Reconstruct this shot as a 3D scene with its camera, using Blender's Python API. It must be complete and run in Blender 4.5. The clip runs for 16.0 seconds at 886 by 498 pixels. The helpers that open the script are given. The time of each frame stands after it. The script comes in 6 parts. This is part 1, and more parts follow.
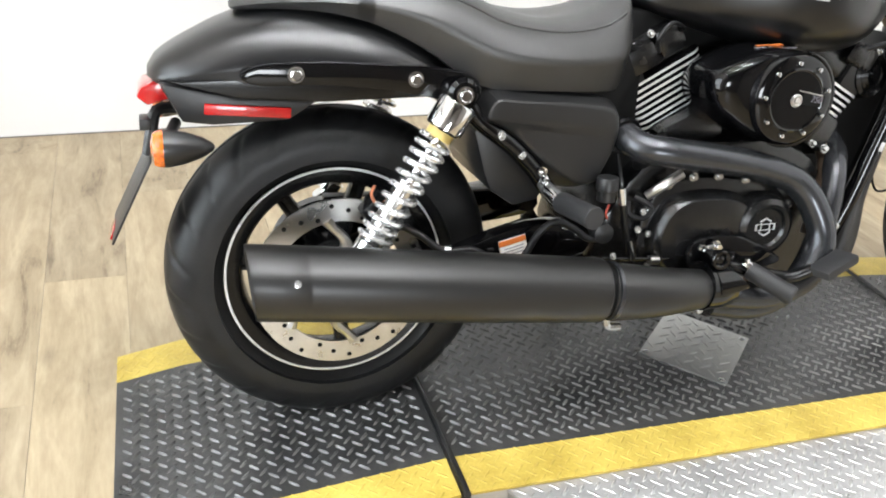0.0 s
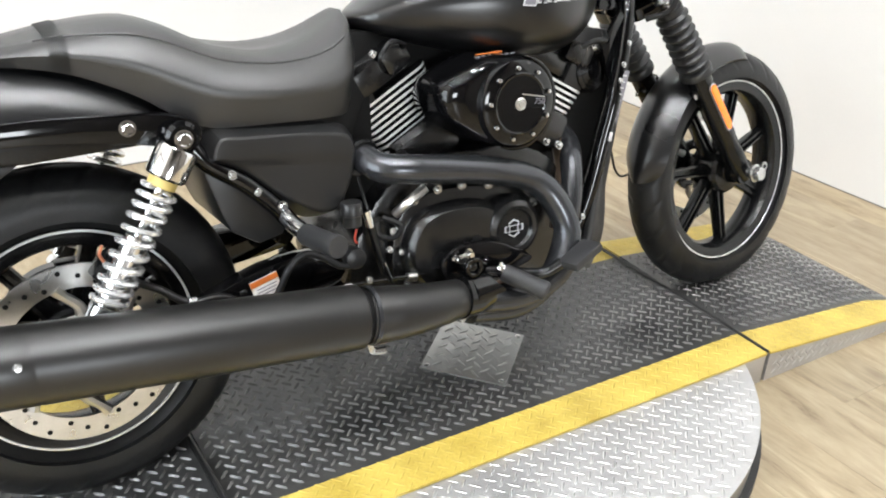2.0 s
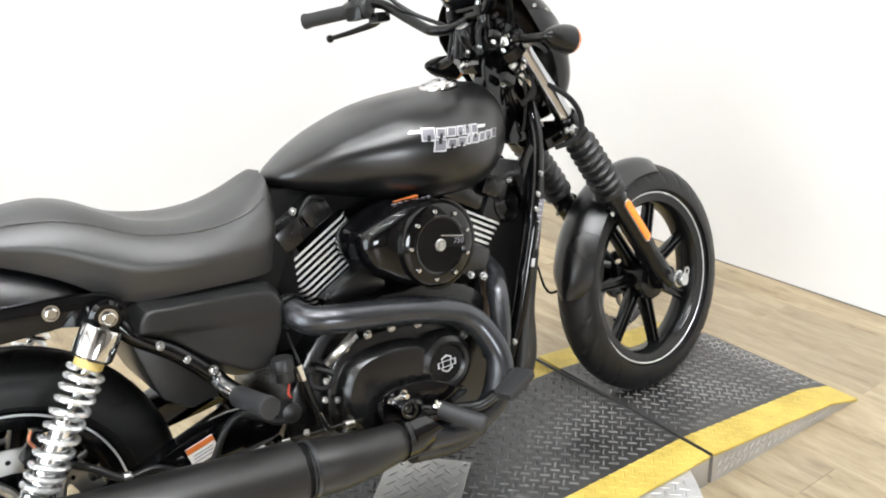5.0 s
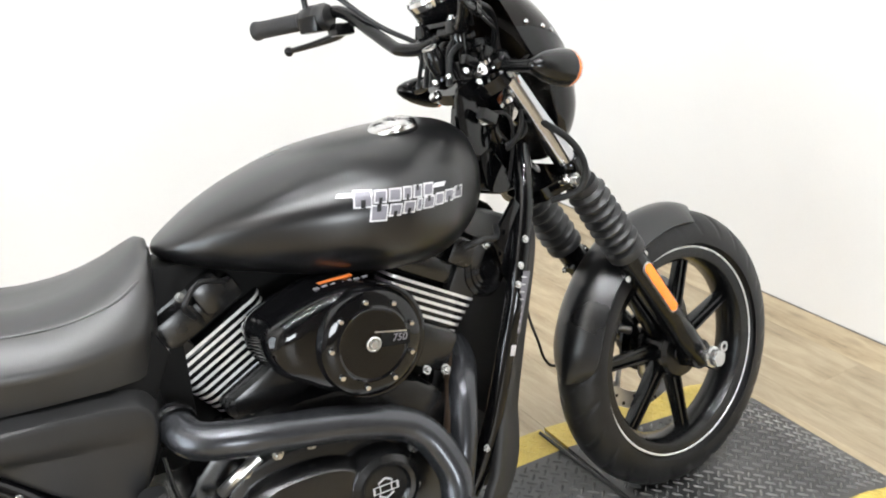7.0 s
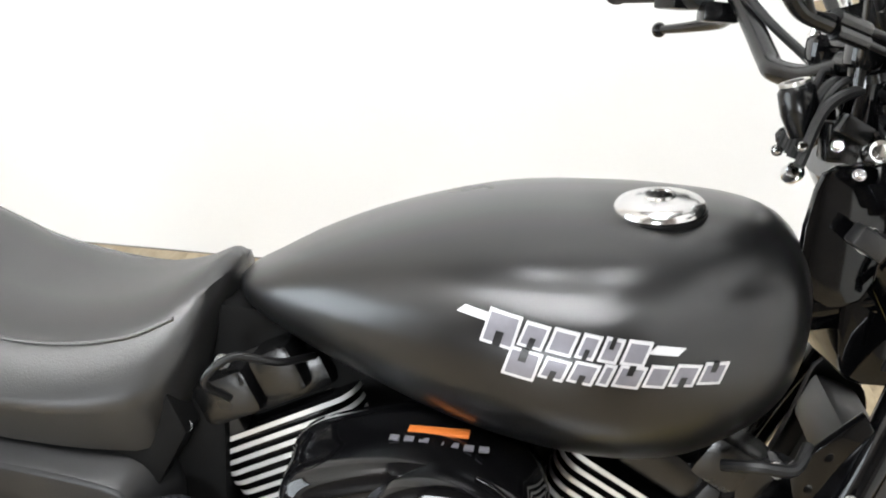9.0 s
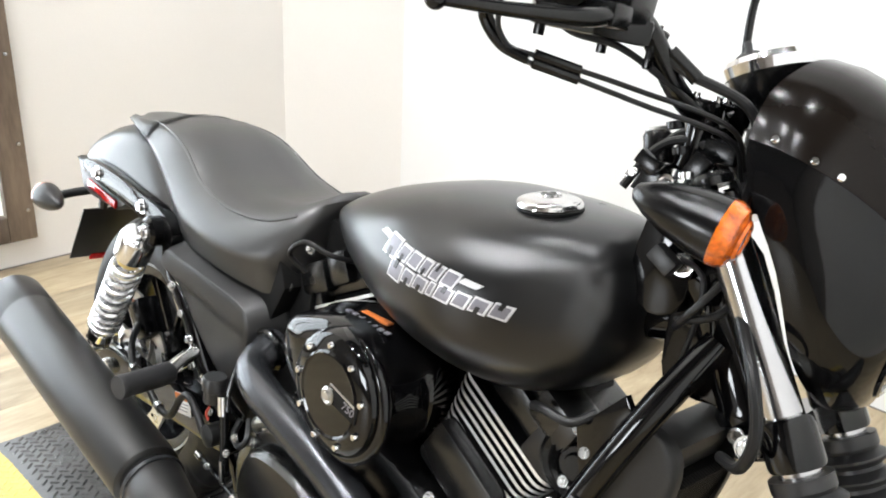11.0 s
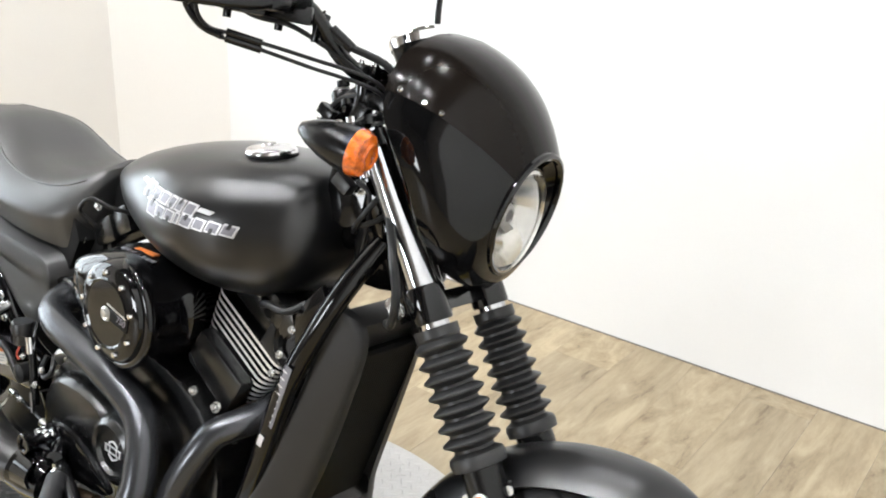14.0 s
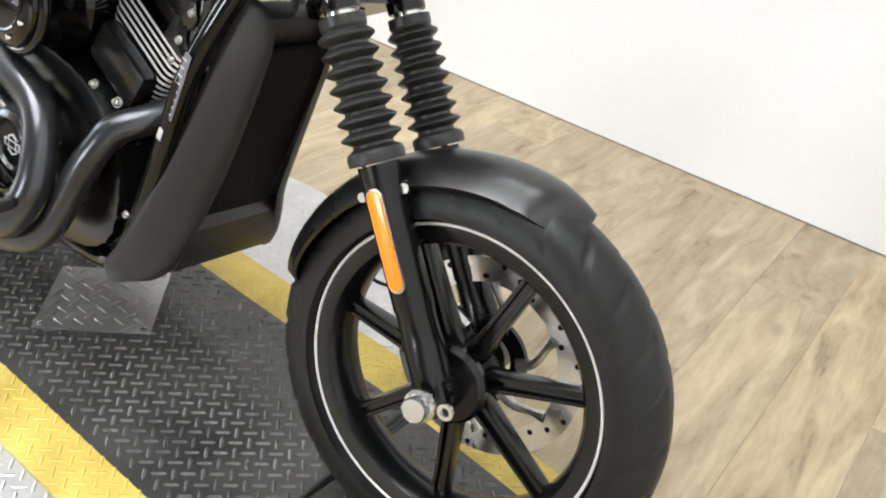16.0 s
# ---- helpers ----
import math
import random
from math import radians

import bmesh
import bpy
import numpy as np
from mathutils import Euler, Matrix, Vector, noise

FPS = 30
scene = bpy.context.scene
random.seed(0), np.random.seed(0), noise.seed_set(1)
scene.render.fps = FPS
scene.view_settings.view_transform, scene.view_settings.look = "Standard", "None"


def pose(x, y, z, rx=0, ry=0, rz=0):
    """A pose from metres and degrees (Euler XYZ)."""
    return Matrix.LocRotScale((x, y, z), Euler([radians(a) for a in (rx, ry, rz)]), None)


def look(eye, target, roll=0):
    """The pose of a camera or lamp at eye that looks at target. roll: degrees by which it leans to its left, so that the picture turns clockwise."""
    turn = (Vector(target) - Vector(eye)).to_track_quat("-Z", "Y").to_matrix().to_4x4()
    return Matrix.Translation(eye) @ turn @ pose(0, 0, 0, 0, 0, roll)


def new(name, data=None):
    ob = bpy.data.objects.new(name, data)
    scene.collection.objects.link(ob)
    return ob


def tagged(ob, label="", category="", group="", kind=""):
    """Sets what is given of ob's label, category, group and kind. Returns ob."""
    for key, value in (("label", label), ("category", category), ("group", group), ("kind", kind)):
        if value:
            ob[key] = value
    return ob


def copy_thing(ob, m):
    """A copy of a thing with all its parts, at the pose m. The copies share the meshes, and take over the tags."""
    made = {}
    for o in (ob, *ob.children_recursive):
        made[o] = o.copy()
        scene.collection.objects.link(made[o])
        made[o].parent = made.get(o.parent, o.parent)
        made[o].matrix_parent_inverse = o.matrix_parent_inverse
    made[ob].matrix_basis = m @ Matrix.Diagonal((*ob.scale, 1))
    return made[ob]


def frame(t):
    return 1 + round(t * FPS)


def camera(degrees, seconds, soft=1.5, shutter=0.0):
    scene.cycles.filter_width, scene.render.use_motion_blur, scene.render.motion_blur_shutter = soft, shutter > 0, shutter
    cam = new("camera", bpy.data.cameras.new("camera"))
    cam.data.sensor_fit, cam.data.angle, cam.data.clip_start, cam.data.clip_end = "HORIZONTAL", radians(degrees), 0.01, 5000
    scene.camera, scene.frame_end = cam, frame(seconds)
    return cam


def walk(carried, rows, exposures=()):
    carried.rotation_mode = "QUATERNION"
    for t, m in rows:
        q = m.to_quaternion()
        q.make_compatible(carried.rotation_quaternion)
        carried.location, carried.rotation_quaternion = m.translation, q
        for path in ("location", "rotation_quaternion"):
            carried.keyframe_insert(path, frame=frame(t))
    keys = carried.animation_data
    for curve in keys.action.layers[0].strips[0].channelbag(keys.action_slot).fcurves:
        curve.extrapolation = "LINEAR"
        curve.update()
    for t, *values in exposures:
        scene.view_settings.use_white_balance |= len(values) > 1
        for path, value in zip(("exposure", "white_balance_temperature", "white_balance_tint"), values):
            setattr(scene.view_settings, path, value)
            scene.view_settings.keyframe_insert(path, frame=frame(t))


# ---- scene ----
cam = camera(53.0, 16.0, soft=1.9)
PATH = [
    (0, (-0.189, -1.424, 1.071), (0.382, 0.225, 0.095), 5.0),
    (0.5, (-0.159, -1.425, 1.074), (0.502, 0.198, 0.109), 4.9),
    (1, (-0.127, -1.427, 1.067), (0.641, 0.147, 0.102), 4.5),
    (1.5, (-0.096, -1.430, 1.073), (0.763, 0.094, 0.104), 4.2),
    (2, (-0.072, -1.431, 1.084), (0.877, 0.070, 0.164), 2.7),
    (2.5, (-0.060, -1.445, 1.102), (0.922, 0.078, 0.256), 1.5),
    (3, (-0.056, -1.454, 1.115), (0.957, 0.076, 0.320), 1.0),
    (3.5, (-0.048, -1.457, 1.133), (0.997, 0.073, 0.381), -0.3),
    (3.7, (-0.040, -1.461, 1.135), (1.024, 0.067, 0.407), -0.7),
    (5.8, (-0.022, -1.451, 1.190), (1.062, 0.064, 0.463), -2.0),
    (6, (-0.002, -1.433, 1.174), (1.044, 0.077, 0.382), -4.3),
    (6.5, (0.215, -1.361, 1.208), (1.151, 0.268, 0.521), -1.4),
    (7, (0.385, -1.216, 1.203), (1.301, 0.380, 0.418), -1.5),
    (7.5, (0.560, -0.984, 1.208), (1.499, 0.591, 0.409), 2.4),
    (8, (0.761, -0.838, 1.167), (1.298, 0.820, 0.186), 1.4),
    (8.5, (0.872, -0.735, 1.125), (0.935, 0.980, 0.098), 2.1),
    (9, (0.908, -0.721, 1.145), (0.650, 1.037, 0.228), 2.4),
    (9.2, (0.930, -0.758, 1.169), (0.530, 0.931, 0.175), 3.6),
    (11.3, (1.687, -0.749, 1.184), (0.287, 0.475, 0.448), 2.8),
    (11.5, (1.736, -0.724, 1.191), (0.317, 0.489, 0.473), 3.1),
    (12, (1.834, -0.696, 1.213), (0.486, 0.621, 0.544), 1.3),
    (12.5, (1.914, -0.781, 1.236), (0.661, 0.642, 0.599), 0.6),
    (13, (1.946, -0.830, 1.240), (0.736, 0.645, 0.639), 1.6),
    (13.5, (1.956, -0.842, 1.230), (0.766, 0.637, 0.601), 2.1),
    (14, (1.963, -0.845, 1.208), (0.819, 0.614, 0.458), 3.1),
    (14.5, (1.982, -0.846, 1.175), (0.879, 0.589, 0.323), 4.2),
    (15, (2.016, -0.825, 1.132), (0.969, 0.596, 0.191), 5.8),
    (15.5, (2.036, -0.820, 1.100), (1.065, 0.581, 0.053), 7.7),
    (16, (2.054, -0.825, 1.073), (1.129, 0.562, -0.032), 9.6),
]
walk(cam, [(t, look(eye, target, roll)) for t, eye, target, roll in PATH], exposures=[(0, 0.0), (16, 0.0)])

# ---- light: a bright white showroom bay with small ceiling spots and a daylight window ----
world = bpy.data.worlds.new("world")
scene.world = world
world.use_nodes = True
nt = world.node_tree
sky = nt.nodes.new("ShaderNodeTexSky")
sky.sky_type = "NISHITA"
sky.sun_disc = False
sky.sun_elevation, sky.sun_rotation = radians(35), radians(200)
nt.links.new(sky.outputs["Color"], nt.nodes["Background"].inputs["Color"])
nt.nodes["Background"].inputs["Strength"].default_value = 0.10

CEIL = 4.6      # ceiling height above the mat
FLOOR = -0.08    # showroom floor below the mat
REAR_X = -1.30   # rear wall, with a daylight window
RWY0, RWY1, RWZ0, RWZ1 = -1.55, 0.039, 0.106, 1.85


def area_lamp(name, place, target, size, watts, colour, size_y=None):
    data = bpy.data.lights.new(name, "AREA")
    data.energy, data.color, data.size = watts, colour, size
    data.shape = "RECTANGLE" if size_y else "DISK"
    if size_y:
        data.size_y = size_y
    ob = new(name, data)
    ob.matrix_world = look(place, target)
    return ob


WARM = (0.985, 1.0, 1.015)
DAY = (0.90, 0.95, 1.0)
# rows of small round ceiling spots
SPOTS = [(1.25, 0.35), (0.2, 0.35)] + [(x, -1.2) for x in (-1.0, -0.2, 0.6, 1.4)] + [(x, -2.0) for x in (-0.6, 0.2, 1.0, 1.8)] + [(x, -2.8) for x in (-0.2, 0.6, 1.4)]
for x, y in SPOTS:
    area_lamp("spot_light", (x, y, CEIL - 0.02), (x, y, 0), 0.11, 21 if y > 0 else 26, WARM)
# fill lamp before an added, unseen window in the wall behind the walk
area_lamp("hall_fill_light", (-0.2, -6.8, 1.35), (0.4, 0, 0.6), 1.5, 130, DAY, 1.2)

area_lamp("rear_window_light", (REAR_X - 0.08, (RWY0 + RWY1) / 2, (RWZ0 + RWZ1) / 2), (0.2, -0.5, 0.9), 1.5, 30, (0.80, 0.91, 1.0), 1.65)

# ---- materials ----
def surface(name, colour, rough=0.5, metal=0.0, var=0.12, scale=18.0, fine=220.0, bump=0.0, coat=0.0, rvar=0.08, spec=0.5, stretch=(1, 1, 1), second=None):
    """Principled surface with blotches at one scale, grain at a finer one and an uneven gloss."""
    m = bpy.data.materials.new(name)
    m.use_nodes = True
    n, l = m.node_tree.nodes, m.node_tree.links
    b = n["Principled BSDF"]
    co = n.new("ShaderNodeTexCoord")
    mp = n.new("ShaderNodeMapping")
    mp.inputs["Scale"].default_value = stretch
    l.new(co.outputs["Object"], mp.inputs["Vector"])
    big, small = n.new("ShaderNodeTexNoise"), n.new("ShaderNodeTexNoise")
    big.inputs["Scale"].default_value, big.inputs["Detail"].default_value = scale, 4
    small.inputs["Scale"].default_value, small.inputs["Detail"].default_value = fine, 3
    l.new(mp.outputs[0], big.inputs["Vector"])
    l.new(mp.outputs[0], small.inputs["Vector"])
    both = n.new("ShaderNodeMath")
    both.operation = "MULTIPLY_ADD"
    l.new(small.outputs["Fac"], both.inputs[0])
    both.inputs[1].default_value = 0.4
    l.new(big.outputs["Fac"], both.inputs[2])
    ramp = n.new("ShaderNodeValToRGB")
    ramp.color_ramp.elements[0].position, ramp.color_ramp.elements[1].position = 0.45, 0.95
    lo = [c * (1 - var) for c in colour]
    hi = second if second else [min(1, c * (1 + var)) for c in colour]
    ramp.color_ramp.elements[0].color, ramp.color_ramp.elements[1].color = (*lo, 1), (*hi, 1)
    l.new(both.outputs[0], ramp.inputs["Fac"])
    l.new(ramp.outputs["Color"], b.inputs["Base Color"])
    rr = n.new("ShaderNodeMapRange")
    rr.inputs["To Min"].default_value, rr.inputs["To Max"].default_value = max(0.02, rough - rvar), min(1, rough + rvar)
    l.new(big.outputs["Fac"], rr.inputs["Value"])
    l.new(rr.outputs[0], b.inputs["Roughness"])
    b.inputs["Metallic"].default_value = metal
    b.inputs["Specular IOR Level"].default_value = spec
    b.inputs["Coat Weight"].default_value = coat
    b.inputs["Coat Roughness"].default_value = 0.04
    if bump:
        bp = n.new("ShaderNodeBump")
        bp.inputs["Strength"].default_value, bp.inputs["Distance"].default_value = bump, 0.002
        l.new(small.outputs["Fac"], bp.inputs["Height"])
        l.new(bp.outputs[0], b.inputs["Normal"])
    return m


def glow(name, colour, strength):
    m = bpy.data.materials.new(name)
    m.use_nodes = True
    n, l = m.node_tree.nodes, m.node_tree.links
    e = n.new("ShaderNodeEmission")
    e.inputs["Color"].default_value, e.inputs["Strength"].default_value = (*colour, 1), strength
    l.new(e.outputs[0], n["Material Output"].inputs["Surface"])
    return m


def lens_glass(name, colour, rough=0.05, trans=0.9):
    m = bpy.data.materials.new(name)
    m.use_nodes = True
    b = m.node_tree.nodes["Principled BSDF"]
    b.inputs["Base Color"].default_value = (*colour, 1)
    b.inputs["Roughness"].default_value = rough
    b.inputs["Transmission Weight"].default_value = trans
    b.inputs["IOR"].default_value = 1.45
    return m


def plank_wood():
    """Light oak vinyl planks: long grain, dark knots, each plank its own tone."""
    m = bpy.data.materials.new("oak_plank")
    m.use_nodes = True
    n, l = m.node_tree.nodes, m.node_tree.links
    b = n["Principled BSDF"]
    info, co = n.new("ShaderNodeObjectInfo"), n.new("ShaderNodeTexCoord")
    shift = n.new("ShaderNodeVectorMath")
    shift.operation = "MULTIPLY_ADD"
    comb = n.new("ShaderNodeCombineXYZ")
    for k in range(3):
        l.new(info.outputs["Random"], comb.inputs[k])
    l.new(comb.outputs[0], shift.inputs[0])
    shift.inputs[1].default_value = (37, 53, 11)
    l.new(co.outputs["Object"], shift.inputs[2])
    mp = n.new("ShaderNodeMapping")
    mp.inputs["Scale"].default_value = (13, 2.2, 1)
    l.new(shift.outputs[0], mp.inputs["Vector"])
    g1, g2, g3 = (n.new("ShaderNodeTexNoise") for _ in range(3))
    for g, s, d, r in ((g1, 1.3, 6, 0.6), (g2, 9, 5, 0.7), (g3, 1.0, 2, 0.5)):
        g.inputs["Scale"].default_value, g.inputs["Detail"].default_value, g.inputs["Roughness"].default_value = s, d, r
    g1.inputs["Distortion"].default_value = 0.9
    l.new(mp.outputs[0], g1.inputs["Vector"])
    l.new(mp.outputs[0], g2.inputs["Vector"])
    mp2 = n.new("ShaderNodeMapping")
    mp2.inputs["Scale"].default_value = (3.2, 1.4, 1)
    l.new(shift.outputs[0], mp2.inputs["Vector"])
    l.new(mp2.outputs[0], g3.inputs["Vector"])
    add = n.new("ShaderNodeMath")
    add.operation = "MULTIPLY_ADD"
    l.new(g2.outputs["Fac"], add.inputs[0])
    add.inputs[1].default_value = 0.35
    l.new(g1.outputs["Fac"], add.inputs[2])
    ramp = n.new("ShaderNodeValToRGB")
    e = ramp.color_ramp.elements
    e[0].position, e[0].color = 0.40, (0.125, 0.093, 0.057, 1)
    e[1].position, e[1].color = 0.86, (0.43, 0.36, 0.25, 1)
    mid = e.new(0.56)
    mid.color = (0.285, 0.228, 0.15, 1)
    l.new(add.outputs[0], ramp.inputs["Fac"])
    tone = n.new("ShaderNodeMixRGB")
    tone.blend_type = "MULTIPLY"
    tone.inputs["Fac"].default_value = 1.0
    tr = n.new("ShaderNodeValToRGB")
    tr.color_ramp.elements[0].color, tr.color_ramp.elements[1].color = (0.80, 0.79, 0.78, 1), (1.12, 1.08, 1.0, 1)
    mixr = n.new("ShaderNodeMath")
    mixr.operation = "MULTIPLY_ADD"
    l.new(info.outputs["Random"], mixr.inputs[0])
    mixr.inputs[1].default_value = 0.55
    half = n.new("ShaderNodeMath")
    half.operation = "MULTIPLY"
    half.inputs[1].default_value = 0.6
    l.new(g3.outputs["Fac"], half.inputs[0])
    l.new(half.outputs[0], mixr.inputs[2])
    l.new(mixr.outputs[0], tr.inputs["Fac"])
    l.new(ramp.outputs["Color"], tone.inputs["Color1"])
    l.new(tr.outputs["Color"], tone.inputs["Color2"])
    vor = n.new("ShaderNodeTexVoronoi")
    vor.inputs["Scale"].default_value = 1.0
    mp3 = n.new("ShaderNodeMapping")
    mp3.inputs["Scale"].default_value = (7, 3.2, 1)
    l.new(shift.outputs[0], mp3.inputs["Vector"])
    l.new(mp3.outputs[0], vor.inputs["Vector"])
    kn = n.new("ShaderNodeMapRange")
    kn.inputs["From Min"].default_value, kn.inputs["From Max"].default_value = 0.02, 0.14
    kn.inputs["To Min"].default_value, kn.inputs["To Max"].default_value = 0.45, 0.0
    l.new(vor.outputs["Distance"], kn.inputs["Value"])
    knot = n.new("ShaderNodeMixRGB")
    knot.inputs["Color2"].default_value = (0.10, 0.07, 0.045, 1)
    l.new(kn.outputs[0], knot.inputs["Fac"])
    l.new(tone.outputs[0], knot.inputs["Color1"])
    l.new(knot.outputs[0], b.inputs["Base Color"])
    b.inputs["Roughness"].default_value = 0.42
    bp = n.new("ShaderNodeBump")
    bp.inputs["Strength"].default_value, bp.inputs["Distance"].default_value = 0.15, 0.002
    l.new(g2.outputs["Fac"], bp.inputs["Height"])
    l.new(bp.outputs[0], b.inputs["Normal"])
    return m


WALL = surface("white_wall_paint", (0.79, 0.79, 0.785), 0.55, var=0.02, scale=2, fine=160, bump=0.08)
# slightly warmer and darker tone for the rear and corner walls
WARM_WALL = surface("warm_white_wall", (0.75, 0.725, 0.69), 0.55, var=0.03, scale=1.5, fine=160, bump=0.08)
HALL = surface("hall_wall_paint", (0.17, 0.15, 0.13), 0.6, var=0.15, scale=1.5, fine=120, bump=0.08)
CEILING = surface("ceiling_paint", (0.075, 0.068, 0.06), 0.8, var=0.03, scale=3, fine=120, bump=0.1)
BASEB = surface("dark_gap", (0.16, 0.15, 0.14), 0.7)
PLANK = plank_wood()
SUBFLOOR = surface("subfloor", (0.07, 0.055, 0.04), 0.8)
RUBBER_MAT = surface("black_rubber_mat", (0.026, 0.0265, 0.027), 0.33, var=0.3, scale=6, fine=150, bump=0.12, rvar=0.12, second=(0.062, 0.061, 0.059))
# scuffed lugs, lightened further so that the colour carries their glints
LUG = surface("scuffed_glint_lug", (0.060, 0.060, 0.0605), 0.26, var=0.3, scale=5, fine=90, bump=0.08, rvar=0.1, spec=0.7, second=(0.148, 0.146, 0.141))
YELLOW = surface("worn_yellow_rubber", (0.53, 0.38, 0.060), 0.48, var=0.26, scale=11, fine=160, bump=0.1, rvar=0.1, second=(0.66, 0.50, 0.11))
TREAD = surface("aluminium_tread_plate", (0.50, 0.495, 0.49), 0.40, 0.65, var=0.12, scale=7, fine=140, bump=0.06, rvar=0.12)
TREAD_DULL = surface("dull_steel_plate", (0.36, 0.36, 0.35), 0.40, 0.85, var=0.15, scale=12, fine=160, bump=0.08, rvar=0.12)
STRIP = surface("black_joint_strip", (0.012, 0.012, 0.012), 0.45, var=0.3)
TYRE = surface("tyre_rubber", (0.0065, 0.0065, 0.0067), 0.42, var=0.3, scale=14, fine=260, bump=0.12, spec=0.33, second=(0.014, 0.014, 0.0145))
MATTE = surface("matte_black_paint", (0.0042, 0.0042, 0.0045), 0.28, 0.0, var=0.12, scale=5, fine=500, bump=0.03, rvar=0.02, spec=0.68)
PLASTIC = surface("satin_black_plastic", (0.012, 0.012, 0.0123), 0.36, var=0.15, scale=9, fine=400, bump=0.08, rvar=0.03, spec=0.55)
SHROUD = surface("matte_grey_black_plastic", (0.017, 0.017, 0.0175), 0.44, var=0.12, scale=9, fine=420, bump=0.08, rvar=0.03, spec=0.5)
GLOSS = surface("gloss_black_enamel", (0.0022, 0.0022, 0.0025), 0.07, var=0.1, scale=8, rvar=0.03, spec=0.45)
SATIN = surface("satin_black_enamel", (0.0032, 0.0032, 0.0035), 0.22, var=0.15, scale=10, fine=300, rvar=0.04, bump=0.03, spec=0.40)
CASE = surface("engine_black_powder_coat", (0.0042, 0.0042, 0.0044), 0.25, 0.0, var=0.2, scale=14, fine=420, bump=0.06, spec=0.70)
PINSTRIPE = surface("white_rim_stripe", (0.72, 0.72, 0.72), 0.25, 0.3, var=0.05)
CHROME = surface("chrome", (0.80, 0.80, 0.80), 0.09, 1.0, var=0.03, rvar=0.04)
HARD_CHROME = surface("hard_chrome_tube", (0.52, 0.52, 0.53), 0.16, 1.0, var=0.05, rvar=0.04, fine=500, bump=0.02)
CAP = surface("satin_chrome_cap", (0.62, 0.61, 0.60), 0.17, 1.0, var=0.08, scale=40, rvar=0.08)
SPRING = surface("bright_spring_chrome", (0.88, 0.88, 0.88), 0.24, 0.75, var=0.03, rvar=0.05)
FAIRING = surface("gloss_black_fairing", (0.0030, 0.0030, 0.0032), 0.07, var=0.1, scale=8, rvar=0.02, spec=0.34)
STEEL = surface("brushed_steel", (0.58, 0.57, 0.55), 0.30, 1.0, var=0.12, scale=25, fine=300, rvar=0.1, bump=0.05)
ALU = surface("machined_fin_edge", (0.86, 0.86, 0.855), 0.38, 0.6, var=0.06, scale=40, rvar=0.08)
ZINC = surface("zinc_bolt", (0.52, 0.52, 0.51), 0.25, 0.9, var=0.08, scale=60)
VINYL = surface("black_seat_vinyl", (0.014, 0.0137, 0.0136), 0.40, var=0.12, scale=7, fine=650, bump=0.16, rvar=0.03, spec=1.0)
GRIP = surface("grip_rubber", (0.018, 0.018, 0.019), 0.6, var=0.15, scale=30, fine=400, bump=0.2)
HOSE = surface("rubber_hose", (0.007, 0.007, 0.0075), 0.40, var=0.2, scale=30, spec=0.35)
BELLOWS = surface("rubber_bellows", (0.013, 0.013, 0.0135), 0.40, var=0.2, scale=30, fine=300, bump=0.08)
ORANGE = surface("orange_reflector", (1.0, 0.25, 0.010), 0.22, var=0.06, scale=60, fine=900, bump=0.1, coat=0.5)
REDLENS = surface("red_lens", (0.42, 0.012, 0.012), 0.16, var=0.12, scale=60, fine=700, bump=0.08, coat=0.6)
AMBER = surface("amber_lens", (0.66, 0.125, 0.004), 0.10, var=0.6, scale=90, fine=260, bump=0.7, coat=1.0)
DECAL = surface("silver_badge", (0.62, 0.615, 0.63), 0.35, 0.4, var=0.1, scale=60)
DECAL_DARK = surface("grey_badge_fill", (0.20, 0.195, 0.22), 0.4, 0.4, var=0.1, scale=60)
WHITE_LABEL = surface("white_label", (0.75, 0.74, 0.72), 0.4, var=0.04, scale=60)
ORANGE_LABEL = surface("orange_label", (0.55, 0.15, 0.03), 0.4, var=0.06, scale=60)
SMOKE = surface("smoked_windscreen", (0.0065, 0.0048, 0.0038), 0.15, var=0.1, scale=6, rvar=0.02, spec=0.14)
CORE = surface("radiator_core", (0.008, 0.008, 0.008), 0.5, var=0.3, scale=60, spec=0.25)
DARK = surface("deep_black", (0.004, 0.004, 0.004), 0.6, var=0.2, spec=0.15)
RUST = surface("heat_tinted_pipe", (0.09, 0.06, 0.04), 0.4, 0.5, var=0.3, scale=20)
PIPE = surface("black_ceramic_exhaust", (0.060, 0.062, 0.068), 0.26, 0.72, var=0.15, scale=8, fine=350, bump=0.0, rvar=0.02, spec=0.95)
MUFFLER = surface("dull_black_muffler_coat", (0.0085, 0.0082, 0.0078), 0.37, 0.0, var=0.12, scale=6, bump=0.0, rvar=0.02, spec=0.62)
REFLECTOR = surface("lamp_reflector", (0.60, 0.585, 0.55), 0.12, 0.95, var=0.05, scale=30)
CLEAR = lens_glass("clear_lens", (1, 1, 1), 0.02, 1.0)
MIRROR = surface("mirror_glass", (0.70, 0.70, 0.69), 0.03, 1.0, var=0.01, rvar=0.01)
OLDWOOD = surface("weathered_dark_wood", (0.085, 0.060, 0.042), 0.65, var=0.45, scale=10, fine=90, bump=0.5, second=(0.20, 0.15, 0.11), stretch=(1, 1, 0.2))
LAMP_GLOW = glow("lamp_glow", (1.0, 0.94, 0.86), 14.0)
SKYGLOW = glow("daylight_sky", (0.92, 0.97, 1.0), 4.0)
YELLOW_BULB = surface("yellow_bulb", (0.8, 0.5, 0.06), 0.3)

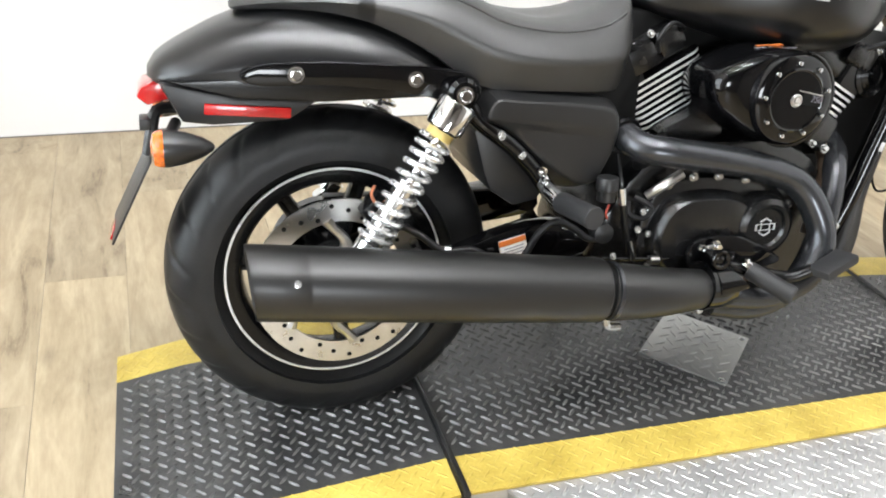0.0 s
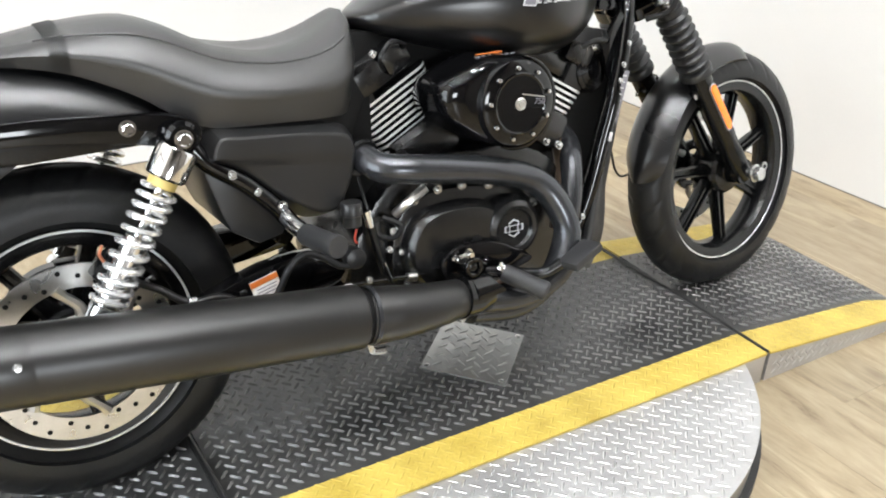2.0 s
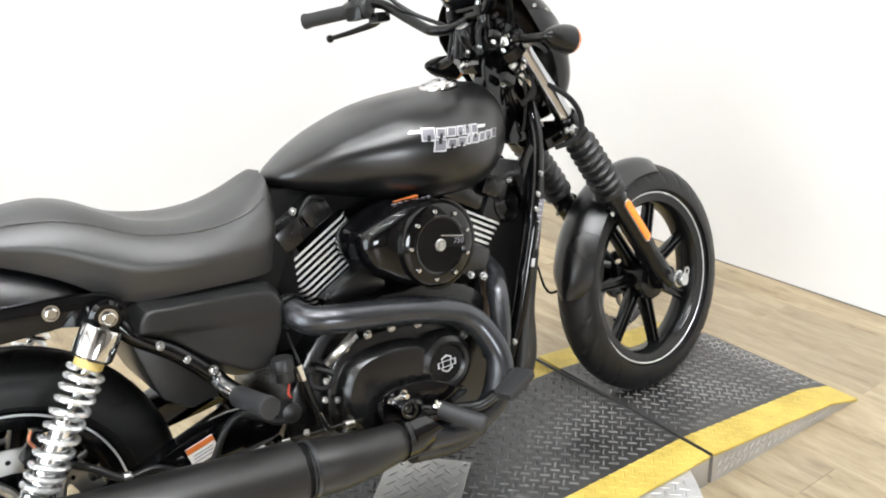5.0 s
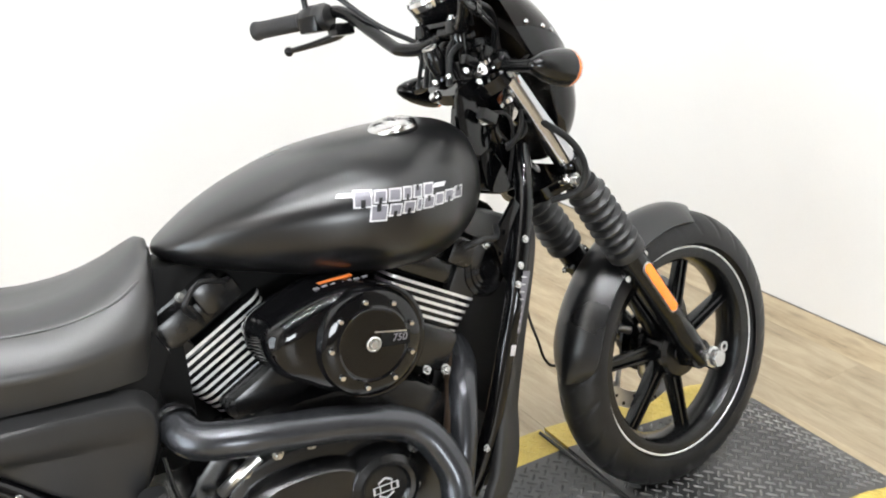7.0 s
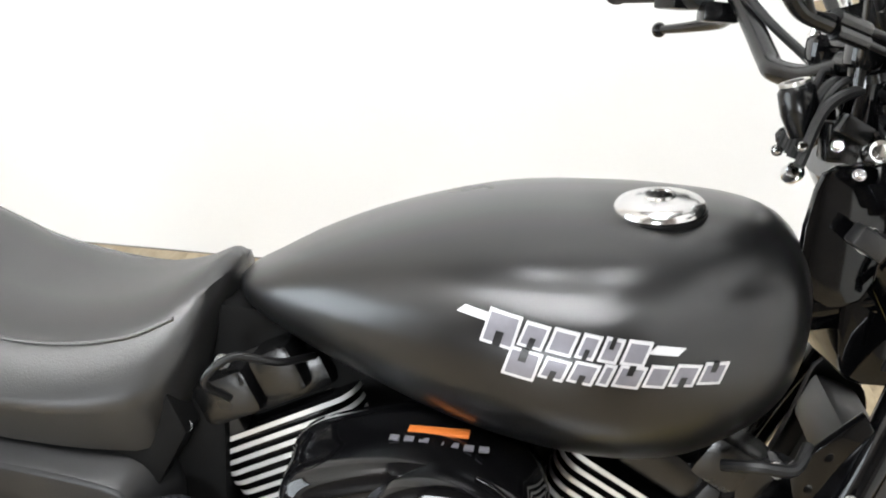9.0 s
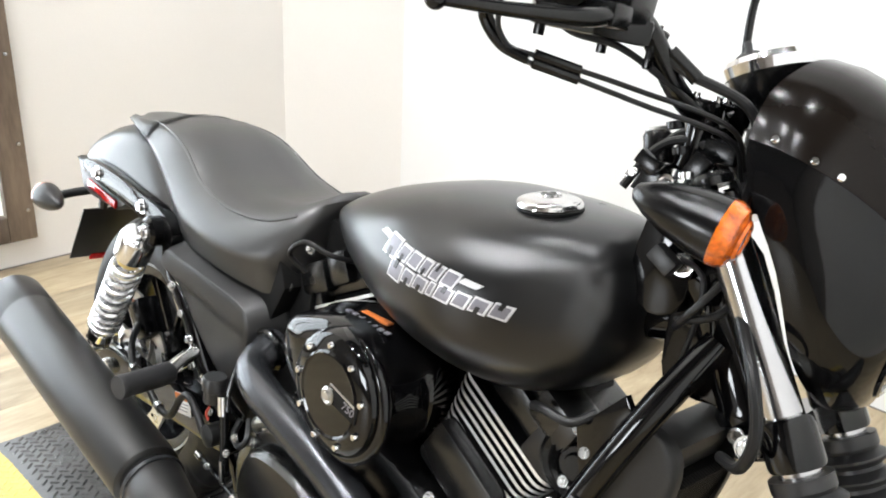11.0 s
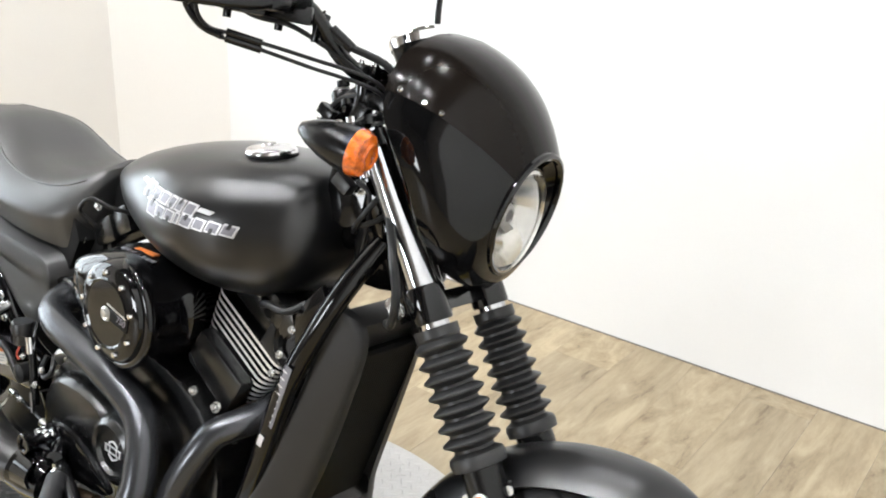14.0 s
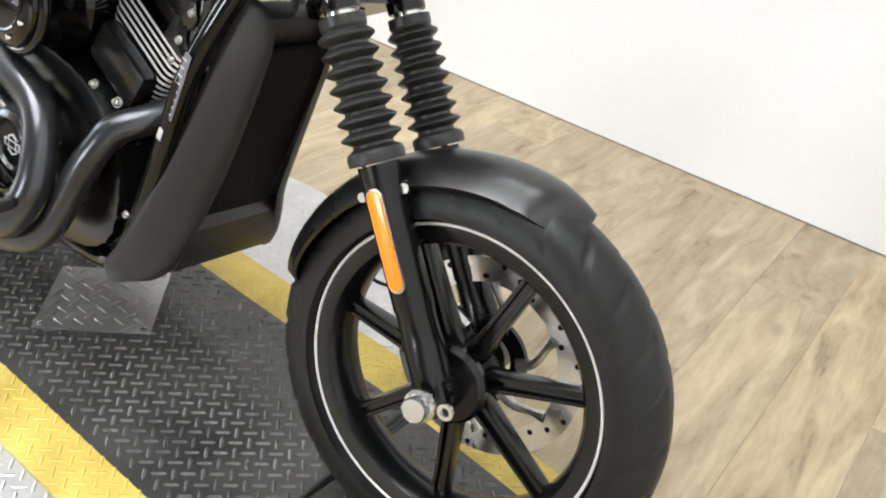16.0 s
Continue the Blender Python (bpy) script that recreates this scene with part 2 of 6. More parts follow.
# ---- builders ----
def finish(bm, name, material, parent=None, label="", angle=35, smooth=True):
    bmesh.ops.recalc_face_normals(bm, faces=bm.faces)
    me = bpy.data.meshes.new(name)
    bm.to_mesh(me)
    bm.free()
    for m in (material if isinstance(material, (list, tuple)) else [material]):
        me.materials.append(m)
    if smooth:
        me.shade_smooth()
        me.set_sharp_from_angle(angle=radians(angle))
    ob = new(name, me)
    if parent is not None:
        ob.parent = parent
    if label:
        tagged(ob, label=label)
    return ob


STEER = None     # set once the steering axis is known


def part(name, bm, material, parent, label="", steer=False, angle=35):
    """One mesh object under a thing or under a part."""
    if steer:
        bm.transform(STEER if steer is True else steer)
    return finish(bm, name, material, parent, label, angle)


def smooth_path(points, n=8):
    """Catmull-Rom through the points."""
    p = [Vector(q) for q in points]
    p = [p[0] * 2 - p[1]] + p + [p[-1] * 2 - p[-2]]
    out = []
    for i in range(1, len(p) - 2):
        a, b, c, d = p[i - 1:i + 3]
        for k in range(n):
            t = k / n
            out.append(0.5 * (2 * b + (c - a) * t + (2 * a - 5 * b + 4 * c - d) * t * t + (3 * b - a - 3 * c + d) * t ** 3))
    out.append(p[-2])
    return out


def curve_value(table, x):
    """Smooth value at x through rows (x, value...)."""
    xs = [r[0] for r in table]
    if x <= xs[0]:
        return table[0][1:]
    if x >= xs[-1]:
        return table[-1][1:]
    i = max(k for k in range(len(xs) - 1) if xs[k] <= x)
    t = (x - xs[i]) / (xs[i + 1] - xs[i])
    out = []
    for c in range(1, len(table[0])):
        def tang(k):
            lo, hi = max(0, k - 1), min(len(xs) - 1, k + 1)
            return (table[hi][c] - table[lo][c]) / (xs[hi] - xs[lo])
        h = xs[i + 1] - xs[i]
        a, b, ma, mb = table[i][c], table[i + 1][c], tang(i) * h, tang(i + 1) * h
        out.append((2 * t ** 3 - 3 * t * t + 1) * a + (t ** 3 - 2 * t * t + t) * ma + (3 * t * t - 2 * t ** 3) * b + (t ** 3 - t * t) * mb)
    return tuple(out)


def add_rings(bm, rings, closed=True, caps=True):
    vs = [[bm.verts.new(p) for p in r] for r in rings]
    n = len(vs[0])
    for a, b in zip(vs, vs[1:]):
        for k in range(n if closed else n - 1):
            bm.faces.new((a[k], a[(k + 1) % n], b[(k + 1) % n], b[k]))
    if caps and closed:
        bm.faces.new(vs[0][::-1])
        bm.faces.new(vs[-1])
    return vs


def loft(rings, closed=True, caps=True):
    bm = bmesh.new()
    add_rings(bm, rings, closed, caps)
    return bm


def add_tube(bm, path, radius, segs=12):
    path = [Vector(p) for p in path]
    n = len(path)
    rad = radius if isinstance(radius, (list, tuple)) else [radius] * n
    if len(rad) != n:
        rad = [np.interp(i / (n - 1) * (len(rad) - 1), range(len(rad)), rad) for i in range(n)]
    rings, up = [], None
    for i, p in enumerate(path):
        d = (path[min(i + 1, n - 1)] - path[max(i - 1, 0)]).normalized()
        if up is None:
            up = d.orthogonal().normalized()
        up = (up - d * up.dot(d)).normalized()
        side = d.cross(up)
        rings.append([p + (up * math.cos(a) + side * math.sin(a)) * rad[i] for a in (2 * math.pi * k / segs for k in range(segs))])
    add_rings(bm, rings)


def tube(points, radius, segs=14, n=8, straight=False):
    bm = bmesh.new()
    add_tube(bm, points if straight else smooth_path(points, n), radius, segs)
    return bm


def add_lathe(bm, profile, origin, axis, segs=48, shut=False):
    """Profile rows (radius, height along the axis). shut: the profile is a loop."""
    origin, axis = Vector(origin), Vector(axis).normalized()
    u = axis.orthogonal().normalized()
    v = axis.cross(u)
    rings = []
    rows = list(profile) + ([profile[0]] if shut else [])
    for r, h in rows:
        r = max(r, 1e-5)
        rings.append([origin + axis * h + (u * math.cos(a) + v * math.sin(a)) * r for a in (2 * math.pi * k / segs for k in range(segs))])
    add_rings(bm, rings, caps=False)
    bmesh.ops.remove_doubles(bm, verts=bm.verts, dist=3e-5)


def lathe(profile, origin, axis, segs=48, shut=False):
    bm = bmesh.new()
    add_lathe(bm, profile, origin, axis, segs, shut)
    return bm


def prism(poly, y0, y1, bevel=0.0, segs=2):
    """A plate with the outline poly, rows (x, z), between y0 and y1."""
    bm = bmesh.new()
    a = [bm.verts.new((x, y0, z)) for x, z in poly]
    b = [bm.verts.new((x, y1, z)) for x, z in poly]
    n = len(poly)
    for k in range(n):
        bm.faces.new((a[k], a[(k + 1) % n], b[(k + 1) % n], b[k]))
    bm.faces.new(a[::-1])
    bm.faces.new(b)
    if bevel:
        bmesh.ops.recalc_face_normals(bm, faces=bm.faces)
        bmesh.ops.bevel(bm, geom=list(bm.edges), offset=bevel, segments=segs, profile=0.6, affect="EDGES", clamp_overlap=True)
    return bm


def rounded(points, n=6):
    """A closed outline smoothed through rows (x, z)."""
    p = [Vector((x, 0, z)) for x, z in points]
    m = len(p)
    out = []
    for i in range(m):
        a, b, c, d = p[i - 1], p[i], p[(i + 1) % m], p[(i + 2) % m]
        for k in range(n):
            t = k / n
            q = 0.5 * (2 * b + (c - a) * t + (2 * a - 5 * b + 4 * c - d) * t * t + (3 * b - a - 3 * c + d) * t ** 3)
            out.append((q.x, q.z))
    return out


def box(centre, size, bevel=0.0, turn=None, segs=2):
    bm = bmesh.new()
    bmesh.ops.create_cube(bm, size=1)
    bmesh.ops.scale(bm, vec=size, verts=bm.verts)
    if bevel:
        bmesh.ops.bevel(bm, geom=list(bm.edges), offset=bevel, segments=segs, profile=0.6, affect="EDGES")
    m = Matrix.Translation(centre) @ (turn if turn is not None else Matrix())
    bm.transform(m)
    return bm


def bolt(place, axis, r=0.007, h=0.006, segs=6):
    """A bolt head on a washer."""
    bm = bmesh.new()
    add_lathe(bm, [(0, 0), (r * 1.45, 0), (r * 1.45, h * 0.25), (0, h * 0.25)], place, axis, 14)
    add_lathe(bm, [(0, h * 0.2), (r, h * 0.2), (r, h * 0.85), (r * 0.8, h), (0, h)], place, axis, segs if segs > 6 else 12)
    return bm


def joined(*bms):
    out = bmesh.new()
    for b in bms:
        me = bpy.data.meshes.new("tmp")
        b.to_mesh(me)
        b.free()
        out.from_mesh(me)
        bpy.data.meshes.remove(me)
    return out


def empty(name, m, label, category, group=""):
    ob = new(name)
    ob.empty_display_size = 0.1
    ob.matrix_world = m
    return tagged(ob, label=label, category=category, group=group)

# ---- the room ----
def wall_piece(name, p0, p1, z0, z1, thick=0.12, label="plain white painted drywall", material=None):
    """A wall from p0 to p1 in plan; its thickness lies to the right of that way."""
    (x0, y0), (x1, y1) = p0, p1
    d = Vector((x1 - x0, y1 - y0)).normalized()
    nx, ny = d.y * thick, -d.x * thick
    bm = bmesh.new()
    lo = [bm.verts.new((x, y, z0)) for x, y in ((x0, y0), (x1, y1), (x1 + nx, y1 + ny), (x0 + nx, y0 + ny))]
    hi = [bm.verts.new((v.co.x, v.co.y, z1)) for v in lo]
    for k in range(4):
        bm.faces.new((lo[k], lo[(k + 1) % 4], hi[(k + 1) % 4], hi[k]))
    bm.faces.new(lo[::-1])
    bm.faces.new(hi)
    return tagged(finish(bm, name, material or WALL, smooth=False), label=label, category="wall", kind="structure")


NEAR = -7.0
BAY = -2.3
CORNER_A, CORNER_B = (REAR_X, 1.11), (-0.94, 1.40)
FRONT_A, FRONT_M, FRONT_B = (2.535, 1.559), (2.657, BAY), (2.805, NEAR)
wall_piece("wall_back", FRONT_A, CORNER_B, FLOOR - 0.02, CEIL, 0.12)
wall_piece("wall_corner", CORNER_B, CORNER_A, FLOOR - 0.02, CEIL, 0.12, material=WARM_WALL)
wall_piece("wall_rear_1", CORNER_A, (REAR_X, RWY1), FLOOR - 0.02, CEIL, 0.12, material=WARM_WALL)
wall_piece("wall_rear_2", (REAR_X, RWY0), (REAR_X, BAY), FLOOR - 0.02, CEIL, 0.12, material=WARM_WALL)
wall_piece("wall_rear_3", (REAR_X, RWY1), (REAR_X, RWY0), FLOOR - 0.02, RWZ0, 0.12, material=WARM_WALL)
wall_piece("wall_rear_4", (REAR_X, RWY1), (REAR_X, RWY0), RWZ1, CEIL, 0.12, material=WARM_WALL)
wall_piece("wall_hall_rear", (REAR_X, BAY), (REAR_X, NEAR), FLOOR - 0.02, CEIL, 0.12, "plain grey brown painted hall wall", HALL)
wall_piece("wall_front", FRONT_M, FRONT_A, FLOOR - 0.02, CEIL, 0.12)
wall_piece("wall_hall_front", FRONT_B, FRONT_M, FLOOR - 0.02, CEIL, 0.12, "plain grey brown painted hall wall", HALL)
# the wall behind the walk, with the opening of the added window
WX0, WX1, WZ0, WZ1 = -0.95, 0.55, 0.75, 1.95
wall_piece("wall_near_1", (REAR_X, NEAR), (WX0, NEAR), FLOOR - 0.02, CEIL, 0.12, "plain grey brown painted hall wall", HALL)
wall_piece("wall_near_2", (WX1, NEAR), FRONT_B, FLOOR - 0.02, CEIL, 0.12, "plain grey brown painted hall wall", HALL)
wall_piece("wall_near_3", (WX0, NEAR), (WX1, NEAR), FLOOR - 0.02, WZ0, 0.12, "plain grey brown painted hall wall", HALL)
wall_piece("wall_near_4", (WX0, NEAR), (WX1, NEAR), WZ1, CEIL, 0.12, "plain grey brown painted hall wall", HALL)

# unseen window, added only to go with the fill lamp
window = empty("window_1", Matrix.Translation(((WX0 + WX1) / 2, NEAR - 0.06, (WZ0 + WZ1) / 2)), "white framed window with clear panes, added unseen for fill light", "window")
tagged(window, kind="structure")
hw, hh = (WX1 - WX0) / 2, (WZ1 - WZ0) / 2
for cx, cz, sx, sz in ((0, hh - 0.03, 2 * hw, 0.06), (0, -hh + 0.03, 2 * hw, 0.06), (-hw + 0.03, 0, 0.06, 2 * hh - 0.12), (hw - 0.03, 0, 0.06, 2 * hh - 0.12), (0, 0, 0.05, 2 * hh - 0.12)):
    part("window_frame", box((cx, 0, cz), (sx, 0.07, sz), 0.004), WALL, window)
for cx in (-hw / 2, hw / 2):
    pane = part("pane", box((cx, 0, 0), (hw - 0.09, 0.006, 2 * hh - 0.12)), CLEAR, window)
    pane.visible_shadow = False

bm = box(((REAR_X + 2.7) / 2, (NEAR + 1.6) / 2, CEIL + 0.06), (4.4, 9.0, 0.12))
tagged(finish(bm, "ceiling", CEILING, smooth=False), label="dark painted showroom ceiling", category="ceiling", kind="structure")

floor = tagged(finish(box(((REAR_X + 2.7) / 2, (NEAR + 1.6) / 2, FLOOR - 0.034), (4.4, 9.0, 0.06)), "floor", SUBFLOOR, smooth=False),
               label="light oak vinyl plank floor with knots", category="floor", kind="structure")


first = None
for x, y in SPOTS:
    if first is None:
        first = empty("ceiling_spot", Matrix.Translation((x, y, CEIL)), "small round recessed ceiling spot, switched on", "ceiling spot", "ceiling spots")
        part("trim_ring", lathe([(0.060, -0.004), (0.074, -0.004), (0.078, 0.0), (0.060, 0.0)], (0, 0, 0), (0, 0, 1), 32, True), CEILING, first)
        part("bulb", lathe([(0, -0.003), (0.058, -0.003), (0.058, 0.0), (0, 0.0)], (0, 0, 0), (0, 0, 1), 24), LAMP_GLOW, first)
    else:
        copy_thing(first, Matrix.Translation((x, y, CEIL)))

# thin dark gap where the walls meet the floor
for p0, p1 in ((FRONT_A, CORNER_B), (CORNER_B, CORNER_A), (CORNER_A, (REAR_X, NEAR)), (FRONT_B, FRONT_A)):
    (x0, y0), (x1, y1) = p0, p1
    d = Vector((x1 - x0, y1 - y0)).normalized()
    nx, ny = -d.y * 0.004, d.x * 0.004
    bm = bmesh.new()
    add_rings(bm, [[(x0, y0, FLOOR), (x0 + nx, y0 + ny, FLOOR), (x0 + nx, y0 + ny, FLOOR + 0.003), (x0, y0, FLOOR + 0.003)],
                   [(x1, y1, FLOOR), (x1 + nx, y1 + ny, FLOOR), (x1 + nx, y1 + ny, FLOOR + 0.003), (x1, y1, FLOOR + 0.003)]])
    tagged(finish(bm, "trim", BASEB, smooth=False), label="thin dark joint between wall and floor", category="trim", kind="structure")

# daylight window in the rear wall: frame of weathered timber, two mullions and a transom
rear_window = tagged(empty("window_2", Matrix.Translation((REAR_X, 0, 0)), "large daylight window in a weathered dark wood frame", "window"), kind="structure")
FT = 0.086
wy0, wy1, wz0, wz1 = RWY0 - 0.043, RWY1 + FT, RWZ0 - FT, RWZ1 + 0.043
for cy, cz, sy, sz in ((wy1 - FT / 2, (wz0 + wz1) / 2, FT, wz1 - wz0), (wy0 + FT / 2, (wz0 + wz1) / 2, FT, wz1 - wz0),
                       ((wy0 + wy1) / 2, wz0 + FT / 2, wy1 - wy0 - 2 * FT, FT), ((wy0 + wy1) / 2, wz1 - FT / 2, wy1 - wy0 - 2 * FT, FT)):
    part("frame_rail", box((0.02, cy, cz), (0.04, sy, sz), 0.005), OLDWOOD, rear_window)
for f in (1 / 3, 2 / 3):
    part("mullion", box((-0.05, RWY0 + (RWY1 - RWY0) * f, (RWZ0 + RWZ1) / 2), (0.04, 0.035, RWZ1 - RWZ0 - 0.002), 0.004), OLDWOOD, rear_window)
for cz in (0.12, 0.34, 0.62, 0.90, 1.2, 1.5):
    part("nail", lathe([(0, 0.004), (0.006, 0.003), (0.007, 0), (0, 0)], (0.04, wy1 - 0.02, cz), (1, 0, 0), 12), ZINC, rear_window)
for k in range(3):
    y0 = RWY0 + (RWY1 - RWY0) * k / 3
    pane = part("pane", box((-0.05, y0 + (RWY1 - RWY0) / 6, (RWZ0 + RWZ1) / 2), (0.005, (RWY1 - RWY0) / 3 - 0.036, RWZ1 - RWZ0 - 0.004)), CLEAR, rear_window)
    pane.visible_shadow = False
tagged(finish(box((REAR_X - 0.60, (RWY0 + RWY1) / 2, 1.0), (0.02, 3.6, 3.0)), "backdrop", SKYGLOW, smooth=False), label="bright overcast daylight outside the window", category="sky", kind="structure")


# ---- the turntable with its rubber mats ----
def lug_mesh(spots, zf, size=0.0255, high=0.0036):
    """Raised diamond lugs at rows (x, y, angle) on the height zf(x)."""
    base = [(-0.5, 0, 0), (-0.30, -0.125, 0), (0.30, -0.125, 0), (0.5, 0, 0), (0.30, 0.125, 0), (-0.30, 0.125, 0), (-0.32, 0, 1), (0.32, 0, 1)]
    tris = [(0, 1, 6), (1, 2, 7, 6), (2, 3, 7), (3, 4, 7), (4, 5, 6, 7), (5, 0, 6)]
    vs, fs = [], []
    for x, y, a in spots:
        o = len(vs)
        c, s = math.cos(a) * size, math.sin(a) * size
        for u, v, w in base:
            px, py = x + u * c - v * s, y + u * s + v * c
            vs.append((px, py, zf(px) + w * high - 0.0002))
        fs += [tuple(o + k for k in f) for f in tris]
    me = bpy.data.meshes.new("lugs")
    me.from_pydata(vs, [], fs)
    bm = bmesh.new()
    bm.from_mesh(me)
    bpy.data.meshes.remove(me)
    return bm


def lug_grid(x0, x1, y0, y1, pitch=0.0303, inside=None, turn=0.0, edge=0.009):
    out = []
    step = pitch / 2
    nx, ny = int((x1 - x0) / step) + 3, int((y1 - y0) / step) + 3
    i0, j0 = math.floor(x0 / step), math.floor(y0 / step)
    c, s = math.cos(turn), math.sin(turn)
    for i in range(i0, i0 + nx):
        for j in range(j0, j0 + ny):
            if (i + j) % 2:
                continue
            x, y = (i * c - j * s) * step, (i * s + j * c) * step
            if x0 + edge < x < x1 - edge and y0 + edge < y < y1 - edge and (inside is None or inside(x, y)):
                out.append((x, y, turn + math.radians(45 if i % 2 else -45)))
    return out


MY0, MY1 = -0.416, 0.182           # mat edges
IN0, IN1 = -0.327, 0.093           # inner edges of the yellow stripes
JR, JF = 0.236, 1.442              # joints between the mats
DC, DR = Vector((0.84, -0.115)), 0.606


def slope_front(x):
    return float(np.interp(x, [JF, 1.92, 2.05], [0.0, -0.042, -0.0765]))


def slope_rear(x):
    return float(np.interp(x, [-0.325, -0.2, JR], [-0.0765, -0.050, 0.0]))


def flat(x):
    return 0.0


def strip_slab(xs, y0, y1, zf, t=0.006):
    top = [(x, zf(x)) for x in xs]
    return prism(top + [(x, z - t) for x, z in reversed(top)], y0, y1)


def mat_section(thing, xs, zf):
    x0, x1 = xs[0], xs[-1]
    m = part("mat", strip_slab(xs, IN0, IN1, zf), RUBBER_MAT, thing, "worn black rubber mat with diamond tread")
    tagged(part("tread_relief", lug_mesh(lug_grid(x0, x1, IN0, IN1), zf), LUG, m), kind="stuff")
    for y0, y1 in ((MY0, IN0), (IN1, MY1)):
        s = part("yellow_stripe", strip_slab(xs, y0, y1, zf), YELLOW, thing, "scuffed yellow safety stripe")
        tagged(part("tread_relief", lug_mesh(lug_grid(x0, x1, y0, y1, edge=0.006), zf, high=0.0012), YELLOW, s), kind="stuff")
    return m


table = empty("turntable", Matrix.Translation((0, 0, 0)), "round aluminium tread plate turntable with a black and yellow rubber mat", "turntable")
disc = part("disc_plate", lathe([(0, -0.014), (DR, -0.014), (DR, -0.008), (0, -0.008)], (DC.x, DC.y, 0), (0, 0, 1), 128), TREAD, table, "bright aluminium tread plate disc")
tagged(part("tread_relief", lug_mesh(lug_grid(0.2, 1.5, -0.75, 0.52, inside=lambda x, y: (Vector((x, y)) - DC).length < DR - 0.012 and not MY0 - 0.004 < y < MY1 + 0.004), lambda x: -0.008, high=0.0014), TREAD, disc), kind="stuff")
part("disc_skirt", lathe([(DR - 0.006, FLOOR), (DR - 0.002, FLOOR), (DR - 0.002, -0.0141), (DR - 0.006, -0.0141)], (DC.x, DC.y, 0), (0, 0, 1), 128, True), TREAD_DULL, table, "dull steel skirt under the disc")
part("base_ring", lathe([(DR - 0.05, FLOOR), (DR + 0.012, FLOOR), (DR + 0.012, FLOOR + 0.02), (DR - 0.05, FLOOR + 0.02)], (DC.x, DC.y, 0), (0, 0, 1), 96, True), STRIP, table, "black rubber base ring")
part("deck", box(((JR + JF) / 2, (MY0 + MY1) / 2, -0.043), (JF - JR - 0.012, MY1 - MY0 - 0.004, 0.073), 0.001), TREAD, table, "aluminium deck box under the mat")
mat_section(table, [JR + 0.006, JF - 0.006], flat)
# access plate screwed on the mat
plate = empty("access_plate", Matrix.Translation((0.8545, -0.109, 0.0)), "square aluminium tread plate cover screwed onto the rubber mat", "cover plate")
corners = [Vector((-0.1345, 0.0)), Vector((-0.0115, -0.138)), Vector((0.1345, 0.0)), Vector((0.0115, 0.138))]
bm = bmesh.new()
add_rings(bm, [[(c.x, c.y, z) for c in corners] for z in (0.0012, 0.0045)])
part("sheet", bm, TREAD_DULL, plate)


def in_plate(x, y):
    p = Vector((x, y))
    return all((b - a).cross(p - a) > 0.011 * (b - a).length for a, b in zip(corners, corners[1:] + corners[:1]))


tagged(part("tread_relief", lug_mesh(lug_grid(-0.14, 0.14, -0.14, 0.14, 0.034, in_plate, radians(48), 0), lambda x: 0.0045, 0.029, 0.0018), TREAD_DULL, plate), kind="stuff")
for c in corners:
    q = c * 0.88
    part("screw", bolt((q.x, q.y, 0.0045), (0, 0, 1), 0.005, 0.003), ZINC, plate)


def ramp(name, xs, zf, label):
    e = empty(name, Matrix.Translation((0, 0, 0)), label, "ramp", "turntable ramps")
    wedge = [(x, zf(x) - 0.0062) for x in xs]
    part("wedge", prism(wedge + [(xs[-1], FLOOR), (xs[0], FLOOR)] if abs(zf(xs[-1]) - 0.0062 - FLOOR) > 0.003 else wedge + [(xs[0], FLOOR)], MY0 + 0.002, MY1 - 0.002), TREAD, e, "aluminium tread plate wedge")
    side = []
    # lugs on the near side face of the wedge
    vs = lug_mesh([(x, z, a) for x, z, a in lug_grid(min(xs) + 0.01, max(xs) - 0.06, FLOOR, 0.0, 0.024, lambda x, z: z < zf(x) - 0.015)], lambda x: 0.0, 0.022, 0.0016)
    vs.transform(Matrix(((1, 0, 0, 0), (0, 0, -1, MY0 + 0.0019), (0, 1, 0, 0), (0, 0, 0, 1))))
    tagged(part("side_relief", vs, TREAD, e), kind="stuff")
    mat_section(e, xs, zf)
    return e


ramp("front_ramp", [JF + 0.006, 1.6, 1.76, 1.92, 1.98, 2.05], slope_front, "tapered aluminium ramp with a black and yellow rubber mat")
rear = ramp("rear_ramp", [-0.325, -0.26, -0.2, -0.05, 0.1, JR - 0.006], slope_rear, "tapered aluminium ramp with a black and yellow rubber mat")
bm = tube([(JR - 0.01, MY1 - 0.1, 0.002), (JR - 0.004, -0.1, 0.003), (JR + 0.002, -0.3, 0.003), (JR + 0.003, MY0 + 0.004, 0.003), (JR + 0.003, MY0 - 0.005, -0.004), (JR + 0.003, MY0 - 0.006, FLOOR + 0.004)], 0.0062, 8, 6)
tagged(finish(bm, "joint_strip", STRIP), label="black rubber strip lying in the joint between the mats", category="strip", group="joint strips")
bm = tube([(JF - 0.022, MY1 - 0.02, 0.008), (JF - 0.012, 0.02, 0.004), (JF - 0.004, -0.1, 0.0015), (JF, -0.3, 0.0), (JF, MY0 + 0.004, -0.001)], 0.0040, 8, 6)
tagged(finish(bm, "joint_strip", STRIP), label="thin black rubber strip lying in the joint between the mats", category="strip", group="joint strips")

# ---- the motorcycle: x forward, right-hand side at negative y, standing on its side stand ----
LEAN = 8.0
bike = empty("motorcycle", pose(0.068, -0.09, 0.0, -LEAN, 0, 0), "matte black cruiser motorcycle leaning on its side stand", "motorcycle")

